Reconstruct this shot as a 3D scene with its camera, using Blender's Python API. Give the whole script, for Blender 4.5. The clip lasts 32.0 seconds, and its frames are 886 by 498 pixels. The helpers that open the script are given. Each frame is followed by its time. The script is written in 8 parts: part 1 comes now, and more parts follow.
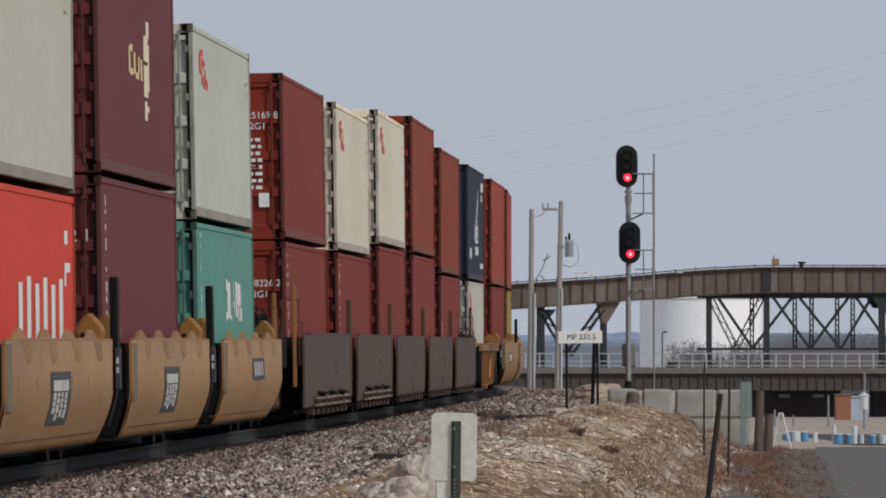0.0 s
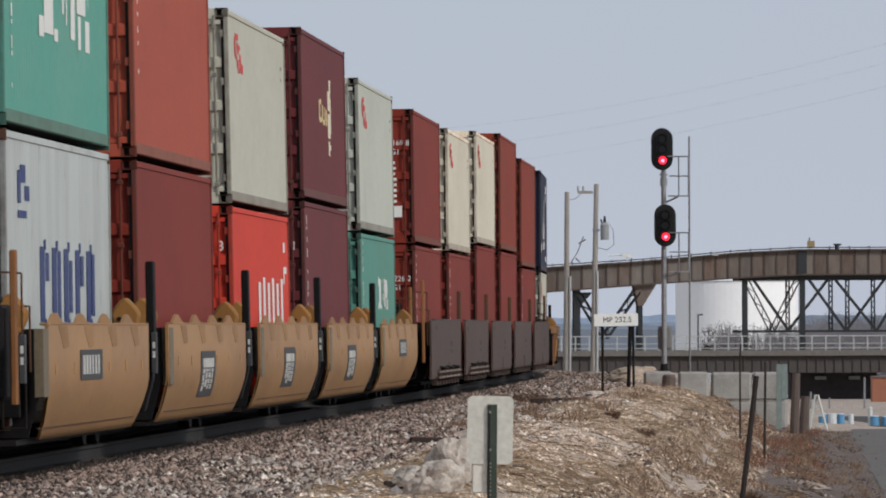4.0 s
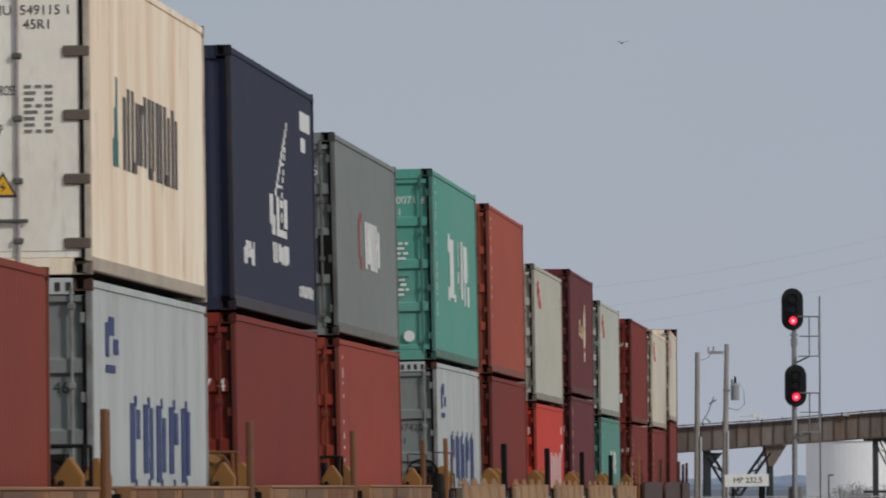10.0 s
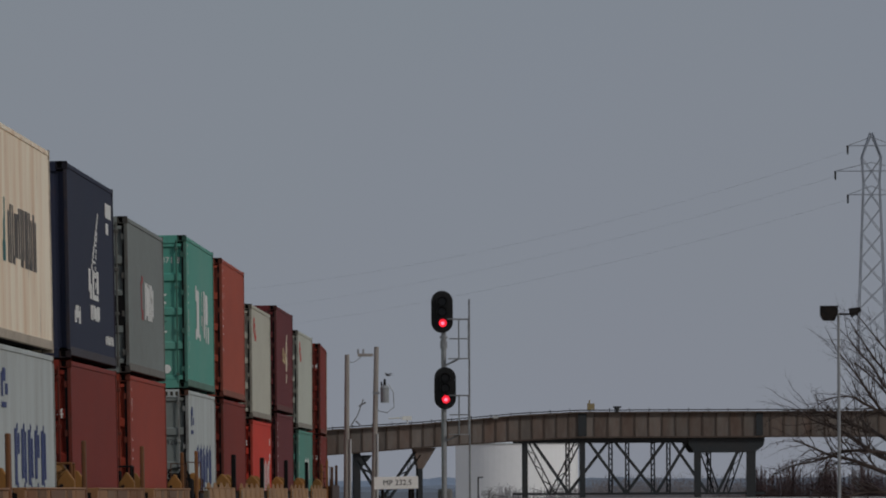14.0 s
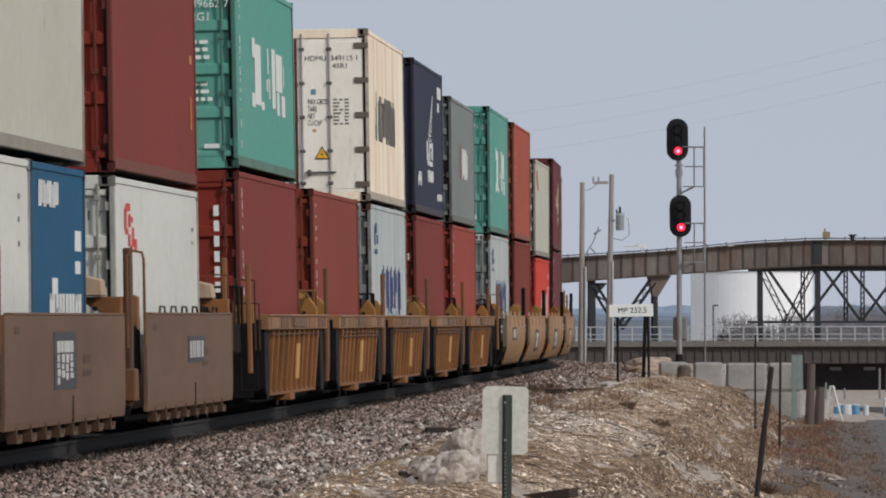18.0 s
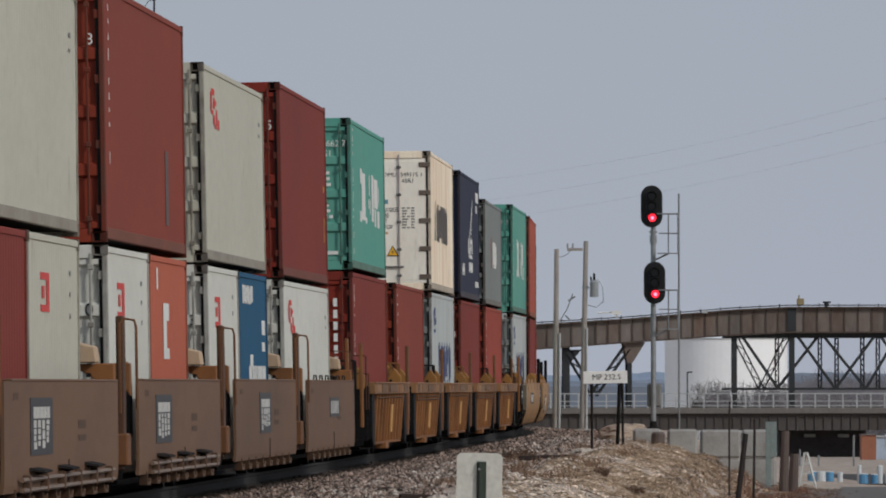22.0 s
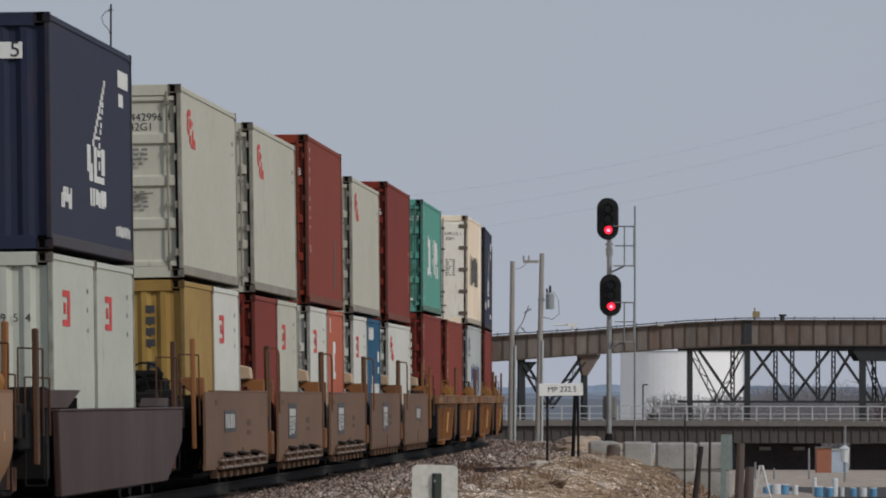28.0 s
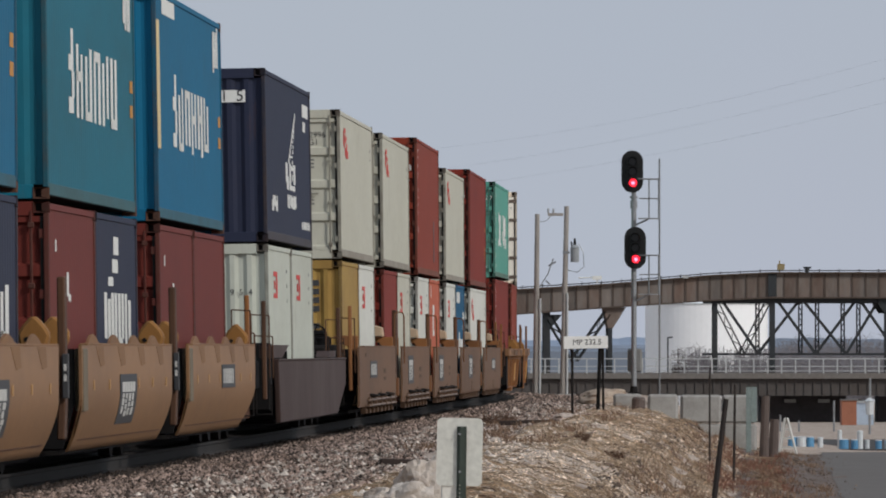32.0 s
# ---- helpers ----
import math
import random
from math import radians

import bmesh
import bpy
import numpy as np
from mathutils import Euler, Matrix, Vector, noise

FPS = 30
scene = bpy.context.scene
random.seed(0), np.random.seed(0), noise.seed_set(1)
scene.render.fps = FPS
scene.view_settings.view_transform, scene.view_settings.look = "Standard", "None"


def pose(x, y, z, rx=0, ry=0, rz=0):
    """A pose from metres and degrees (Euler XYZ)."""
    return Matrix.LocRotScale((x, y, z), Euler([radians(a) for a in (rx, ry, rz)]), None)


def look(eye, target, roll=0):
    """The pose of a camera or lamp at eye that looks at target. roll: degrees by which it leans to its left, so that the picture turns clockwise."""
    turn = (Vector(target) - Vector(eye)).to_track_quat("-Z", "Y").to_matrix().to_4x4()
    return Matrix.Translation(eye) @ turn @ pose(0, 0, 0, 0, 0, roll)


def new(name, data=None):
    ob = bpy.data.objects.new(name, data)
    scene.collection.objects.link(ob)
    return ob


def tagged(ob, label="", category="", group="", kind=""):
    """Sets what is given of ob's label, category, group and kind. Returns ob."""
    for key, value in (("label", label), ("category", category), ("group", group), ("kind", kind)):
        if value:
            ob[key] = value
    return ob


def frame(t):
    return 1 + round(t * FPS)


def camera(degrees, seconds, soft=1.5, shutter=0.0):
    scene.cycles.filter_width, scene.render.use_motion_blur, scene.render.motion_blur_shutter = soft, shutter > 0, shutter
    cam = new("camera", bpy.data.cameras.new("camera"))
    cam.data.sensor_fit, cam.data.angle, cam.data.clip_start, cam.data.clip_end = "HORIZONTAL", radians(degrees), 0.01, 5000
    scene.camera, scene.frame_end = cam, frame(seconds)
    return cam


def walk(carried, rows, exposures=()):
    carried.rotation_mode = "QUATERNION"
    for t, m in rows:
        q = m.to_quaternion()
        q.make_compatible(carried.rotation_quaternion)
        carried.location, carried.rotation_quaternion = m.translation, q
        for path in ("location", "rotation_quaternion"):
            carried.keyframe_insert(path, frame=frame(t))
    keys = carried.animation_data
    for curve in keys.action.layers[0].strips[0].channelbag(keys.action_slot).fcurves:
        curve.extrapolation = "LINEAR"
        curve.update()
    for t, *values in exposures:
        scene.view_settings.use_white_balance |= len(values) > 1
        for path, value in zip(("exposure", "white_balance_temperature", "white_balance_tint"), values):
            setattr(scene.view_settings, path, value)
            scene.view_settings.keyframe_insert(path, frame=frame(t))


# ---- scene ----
# ---- camera ----
# A long lens on a hand-held tripod head: the eye stays, the head pans, tilts and leans a little.
EYE = 1.2145
CAM_ROWS = [
    # seconds, tilt up, turn to the left, lean (degrees)
    (0.0, 0.6328, 0.0000, -0.000),
    (0.5, 0.6451, -0.0030, -0.552),
    (1.0, 0.5772, -0.0671, -0.223),
    (1.5, 0.4519, 0.3242, -0.062),
    (2.0, 0.4702, 0.1848, 0.148),
    (2.5, 0.5569, 0.1153, 0.173),
    (4.5, 0.5168, 0.3457, 0.185),
    (5.0, 0.7117, 0.4550, 0.137),
    (5.5, 0.7331, 0.4606, 0.116),
    (6.0, 0.6616, 0.6519, 0.001),
    (6.5, 0.7739, 0.5071, 0.156),
    (7.0, 0.8361, 0.7527, 0.080),
    (7.5, 0.8957, 0.8460, -0.042),
    (8.0, 0.9930, 0.7702, -0.027),
    (8.5, 1.2956, 0.5476, 0.101),
    (9.0, 1.3335, 0.7134, 0.230),
    (9.5, 1.4450, 0.8507, 0.317),
    (10.0, 1.5926, 1.1038, 0.254),
    (10.5, 1.5709, 1.4922, 0.010),
    (11.0, 1.3374, 1.4559, -0.160),
    (11.5, 1.0207, 0.5919, -0.143),
    (12.0, 0.6741, 0.2481, -0.340),
    (12.5, 0.7469, 0.0694, -0.263),
    (13.0, 0.8125, -0.1016, -0.156),
    (13.5, 1.5187, -0.9202, 0.085),
    (14.0, 1.5983, -1.2221, 0.252),
    (14.5, 1.5390, -0.2627, 0.644),
    (15.0, 1.0822, -0.0222, 0.337),
    (15.5, 0.8181, 0.4045, 0.594),
    (17.5, 0.5317, 0.2422, 0.267),
    (18.0, 0.4587, 0.3383, 0.125),
    (18.5, 0.6705, 0.3709, 0.118),
    (19.0, 0.7454, 0.3452, 0.103),
    (19.5, 0.8181, 0.4125, 0.057),
    (20.0, 0.9605, 0.3341, -0.122),
    (20.5, 1.0902, 0.1726, -0.024),
    (21.0, 1.1061, 0.1596, -0.091),
    (21.5, 1.1540, 0.2374, 0.072),
    (22.0, 0.9005, 0.1665, 0.075),
    (22.5, 0.9177, 0.0689, 0.077),
    (23.0, 0.7741, -0.0508, 0.077),
    (23.5, 0.5212, -0.0680, 0.074),
    (24.0, 0.5727, -0.0255, -0.024),
    (24.5, 0.6136, -0.0808, 0.036),
    (26.5, 0.8066, -0.2862, -0.104),
    (27.0, 0.8596, -0.2622, -0.038),
    (27.5, 0.9616, -0.0621, -0.110),
    (28.0, 0.9792, -0.1284, -0.097),
    (28.5, 0.9916, -0.1410, -0.053),
    (29.0, 0.9559, -0.1368, -0.107),
    (29.5, 0.7957, -0.0736, 0.034),
    (30.0, 0.7555, -0.0899, -0.075),
    (30.5, 0.6630, -0.1268, -0.103),
    (31.0, 0.6596, -0.0553, -0.173),
    (31.5, 0.6252, 0.0248, -0.175),
    (32.0, 0.6674, 0.0369, 0.007),
]
EXPOSURES = [(0.0, -0.04), (1.0, 0.02), (2.0, 0.05), (4.6, 0.16), (6.0, 0.17), (7.3, 0.14), (8.2, 0.06), (9.0, -0.12), (10.0, -0.2), (11.0, -0.2), (12.0, -0.06), (12.7, -0.02), (13.2, -0.07), (13.7, -0.72), (14.1, -1.0), (14.7, -0.75),
             (15.2, -0.22), (16.5, -0.02), (18.0, 0.07), (19.0, 0.03), (20.2, -0.08), (21.0, -0.25), (22.2, -0.2), (23.3, -0.15), (24.2, -0.02), (27.0, -0.17), (29.0, -0.2), (30.5, -0.12), (32.0, 0.0)]
cam = camera(5.8785, 32.0, soft=1.9, shutter=0.3)
walk(cam, [(t, pose(0, 0, EYE, 90 + p, r, y)) for t, p, y, r in CAM_ROWS], EXPOSURES)


# ---- world and sun ----
def daylight():
    w = bpy.data.worlds.new("hazy_sky")
    scene.world = w
    w.use_nodes = True
    nt = w.node_tree
    sky = nt.nodes.new("ShaderNodeTexSky")
    sky.sky_type, sky.sun_disc = "NISHITA", False
    sky.sun_elevation, sky.sun_rotation = radians(31), radians(130)
    sky.dust_density, sky.air_density = 4.0, 1.2
    hs = nt.nodes.new("ShaderNodeHueSaturation")
    hs.inputs["Saturation"].default_value = 0.55
    # thin high cloud: an even grey-blue veil over the clear sky, a little deeper overhead
    geo = nt.nodes.new("ShaderNodeTexCoord")
    sep = nt.nodes.new("ShaderNodeSeparateXYZ")
    ramp = nt.nodes.new("ShaderNodeValToRGB")
    ramp.color_ramp.elements[0].position, ramp.color_ramp.elements[0].color = 0.0, (5.4, 5.85, 6.85, 1)
    ramp.color_ramp.elements[1].position, ramp.color_ramp.elements[1].color = 0.09, (4.45, 5.1, 5.95, 1)
    e = ramp.color_ramp.elements.new(0.6)
    e.color = (4.4, 5.0, 5.9, 1)
    nz = nt.nodes.new("ShaderNodeTexNoise")
    nz.inputs["Scale"].default_value, nz.inputs["Detail"].default_value = 9.0, 3.0
    mixn = nt.nodes.new("ShaderNodeMix")
    mixn.data_type, mixn.blend_type = "RGBA", "MULTIPLY"
    mixn.inputs["Factor"].default_value = 0.1
    mix = nt.nodes.new("ShaderNodeMix")
    mix.data_type = "RGBA"
    mix.inputs["Factor"].default_value = 0.85
    bg = nt.nodes["Background"]
    bg.inputs["Strength"].default_value = 0.1
    L = nt.links.new
    L(geo.outputs["Generated"], sep.inputs[0]), L(sep.outputs["Z"], ramp.inputs[0])
    L(geo.outputs["Generated"], nz.inputs["Vector"])
    L(ramp.outputs[0], mixn.inputs["A"]), L(nz.outputs["Color"], mixn.inputs["B"])
    L(sky.outputs[0], hs.inputs["Color"]), L(hs.outputs[0], mix.inputs["A"]), L(mixn.outputs["Result"], mix.inputs["B"])
    L(mix.outputs["Result"], bg.inputs["Color"])
    sun = new("sun", bpy.data.lights.new("sun", "SUN"))
    sun.data.energy, sun.data.angle, sun.data.color = 1.65, radians(6), (1.0, 0.96, 0.91)
    az, el = radians(40), radians(31)   # from the right, somewhat behind the camera
    sun.matrix_world = look((0, 0, 0), (-math.cos(el) * math.cos(az), math.cos(el) * math.sin(az), -math.sin(el)))


daylight()


# ---- materials ----
def lin(r, g, b):
    return tuple(((c / 255 + 0.055) / 1.055) ** 2.4 if c > 10 else c / 255 / 12.92 for c in (r, g, b))


def mat(name, rgb, rough=0.6, metal=0.0, vary=0.25, scale=3.0, stretch=(1, 1, 1), second=None, amount=0.4, fine=25.0, bump=0.15, bump_d=0.01,
        spec=0.4, hue=0.0, island=False, emit=None, drips=0.0, piece=0.0):
    """A surface with two scales of variation: broad stains (second colour) and fine grain with relief."""
    m = bpy.data.materials.new(name)
    m.use_nodes = True
    nt = m.node_tree
    b = nt.nodes["Principled BSDF"]
    L = nt.links.new
    col = lin(*rgb)
    tc = nt.nodes.new("ShaderNodeTexCoord")
    mp = nt.nodes.new("ShaderNodeMapping")
    mp.inputs["Scale"].default_value = stretch
    info = nt.nodes.new("ShaderNodeObjectInfo")
    add = nt.nodes.new("ShaderNodeVectorMath")
    add.operation = "MULTIPLY_ADD"
    add.inputs[1].default_value = (17.0, 31.0, 11.0)
    L(info.outputs["Random"], add.inputs[0]), L(tc.outputs["Object"], add.inputs[2])
    L(add.outputs[0], mp.inputs["Vector"])
    n1 = nt.nodes.new("ShaderNodeTexNoise")
    n1.inputs["Scale"].default_value, n1.inputs["Detail"].default_value, n1.inputs["Roughness"].default_value = scale, 6, 0.65
    n2 = nt.nodes.new("ShaderNodeTexNoise")
    n2.inputs["Scale"].default_value, n2.inputs["Detail"].default_value = fine, 4
    L(mp.outputs[0], n1.inputs["Vector"]), L(mp.outputs[0], n2.inputs["Vector"])
    r1 = nt.nodes.new("ShaderNodeValToRGB")
    r1.color_ramp.elements[0].position, r1.color_ramp.elements[1].position = 0.42, 0.72
    L(n1.outputs["Fac"], r1.inputs[0])
    mx = nt.nodes.new("ShaderNodeMix")
    mx.data_type = "RGBA"
    mul = nt.nodes.new("ShaderNodeMath")
    mul.operation, mul.inputs[1].default_value = "MULTIPLY", amount
    L(r1.outputs[0], mul.inputs[0]), L(mul.outputs[0], mx.inputs["Factor"])
    mx.inputs["A"].default_value = (*col, 1)
    mx.inputs["B"].default_value = (*(lin(*second) if second else tuple(c * 0.6 for c in col)), 1)
    base = mx.outputs["Result"]
    if drips:
        # rust drips and scrapes: thin, long, few
        mp2 = nt.nodes.new("ShaderNodeMapping")
        mp2.inputs["Scale"].default_value = (3.0, 0.9, 0.45)
        n3 = nt.nodes.new("ShaderNodeTexNoise")
        n3.inputs["Scale"].default_value, n3.inputs["Detail"].default_value, n3.inputs["Roughness"].default_value = 2.3, 5, 0.7
        r3 = nt.nodes.new("ShaderNodeValToRGB")
        r3.color_ramp.elements[0].position, r3.color_ramp.elements[1].position = 0.6, 0.76
        k3 = nt.nodes.new("ShaderNodeMath")
        k3.operation, k3.inputs[1].default_value = "MULTIPLY", drips
        m3 = nt.nodes.new("ShaderNodeMix")
        m3.data_type = "RGBA"
        m3.inputs["B"].default_value = (*lin(92, 64, 50), 1)
        L(add.outputs[0], mp2.inputs["Vector"]), L(mp2.outputs[0], n3.inputs["Vector"]), L(n3.outputs["Fac"], r3.inputs[0])
        L(r3.outputs[0], k3.inputs[0]), L(k3.outputs[0], m3.inputs["Factor"]), L(base, m3.inputs["A"])
        base = m3.outputs["Result"]
    # value jitter: grain, and from piece to piece
    mr = nt.nodes.new("ShaderNodeMapRange")
    mr.inputs[3].default_value, mr.inputs[4].default_value = 1 - vary, 1 + vary
    L(n2.outputs["Fac"], mr.inputs[0])
    mm = nt.nodes.new("ShaderNodeMix")
    mm.data_type, mm.blend_type = "RGBA", "MULTIPLY"
    mm.inputs["Factor"].default_value = 1
    L(base, mm.inputs["A"]), L(mr.outputs[0], mm.inputs["B"])
    out = mm.outputs["Result"]
    if island:
        geo = nt.nodes.new("ShaderNodeNewGeometry")
        rr = nt.nodes.new("ShaderNodeMapRange")
        rr.inputs[3].default_value, rr.inputs[4].default_value = 1 - hue, 1 + 1.7 * hue
        pw = nt.nodes.new("ShaderNodeMath")
        pw.operation, pw.inputs[1].default_value = "POWER", 1.8
        L(geo.outputs["Random Per Island"], pw.inputs[0])
        m2 = nt.nodes.new("ShaderNodeMix")
        m2.data_type, m2.blend_type = "RGBA", "MULTIPLY"
        m2.inputs["Factor"].default_value = 1
        L(pw.outputs[0], rr.inputs[0]), L(out, m2.inputs["A"]), L(rr.outputs[0], m2.inputs["B"])
        out = m2.outputs["Result"]
    if piece:
        rp = nt.nodes.new("ShaderNodeMapRange")
        rp.inputs[3].default_value, rp.inputs[4].default_value = 1 - piece, 1 + piece
        m4 = nt.nodes.new("ShaderNodeMix")
        m4.data_type, m4.blend_type = "RGBA", "MULTIPLY"
        m4.inputs["Factor"].default_value = 1
        L(info.outputs["Random"], rp.inputs[0]), L(out, m4.inputs["A"]), L(rp.outputs[0], m4.inputs["B"])
        out = m4.outputs["Result"]
    L(out, b.inputs["Base Color"])
    b.inputs["Roughness"].default_value, b.inputs["Metallic"].default_value = rough, metal
    b.inputs["Specular IOR Level"].default_value = spec
    if bump:
        bp = nt.nodes.new("ShaderNodeBump")
        bp.inputs["Strength"].default_value, bp.inputs["Distance"].default_value = bump, bump_d
        L(n2.outputs["Fac"], bp.inputs["Height"]), L(bp.outputs[0], b.inputs["Normal"])
    if emit:
        b.inputs["Emission Color"].default_value, b.inputs["Emission Strength"].default_value = (*emit[:3], 1), emit[3]
    return m


MATS, PAINTS = {}, {}


def paint(key, rgb, second=None, amount=0.35, rough=0.6, vary=0.08, drips=0.3, fine=14.0, stretch=(1.2, 0.16, 0.5), scale=0.9):
    """Weathered container and car paint: broad dusty patches, a few rain streaks and rust runs."""
    if key not in MATS:
        MATS[key] = mat(key, rgb, rough, 0, vary, scale, stretch, second, amount, fine, 0.05, 0.008, 0.13, drips=drips)
        PAINTS[key] = rgb
    return MATS[key]


def plain(key, rgb, **kw):
    if key not in MATS:
        MATS[key] = mat(key, rgb, **kw)
    return MATS[key]


STEEL_DARK = plain("grimy_black_steel", (32, 30, 30), rough=0.75, second=(50, 42, 37), amount=0.6, scale=4, spec=0.12)
BLACK = plain("black_paint", (24, 23, 24), rough=0.65, second=(38, 35, 33), amount=0.4, spec=0.1)
RUST = plain("rusty_steel", (92, 62, 48), rough=0.85, second=(60, 48, 42), amount=0.7, scale=6)
WHITE = plain("white_lettering", (225, 225, 220), rough=0.6, vary=0.08, amount=0.2)
GALV = plain("galvanised_steel", (150, 152, 154), rough=0.45, metal=0.5, second=(120, 120, 122), amount=0.5)
WOOD_GREY = plain("weathered_pole_wood", (162, 156, 150), rough=0.85, stretch=(6, 6, 0.5), scale=3, second=(116, 108, 102), amount=0.7, fine=18)
CONCRETE = plain("weathered_concrete", (158, 156, 152), rough=0.9, scale=1.5, second=(120, 116, 110), amount=0.7, fine=30, bump=0.3)

# ---- mesh building ----
class Build:
    """Collects boxes, prisms and rods into one mesh."""

    def __init__(self):
        self.v, self.f = [], []

    def add(self, verts, faces):
        n = len(self.v)
        self.v += [tuple(p) for p in verts]
        self.f += [tuple(i + n for i in q) for q in faces]
        return self

    def box(self, x0, x1, y0, y1, z0, z1):
        v = [(x, y, z) for z in (z0, z1) for x, y in ((x0, y0), (x1, y0), (x1, y1), (x0, y1))]
        return self.add(v, [(3, 2, 1, 0), (4, 5, 6, 7), (0, 1, 5, 4), (1, 2, 6, 5), (2, 3, 7, 6), (3, 0, 4, 7)])

    def prism(self, pts, axis, lo, hi):
        """A polygon (two coordinates each) drawn out along an axis: 'x' (pts y,z), 'y' (pts x,z), 'z' (pts x,y)."""
        n = len(pts)
        put = {"x": lambda a, b, c: (c, a, b), "y": lambda a, b, c: (a, c, b), "z": lambda a, b, c: (a, b, c)}[axis]
        v = [put(a, b, lo) for a, b in pts] + [put(a, b, hi) for a, b in pts]
        return self.add(v, [tuple(range(n))[::-1], tuple(range(n, 2 * n))] + [(i, (i + 1) % n, n + (i + 1) % n, n + i) for i in range(n)])

    def rod(self, p, q, r0, r1=None, n=8):
        p, q = Vector(p), Vector(q)
        r1 = r0 if r1 is None else r1
        d = (q - p).normalized()
        a = d.orthogonal().normalized()
        b = d.cross(a)
        ring = [(math.cos(2 * math.pi * i / n), math.sin(2 * math.pi * i / n)) for i in range(n)]
        v = [p + (a * c + b * s) * r0 for c, s in ring] + [q + (a * c + b * s) * r1 for c, s in ring]
        return self.add(v, [tuple(range(n))[::-1], tuple(range(n, 2 * n))] + [(i, (i + 1) % n, n + (i + 1) % n, n + i) for i in range(n)])

    def tube(self, pts, r, n=5):
        """One bent round bar through all the points."""
        pts = [Vector(p) for p in pts]
        v = []
        for i, p in enumerate(pts):
            d = (pts[min(i + 1, len(pts) - 1)] - pts[max(i - 1, 0)]).normalized()
            a = d.cross(Vector((0.31, 0.87, 0.38))).normalized()
            b = d.cross(a)
            v += [p + (a * math.cos(2 * math.pi * k / n) + b * math.sin(2 * math.pi * k / n)) * r for k in range(n)]
        m = len(pts)
        f = [(i * n + k, i * n + (k + 1) % n, (i + 1) * n + (k + 1) % n, (i + 1) * n + k) for i in range(m - 1) for k in range(n)]
        return self.add(v, f + [tuple(range(n))[::-1], tuple(range((m - 1) * n, m * n))])

    def beam(self, p, q, w, h):
        """A straight bar of rectangular section from p to q, w across and h in its upright direction."""
        p, q = Vector(p), Vector(q)
        d = (q - p).normalized()
        up = Vector((0, 0, 1)) if abs(d.z) < 0.99 else Vector((0, 1, 0))
        a = d.cross(up).normalized()
        b = a.cross(d)
        v = [e + a * (w / 2 * i) + b * (h / 2 * j) for e in (p, q) for i, j in ((-1, -1), (1, -1), (1, 1), (-1, 1))]
        return self.add(v, [(3, 2, 1, 0), (4, 5, 6, 7), (0, 1, 5, 4), (1, 2, 6, 5), (2, 3, 7, 6), (3, 0, 4, 7)])

    def data(self, name, bevel=0.0, smooth=False):
        me = bpy.data.meshes.new(name)
        me.from_pydata(self.v, [], self.f)
        bm = bmesh.new()
        bm.from_mesh(me)
        bmesh.ops.recalc_face_normals(bm, faces=bm.faces)
        if bevel:
            bmesh.ops.bevel(bm, geom=bm.edges[:], offset=bevel, segments=1, affect="EDGES", clamp_overlap=True)
        if smooth:
            for f in bm.faces:
                f.smooth = True
        bm.to_mesh(me)
        bm.free()
        return me


CACHE = {}


def shared(key, make, bevel=0.0, smooth=False):
    """One mesh for alike pieces."""
    if key not in CACHE:
        CACHE[key] = make().data(str(key[0]) if isinstance(key, tuple) else key, bevel, smooth)
        CACHE[key].materials.append(None)
    return CACHE[key]


def part(name, me, material, parent, label="", at=None):
    """Links a mesh as one object under its thing or part."""
    if isinstance(me, Build):
        me = me.data(name)
    if not me.materials:
        me.materials.append(None)
    ob = new(name, me)
    ob.material_slots[0].link = "OBJECT"
    ob.material_slots[0].material = material
    if parent is not None:
        ob.parent = parent
    if at is not None:
        ob.matrix_basis = at if isinstance(at, Matrix) else Matrix.Translation(at)
    if label:
        ob["label"] = label
    return ob


def empty(name, at, label, category, group="", kind=""):
    ob = new(name)
    ob.empty_display_size = 0.2
    ob.matrix_basis = at if isinstance(at, Matrix) else Matrix.Translation(at)
    return tagged(ob, label, category, group, kind)


def text_mesh(body, size, align="CENTER"):
    """Upright lettering in the built-in font, as a mesh in the plane x, z, facing -y."""
    key = ("text", body, size, align)
    if key not in CACHE:
        cu = bpy.data.curves.new("lettering", "FONT")
        cu.body, cu.size, cu.align_x, cu.align_y = body, size, align, "CENTER"
        cu.extrude = 0.0015
        ob = bpy.data.objects.new("lettering", cu)
        scene.collection.objects.link(ob)
        bpy.context.view_layer.update()
        me = bpy.data.meshes.new_from_object(ob.evaluated_get(bpy.context.evaluated_depsgraph_get()))
        bpy.data.objects.remove(ob)
        me.transform(pose(0, 0, 0, 90, 0, 0))
        me.materials.clear()
        me.materials.append(None)
        CACHE[key] = me
    return CACHE[key]


def rects(boxes, depth=0.003):
    """Flat painted shapes (u0, v0, u1, v1) in the plane of u along y, v up, facing +x."""
    b = Build()
    for u0, v0, u1, v1 in boxes:
        b.box(0, depth, u0, u1, v0, v1)
    return b


# ---- the line of the track ----
def track_x(y):
    """Where the middle of the track lies at y metres out: nearly straight, then turning left beyond 243 m."""
    v = (min(max(y, 55.0), 243.0) - 150) / 100
    x = -1.8197 + v * (3.8097 + v * (-0.2745 + v * (0.0872 + v * (0.1894 - 0.1149 * v))))
    if y < 55:
        x += 0.0374 * (y - 55)
    if y > 243:
        x += 0.0368 * (y - 243) - (y - 243) ** 2 / (2 * 750.0)
    return x - 1.22


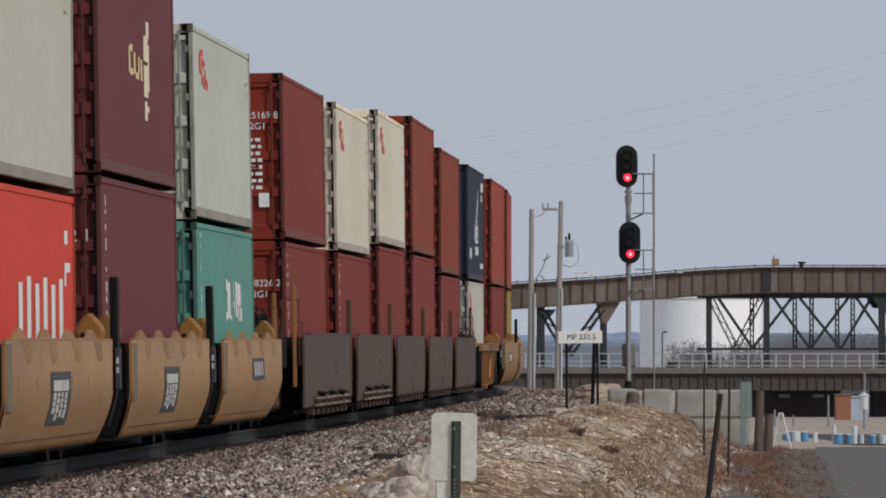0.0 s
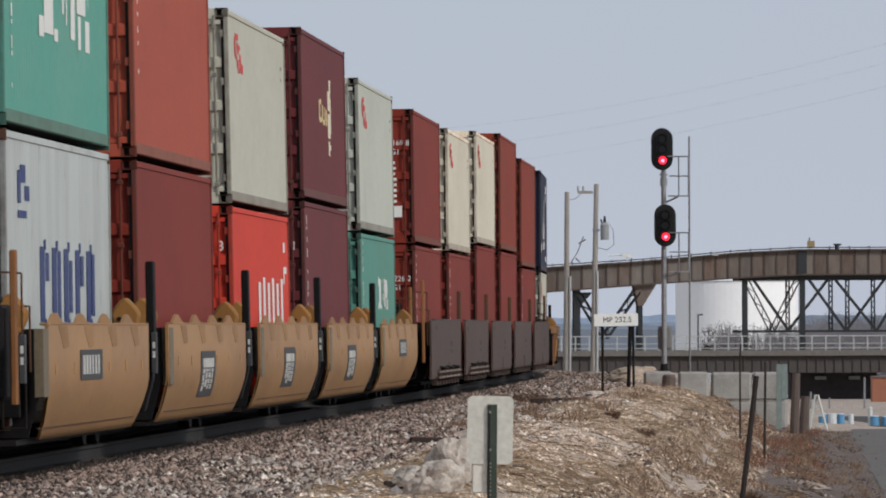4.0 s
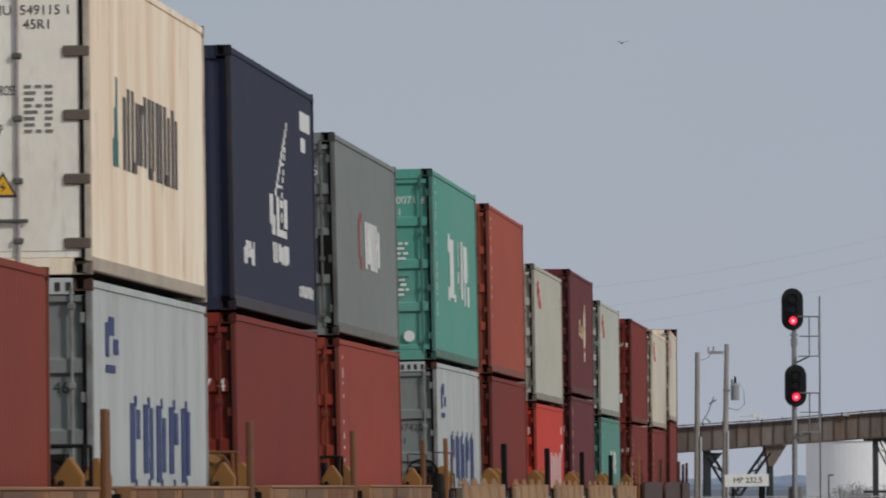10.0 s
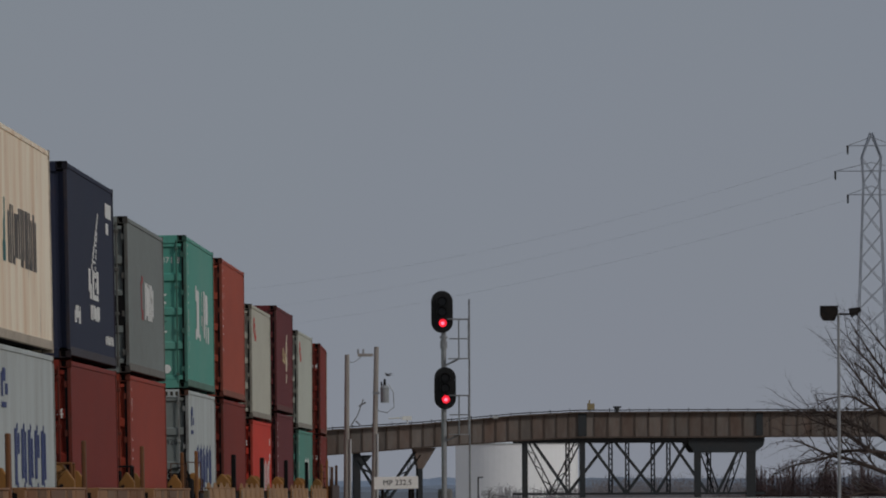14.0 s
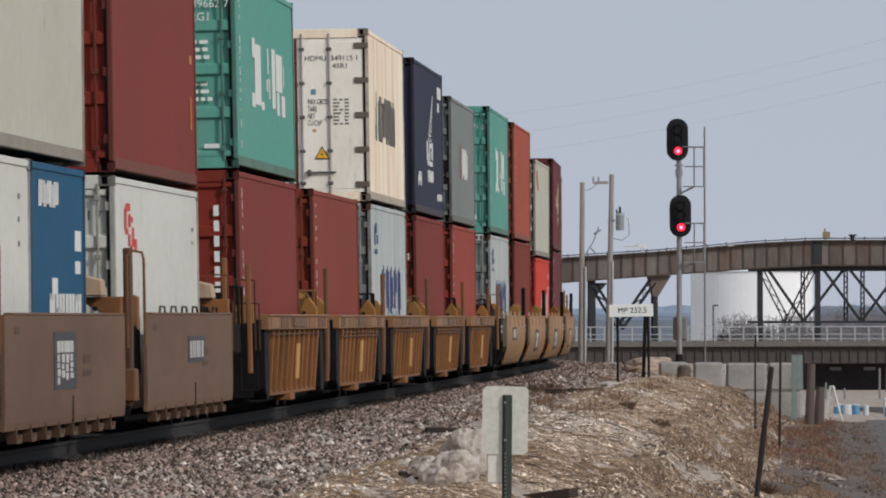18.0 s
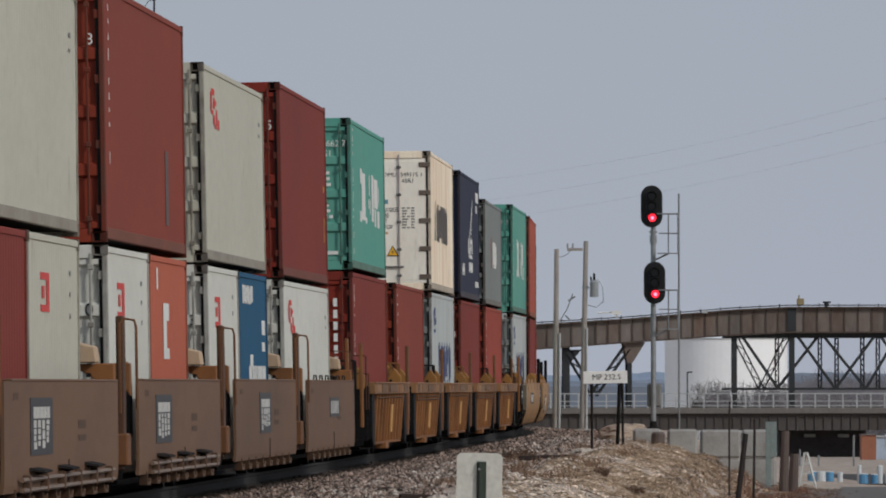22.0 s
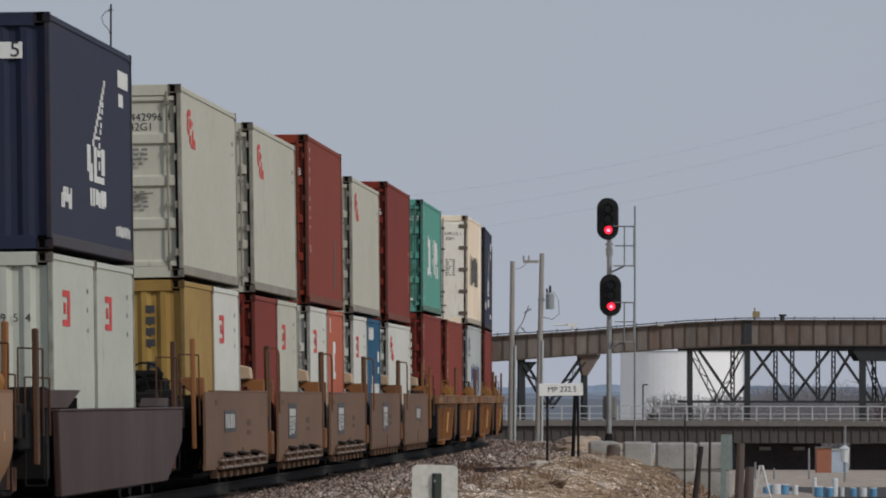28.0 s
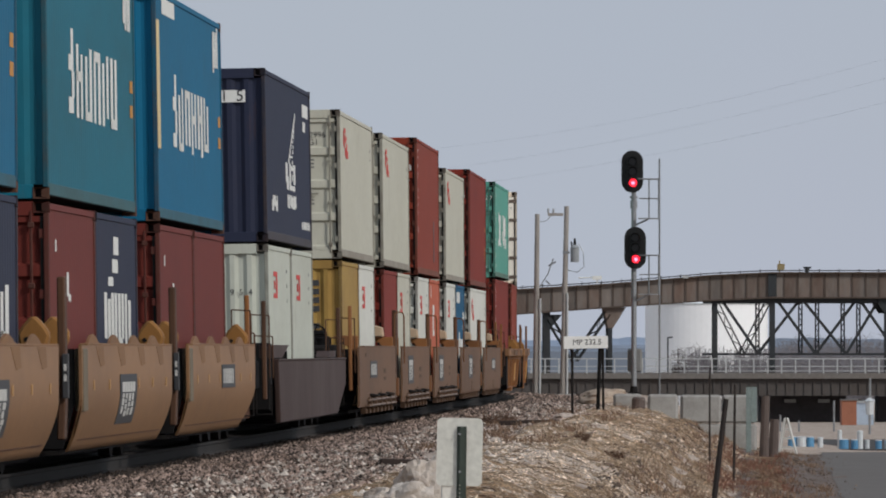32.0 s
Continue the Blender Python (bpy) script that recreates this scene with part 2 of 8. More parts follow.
def track_lean(y):
    """The cant of the track: it leans to the left, most of all at about 120 m."""
    return float(np.interp(y, [60, 80, 100, 120, 180, 235], [-0.004, -0.006, -0.015, -0.02, -0.009, 0.0]))


TRACK = [Vector((track_x(-160.0), -160.0, 0.0))]
while TRACK[-1].y < 420:
    TRACK.append(Vector((track_x(TRACK[-1].y + 1), TRACK[-1].y + 1, 0.0)))
ARC = [0.0]
for p, q in zip(TRACK, TRACK[1:]):
    ARC.append(ARC[-1] + (q - p).length)
ARC_0 = ARC[160]    # the arc at y = 0


def on_track(s):
    """The point of the track s metres along it from y = 0."""
    a = s + ARC_0
    i = min(max(int(np.searchsorted(ARC, a)) - 1, 0), len(TRACK) - 2)
    return TRACK[i].lerp(TRACK[i + 1], (a - ARC[i]) / (ARC[i + 1] - ARC[i]))


def seat(s, length):
    """The pose of a body that stands on the rails from s to s + length."""
    p, q = on_track(s), on_track(s + length)
    d = q - p
    return Matrix.Translation(p) @ pose(0, 0, 0, 0, math.degrees(track_lean((p.y + q.y) / 2)), -math.degrees(math.atan2(d.x, d.y)))


RUN = [(0, 0.0), (2, 16.02), (4, 32.01), (6, 48.06), (8, 64.14), (10, 80.4), (12, 96.85), (14, 113.4), (16, 130.1), (18, 147.02), (20, 164.18), (22, 181.45), (24, 198.8),
       (26, 216.05), (28, 233.35), (30, 250.6), (32, 267.75)]   # metres the train has gone
MOVING = []     # thing, place along the train, length, offset on its seat

# ---- containers ----
HW = 1.219
C40, C20 = 12.19, 6.06
LOW, HIGH = 2.591, 2.896


def corrugated(length, z0, z1, x_out, depth, pitch, along="y", inner=0.02):
    """A trapezoid-ribbed steel sheet from 0 to length, its crests at x_out, its valleys depth further in."""
    b = Build()
    n = max(3, round(length / pitch))
    p = length / n
    line = []
    for i in range(n):
        o = i * p
        line += [(o, 0), (o + 0.27 * p, 0), (o + 0.5 * p, -depth), (o + 0.77 * p, -depth)]
    line.append((length, 0))
    k = len(line)
    put = (lambda u, d, z: (x_out + d, u, z)) if along == "y" else (lambda u, d, z: (u - length / 2, -(x_out + d), z))
    v = [put(u, d, z0) for u, d in line] + [put(u, d, z1) for u, d in line]
    v += [put(u, -depth - inner, z0) for u, d in line] + [put(u, -depth - inner, z1) for u, d in line]
    f = []
    for i in range(k - 1):
        f += [(i, i + 1, k + i + 1, k + i), (2 * k + i + 1, 2 * k + i, 3 * k + i, 3 * k + i + 1), (i + 1, i, 2 * k + i, 2 * k + i + 1), (k + i, k + i + 1, 3 * k + i + 1, 3 * k + i)]
    f += [(0, k, 3 * k, 2 * k), (k - 1, 3 * k - 1, 4 * k - 1, 2 * k - 1)]
    return b.add(v, f)


def casting():
    """A corner fitting with a hole sunk into its two outer faces."""
    bm = bmesh.new()
    bmesh.ops.create_cube(bm, size=1, matrix=Matrix.Translation((0, 0.085, 0.059)) @ Matrix.Diagonal((0.162, 0.17, 0.118, 1)))
    for n in ((0, -1, 0), (1, 0, 0)):
        f = max(bm.faces, key=lambda q: q.normal.dot(Vector(n)) * q.calc_area())
        bmesh.ops.inset_individual(bm, faces=[f], thickness=0.03)
        bmesh.ops.translate(bm, verts=f.verts[:], vec=Vector(n) * -0.075)
    b = Build()
    b.add([v.co.copy() for v in bm.verts], [[v.index for v in f.verts] for f in bm.faces]) if not bm.verts.index_update() else None
    bm.free()
    return b


def door_leaf(h, side, ribs):
    """One rear door: a pressed sheet, flat bands standing proud of recessed fields."""
    w = HW - 0.065
    x0, x1 = (-w, -0.012) if side < 0 else (0.012, w)
    step = h / ribs
    pts = [(0.12, 0), (0.03, 0)]
    for i in range(ribs):
        a = i * step
        pts += [(0.03, a + 0.06), (0.075, a + 0.085), (0.075, a + step - 0.085), (0.03, a + step - 0.06)]
    pts += [(0.03, h), (0.12, h)]
    return Build().prism(pts, "x", x0, x1)


def reefer_door(h, side):
    b = Build()
    w = HW - 0.06
    x0, x1 = (-w, -0.012) if side < 0 else (0.012, w)
    b.box(x0, x1, 0.03, 0.085, 0, h)
    b.box(x0 + 0.05, x1 - 0.05, 0.022, 0.03, 0.06, h - 0.06)
    return b


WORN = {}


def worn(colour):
    """The same paint darkened, with rusty patches, on posts, fittings and lower rails."""
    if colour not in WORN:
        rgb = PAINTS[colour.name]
        WORN[colour] = mat("darkened_" + colour.name, tuple(0.72 * v + 0.08 * q for v, q in zip(rgb, (96, 78, 64))), 0.7, 0, 0.18, 2.2, (1.2, 0.5, 0.8), (74, 58, 49), 0.7, 14, 0.1, 0.008, 0.25)
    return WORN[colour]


DUSTY = {}


def dusty(colour):
    """The lower side rail: the paint under a coat of grey road dust."""
    if colour not in DUSTY:
        rgb = PAINTS[colour.name]
        DUSTY[colour] = mat("dusty_" + colour.name, tuple(0.5 * v + 0.5 * q for v, q in zip(rgb, (112, 103, 96))), 0.85, 0, 0.14, 1.6, (1.2, 0.4, 0.9), tuple(0.3 * v + 0.6 * q for v, q in zip(rgb, (104, 90, 80))), 0.6, 14, 0.08, 0.008, 0.2, drips=0.3)
    return DUSTY[colour]


RUSTY = {}


def rusty(colour):
    """Corner fittings: cast steel with the paint worn down to rust and grease."""
    if colour not in RUSTY:
        rgb = PAINTS[colour.name]
        RUSTY[colour] = mat("worn_fitting_" + colour.name, tuple(0.55 * v + 0.2 * q for v, q in zip(rgb, (84, 64, 54))), 0.75, 0, 0.25, 5.0, (1, 1, 1), (66, 50, 43), 0.8, 20, 0.2, 0.01, 0.2)
    return RUSTY[colour]


def container(name, length, h, colour, label, near="door", frame_colour=None, flat=False, group="containers on the train", castings=None, door_colour=None):
    """A shipping box lying along y from 0 (its near end) to length. near: which end turns to the camera."""
    c = empty(name, Matrix.Identity(4), label, "container", group)
    fc = frame_colour or colour
    cast = castings or rusty(fc)
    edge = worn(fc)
    post = shared(("corner_post", h), lambda: Build().box(0.02, 0.076, 0, 0.12, 0.118, h - 0.118), 0.008)
    if "corner_casting" not in CACHE:
        fit = shared("corner_casting", casting)
        fit.materials.append(BLACK)
        # sunk faces painted black for the darkness inside the holes
        for q in fit.polygons:
            if (q.normal.y < -0.9 and abs(q.center.y - 0.075) < 0.01) or (q.normal.x > 0.9 and abs(q.center.x - 0.006) < 0.01):
                q.material_index = 1
    fit = CACHE["corner_casting"]
    for y, turn in ((0, 0), (length, 180)):
        for sx in (1, -1):
            at = pose(sx * (HW - 0.078), y, 0, 0, 0, turn)
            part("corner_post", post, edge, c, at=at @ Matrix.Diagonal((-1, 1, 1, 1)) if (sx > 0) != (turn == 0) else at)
            for z in (0, h - 0.118):
                m = pose(sx * (HW - 0.081), y, z, 0, 0, turn)
                if (sx > 0) != (turn == 0):
                    m = m @ Matrix.Diagonal((-1, 1, 1, 1))
                part("corner_casting", fit, cast, c, at=m)
    rail = shared(("bottom_side_rail", length), lambda: Build().box(-0.05, 0.012, 0.17, length - 0.17, 0.042, 0.168), 0.006)
    rail_t = shared(("top_side_rail", length), lambda: Build().box(-0.04, 0.012, 0.17, length - 0.17, -0.082, -0.012), 0.006)
    for sx, turn in ((1, 0), (-1, 180)):
        o = 0 if sx > 0 else length
        part("bottom_side_rail", rail, dusty(fc), c, at=pose(sx * (HW - 0.014), o, 0, 0, 0, turn))
        part("top_side_rail", rail_t, fc, c, at=pose(sx * (HW - 0.014), o, h - 0.004, 0, 0, turn))
        if flat:
            me = shared(("side_panel_flat", length, h), lambda: Build().box(-0.05, 0, 0.12, length - 0.12, 0.16, h - 0.085))
        else:
            me = shared(("side_panel", length, h), lambda: corrugated(length - 0.24, 0.16, h - 0.085, 0, 0.004, 0.278))
        m = pose(sx * (HW - 0.016), o, 0, 0, 0, turn)
        part("side_panel", me, colour, c, at=m if flat else m @ Matrix.Translation((0, 0.12, 0)))
    part("roof", shared(("roof", length), lambda: Build().box(-HW + 0.05, HW - 0.05, 0.1, length - 0.1, -0.06, -0.02)), colour, c, at=(0, 0, h))
    # near-black underside puts the shadow gap between boxes into its colour
    part("floor", shared(("floor", length), lambda: Build().box(-HW + 0.05, HW - 0.05, 0.1, length - 0.1, 0.05, 0.15)), STEEL_DARK, c)
    beam = shared("end_beam", lambda: Build().box(-HW + 0.162, HW - 0.162, 0.01, 0.12, 0.0, 0.15), 0.006)
    for y, turn in ((0, 0), (length, 180)):
        for z, nm in ((0.0, "end_sill"), (h - 0.15, "end_header")):
            part(nm, beam, fc, c, at=pose(0, y, z, 0, 0, turn))
    hi = h - 0.31
    wall = shared(("end_panel", h), lambda: corrugated(2 * HW - 0.12, 0.15, h - 0.15, -0.03, 0.045, 0.26, "x"))
    part("end_panel", wall, colour, c, at=pose(0, length, 0, 0, 0, 180))
    if near == "front":
        part("end_panel", wall, colour, c)
    elif near == "door":
        for sx in (-1, 1):
            d = part("door", shared(("door", h, sx), lambda sx=sx: door_leaf(hi, sx, 4), 0.004), door_colour or colour, c, at=(0, 0, 0.155))
            # gasket kept black and wide: it also carries the gap's shade
            part("gasket", shared(("door_gasket", h), lambda: Build().box(-0.022, 0.022, 0.022, 0.06, 0, hi)), BLACK, d, "black gasket strip darkening the door gap", at=(sx * (HW - 0.07), 0, 0))
            bar = shared(("lock_bar", h), lambda: Build().rod((0, 0, -0.06), (0, 0, hi + 0.06), 0.017, n=6))
            keeper = shared("bar_keeper", lambda: Build().box(-0.035, 0.035, -0.022, 0.02, -0.03, 0.03), 0.008)
            for x in (0.14, 1.03):
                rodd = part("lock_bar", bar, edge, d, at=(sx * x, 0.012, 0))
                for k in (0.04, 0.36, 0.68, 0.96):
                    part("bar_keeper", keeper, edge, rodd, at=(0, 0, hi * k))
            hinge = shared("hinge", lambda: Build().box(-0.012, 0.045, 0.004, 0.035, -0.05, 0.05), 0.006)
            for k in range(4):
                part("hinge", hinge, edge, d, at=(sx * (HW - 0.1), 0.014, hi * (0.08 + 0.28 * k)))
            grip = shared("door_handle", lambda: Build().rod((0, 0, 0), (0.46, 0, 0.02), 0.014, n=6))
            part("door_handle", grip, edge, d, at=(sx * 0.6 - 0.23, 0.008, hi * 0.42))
    elif near == "reefer":
        for sx in (-1, 1):
            d = part("door", shared(("reefer_door", h, sx), lambda sx=sx: reefer_door(hi, sx), 0.006), door_colour or colour, c, at=(0, 0, 0.155))
            # this gasket too puts the dark gap by the post into black
            part("gasket", Build().box(-0.028, 0.028, 0.012, 0.05, 0, hi), BLACK, d, "black gasket strip darkening the door gap", at=(sx * (HW - 0.065), 0, 0))
            part("centre_seal", Build().box(-0.008, 0.01, 0.012, 0.06, 0, hi), plain("dark_red_seal", (92, 40, 38)), d, "dark red door seal", at=(sx * 0.012, 0, 0))
            bar = shared(("lock_bar_reefer", h), lambda: Build().rod((0, 0, -0.08), (0, 0, hi + 0.08), 0.017, n=8))
            grip = plain("greasy_grey_fitting", (96, 96, 94), rough=0.5, second=(64, 60, 56), amount=0.6)
            keeper = shared("reefer_keeper", lambda: Build().box(-0.045, 0.045, -0.03, 0.022, -0.028, 0.028), 0.01)
            for x in (0.1, 0.56):
                rodd = part("lock_bar", bar, plain("dull_grey_bar", (168, 160, 158), rough=0.5, second=(128, 112, 110), amount=0.6), d, "dull grey lock bar", at=(sx * x, 0.0, 0))
                for k in (0.06, 0.27, 0.49, 0.71, 0.93):
                    part("bar_keeper", keeper, grip, rodd, "dark grey keeper", at=(0, 0, hi * k))
            hinge = shared("reefer_hinge", lambda: Build().box(-0.11, 0.13, -0.015, 0.03, -0.05, 0.05), 0.01)
            for k in range(5):
                part("hinge", hinge, plain("rusty_grey_hinge", (104, 92, 82), rough=0.7, second=(74, 58, 48)), d, "rusty grey hinge", at=(sx * (HW - 0.13), 0.008, hi * (0.05 + 0.225 * k)))
            part("door_handle", shared("door_handle_r", lambda: Build().rod((0, 0, 0), (0.5, 0, 0), 0.018, n=6).rod((0.06, 0, -0.05), (0.06, 0, 0.05), 0.03, n=8)), grip, d, at=(sx * 0.4 - 0.25, -0.02, hi * 0.13))
    return c


def mark(c, boxes, colour, name="painted_mark", label="", side=True, y=0.026):
    """Painted shapes on the long side that faces the camera (u along, v up), or on the near end (u across from the left post)."""
    b = rects(boxes)
    if side:
        ob = part(name, b, colour, c, label, at=(HW - 0.0125, 0, 0))
    else:
        ob = part(name, b, colour, c, label, at=Matrix.Translation((-HW, y, 0)) @ pose(0, 0, 0, 0, 0, -90))
    if len(boxes) > 1:
        ob["kind"] = "stuff"


def number(c, body, size, x, z, colour, y=0.025):
    """Lettering on the near end that ends at x."""
    part("lettering", text_mesh(body, size, "RIGHT"), colour, c, at=(x, y, z))


def code_column(c, u, v0, v1, colour, seed, w=0.12, n=11):
    """The box number written downwards near the near post, too small to read."""
    r = random.Random(seed)
    step = (v1 - v0) / n
    mark(c, [(u, v1 - (i + 0.1 + r.choice((0.3, 0.45, 0.8))) * step, u + w * r.uniform(0.4, 0.9), v1 - (i + 0.1) * step) for i in range(n) if i not in (4, n - 2)], colour, "code_column")


def small_print(c, x0, x1, z0, z1, rows, colour, seed, y=0.026):
    """Lines of small print on the near end, too small to read."""
    r = random.Random(seed)
    out = []
    step = (z1 - z0) / rows
    for i in range(rows):
        z = z1 - (i + 0.7) * step
        u = x0
        while u < x1 - 0.04:
            w = r.uniform(0.05, 0.14)
            out.append((u, z, min(u + w, x1), z + step * 0.5))
            u += w + 0.035
    mark(c, out, colour, "small_print", side=False, y=y)


RED_M, WHITE_M, CREAM_M, NAVY_M, DARK_M = (plain("red_mark", (208, 66, 60), vary=0.05, amount=0.15), WHITE, plain("cream_mark", (222, 200, 150), vary=0.1, amount=0.2),
                                            plain("navy_mark", (48, 62, 112), vary=0.1, amount=0.25), plain("dark_mark", (62, 62, 64), vary=0.1, amount=0.25))


GREY_M = plain("faded_grey_mark", (124, 124, 120))


def logo_hook(c, u, v, w, h, colour=RED_M):
    """A red painted badge: a stepped bracket beside a hooked stroke."""
    q = [(0, 0.42, 0.17, 0.9), (0.1, 0.84, 0.46, 1.0), (0.05, 0.34, 0.3, 0.46), (0.34, 0.5, 0.5, 0.78), (0.5, 0.6, 0.68, 0.72), (0.3, 0.1, 0.48, 0.34), (0.46, 0.0, 0.66, 0.12), (0.6, 0.1, 0.78, 0.5), (0.8, 0.0, 1.0, 0.26)]
    mark(c, [(u + a * w, v + b * h, u + d * w, v + e * h) for a, b, d, e in q], colour, "badge", "red painted badge")


def logo_flag(c, u, v, w, h):
    """A square red bracket badge on the short boxes."""
    q = [(0, 0.82, 1, 1), (0.68, 0, 1, 0.82), (0, 0, 0.68, 0.18), (0.18, 0.34, 0.46, 0.66)]
    mark(c, [(u + a * w, v + b * h, u + d * w, v + e * h) for a, b, d, e in q], RED_M, "badge", "red painted badge")


def bars(u0, u1, v0, v1, n, seed, gap=0.35, cut=0.0):
    """A row of plain upright bars of uneven width and height, standing for a painted word."""
    r = random.Random(seed)
    w = (u1 - u0) / n
    res = []
    for i in range(n):
        a = u0 + i * w
        for k in range(2):
            b = a + k * w * 0.5
            lo = v0 + r.choice([0, 0, max(cut, 0.12)]) * (v1 - v0)
            hi = v1 - r.choice([0, 0, max(cut, 0.12)]) * (v1 - v0)
            res.append((b, lo, b + w * r.uniform(0.3, 0.46) * (1.25 - gap), hi))
            if k == 0 and r.random() < 0.6:
                m = r.choice([lo, (lo + hi) / 2, hi - 0.14 * (hi - lo)])
                res.append((b, m, b + w * 0.62, m + 0.14 * (hi - lo)))
    return res


def ride(thing, s, y_off=0.0, z_off=0.0, length=C40):
    MOVING.append((thing, s, length, Matrix.Translation((0, y_off, z_off))))
    return thing


MAROON = paint("maroon_paint", (130, 50, 39), (102, 43, 36), 0.5)
MAROON_2 = paint("plum_paint", (108, 50, 52), (84, 42, 44), 0.4)
BRICK = paint("rust_red_paint", (158, 68, 51), (126, 57, 46), 0.5)
RUSSET = paint("russet_brown_paint", (138, 59, 42), (112, 51, 40), 0.5)
BRICK_2 = paint("faded_rust_red_paint", (171, 82, 63), (146, 72, 58), 0.5)
GREYWHITE = paint("grey_white_paint", (192, 190, 175), (176, 172, 156), 0.5)
OFFWHITE = paint("chalky_white_paint", (212, 212, 203), (182, 180, 168), 0.45)
PALE = paint("chalky_grey_white_paint", (192, 195, 183), (170, 170, 156), 0.45)
CHALK = paint("chalky_cream_white_paint", (214, 207, 188), (186, 174, 152), 0.45)
CREAM = paint("rust_stained_cream_paint", (252, 238, 214), (212, 158, 108), 0.7, drips=0.6, stretch=(1.2, 0.5, 0.1), scale=1.5)
RED = paint("bright_red_paint", (208, 68, 52), (178, 60, 48), 0.45)
GREEN = paint("sea_green_paint", (89, 158, 142), (120, 160, 146), 0.6, drips=0.4)
TEAL = paint("faded_teal_paint", (92, 147, 133), (104, 138, 124), 0.5)
GREY = paint("dull_grey_paint", (129, 135, 132), (114, 116, 111), 0.6)
NAVY = paint("dark_navy_paint", (45, 50, 69), (52, 54, 68), 0.5)
SILVER = paint("pale_blue_grey_paint", (186, 192, 190), (150, 150, 145), 0.6, drips=0.5, stretch=(1.2, 0.5, 0.12), scale=1.5)
BLUE = paint("deep_cyan_blue_paint", (18, 102, 138), (30, 90, 116), 0.5)
TEALBLUE = paint("worn_teal_blue_paint", (30, 106, 126), (40, 92, 104), 0.6)
YELLOW = paint("worn_ochre_yellow_paint", (164, 134, 74), (124, 92, 56), 0.7, drips=0.65)
ORANGE = paint("faded_orange_paint", (186, 98, 72), (156, 84, 64), 0.5)
MIDBLUE = paint("medium_blue_paint", (24, 86, 120), (36, 76, 100), 0.5)

DOORCREAM = paint("chalky_cream_door_paint", (246, 241, 228), (218, 207, 188), 0.4)
OXIDE = paint("dark_oxide_red_paint", (110, 49, 42), (90, 44, 38), 0.5)

# well-car paints
TAN = paint("dusty_tan_yellow_paint", (158, 121, 83), (126, 94, 68), 0.75, drips=0.5)
OCHRE = paint("rusty_ochre_paint", (142, 96, 60), (84, 60, 45), 0.8)
DULLTAN = paint("grimy_tan_paint", (138, 104, 74), (112, 86, 66), 0.7)
CHORD = paint("dusty_ochre_paint", (152, 113, 80), (100, 74, 56), 0.8)
RUSTY_POST = paint("rusty_brown_post_paint", (92, 66, 50), (58, 46, 40), 0.7)
SANDY = paint("sandy_block_paint", (190, 166, 140), (150, 124, 100), 0.5)
STAKE = paint("rusty_ochre_post_paint", (120, 82, 56), (78, 58, 46), 0.7)
CHARCOAL = paint("charcoal_brown_paint", (88, 73, 67), (68, 58, 54), 0.6)
BROWN = paint("dull_brown_paint", (118, 90, 70), (92, 72, 60), 0.7)
UMBER = paint("dark_umber_paint", (70, 55, 51), (98, 86, 83), 0.6, drips=0.5, stretch=(1.2, 0.5, 0.3))
GUIDE = paint("yellow_guide_paint", (150, 107, 60), (104, 75, 48), 0.6)


# ---- well cars ----
def stencil(parent, u, v, w, h, x, seed=1, fold=None):
    """A dark data panel with a white header and columns of small white print."""
    def bend(z):
        return np.interp(z, [0.14, 0.2, 0.3, 0.42, 0.6, 0.8, 1.4], [1.402, 1.43, 1.473, 1.514, 1.565, 1.588, 1.588]) if fold else x
    n = 5
    b = Build()
    zs = [v + h * i / n for i in range(n + 1)]
    vs = [(bend(z), u + a, z) for z in zs for a in (0, w)] + [(bend(z) + 0.006, u + a, z) for z in zs for a in (0, w)]
    k = 2 * (n + 1)
    f = []
    for i in range(n):
        o = 2 * i
        f += [(k + o, k + o + 1, k + o + 3, k + o + 2), (o + 1, o, o + 2, o + 3), (o, k + o, k + o + 2, o + 2), (k + o + 1, o + 1, o + 3, k + o + 3)]
    f += [(0, 1, k + 1, k), (k - 1, k - 2, 2 * k - 2, 2 * k - 1)]
    p = part("data_panel", b.add(vs, f), DARK_M, parent, "dark panel with white print")
    r = random.Random(seed)
    pr = Build()

    def dab(a0, a1, z0, z1):
        x0, x1 = bend(z0) + 0.006, bend(z1) + 0.006
        q = [(x0, u + a0 * w, z0), (x0, u + a1 * w, z0), (x1, u + a1 * w, z1), (x1, u + a0 * w, z1)]
        pr.add(q + [(c + 0.003, d, e) for c, d, e in q], [(0, 3, 2, 1), (4, 5, 6, 7), (0, 1, 5, 4), (1, 2, 6, 5), (2, 3, 7, 6), (3, 0, 4, 7)])
    if h > 0.45:
        for i in range(5):
            dab(0.12 + 0.15 * i, 0.12 + 0.15 * i + r.uniform(0.12, 0.148), v + h * 0.64, v + h * 0.84)
        for c in range(4):
            z = v + h * 0.61
            while z > v + h * 0.2:
                d = h * r.uniform(0.06, 0.16)
                dab(0.13 + 0.19 * c, 0.13 + 0.19 * c + r.uniform(0.09, 0.14), z - d, z)
                z -= d + h * 0.022
    else:
        for i in range(6):
            dab(0.1 + 0.135 * i, 0.1 + 0.135 * i + r.uniform(0.05, 0.1), v + h * 0.18, v + h * 0.82)
    part("panel_print", pr, plain("chalky_print", (216, 214, 208)), p)["kind"] = "stuff"


SIDE = 1.58     # half the width of a car


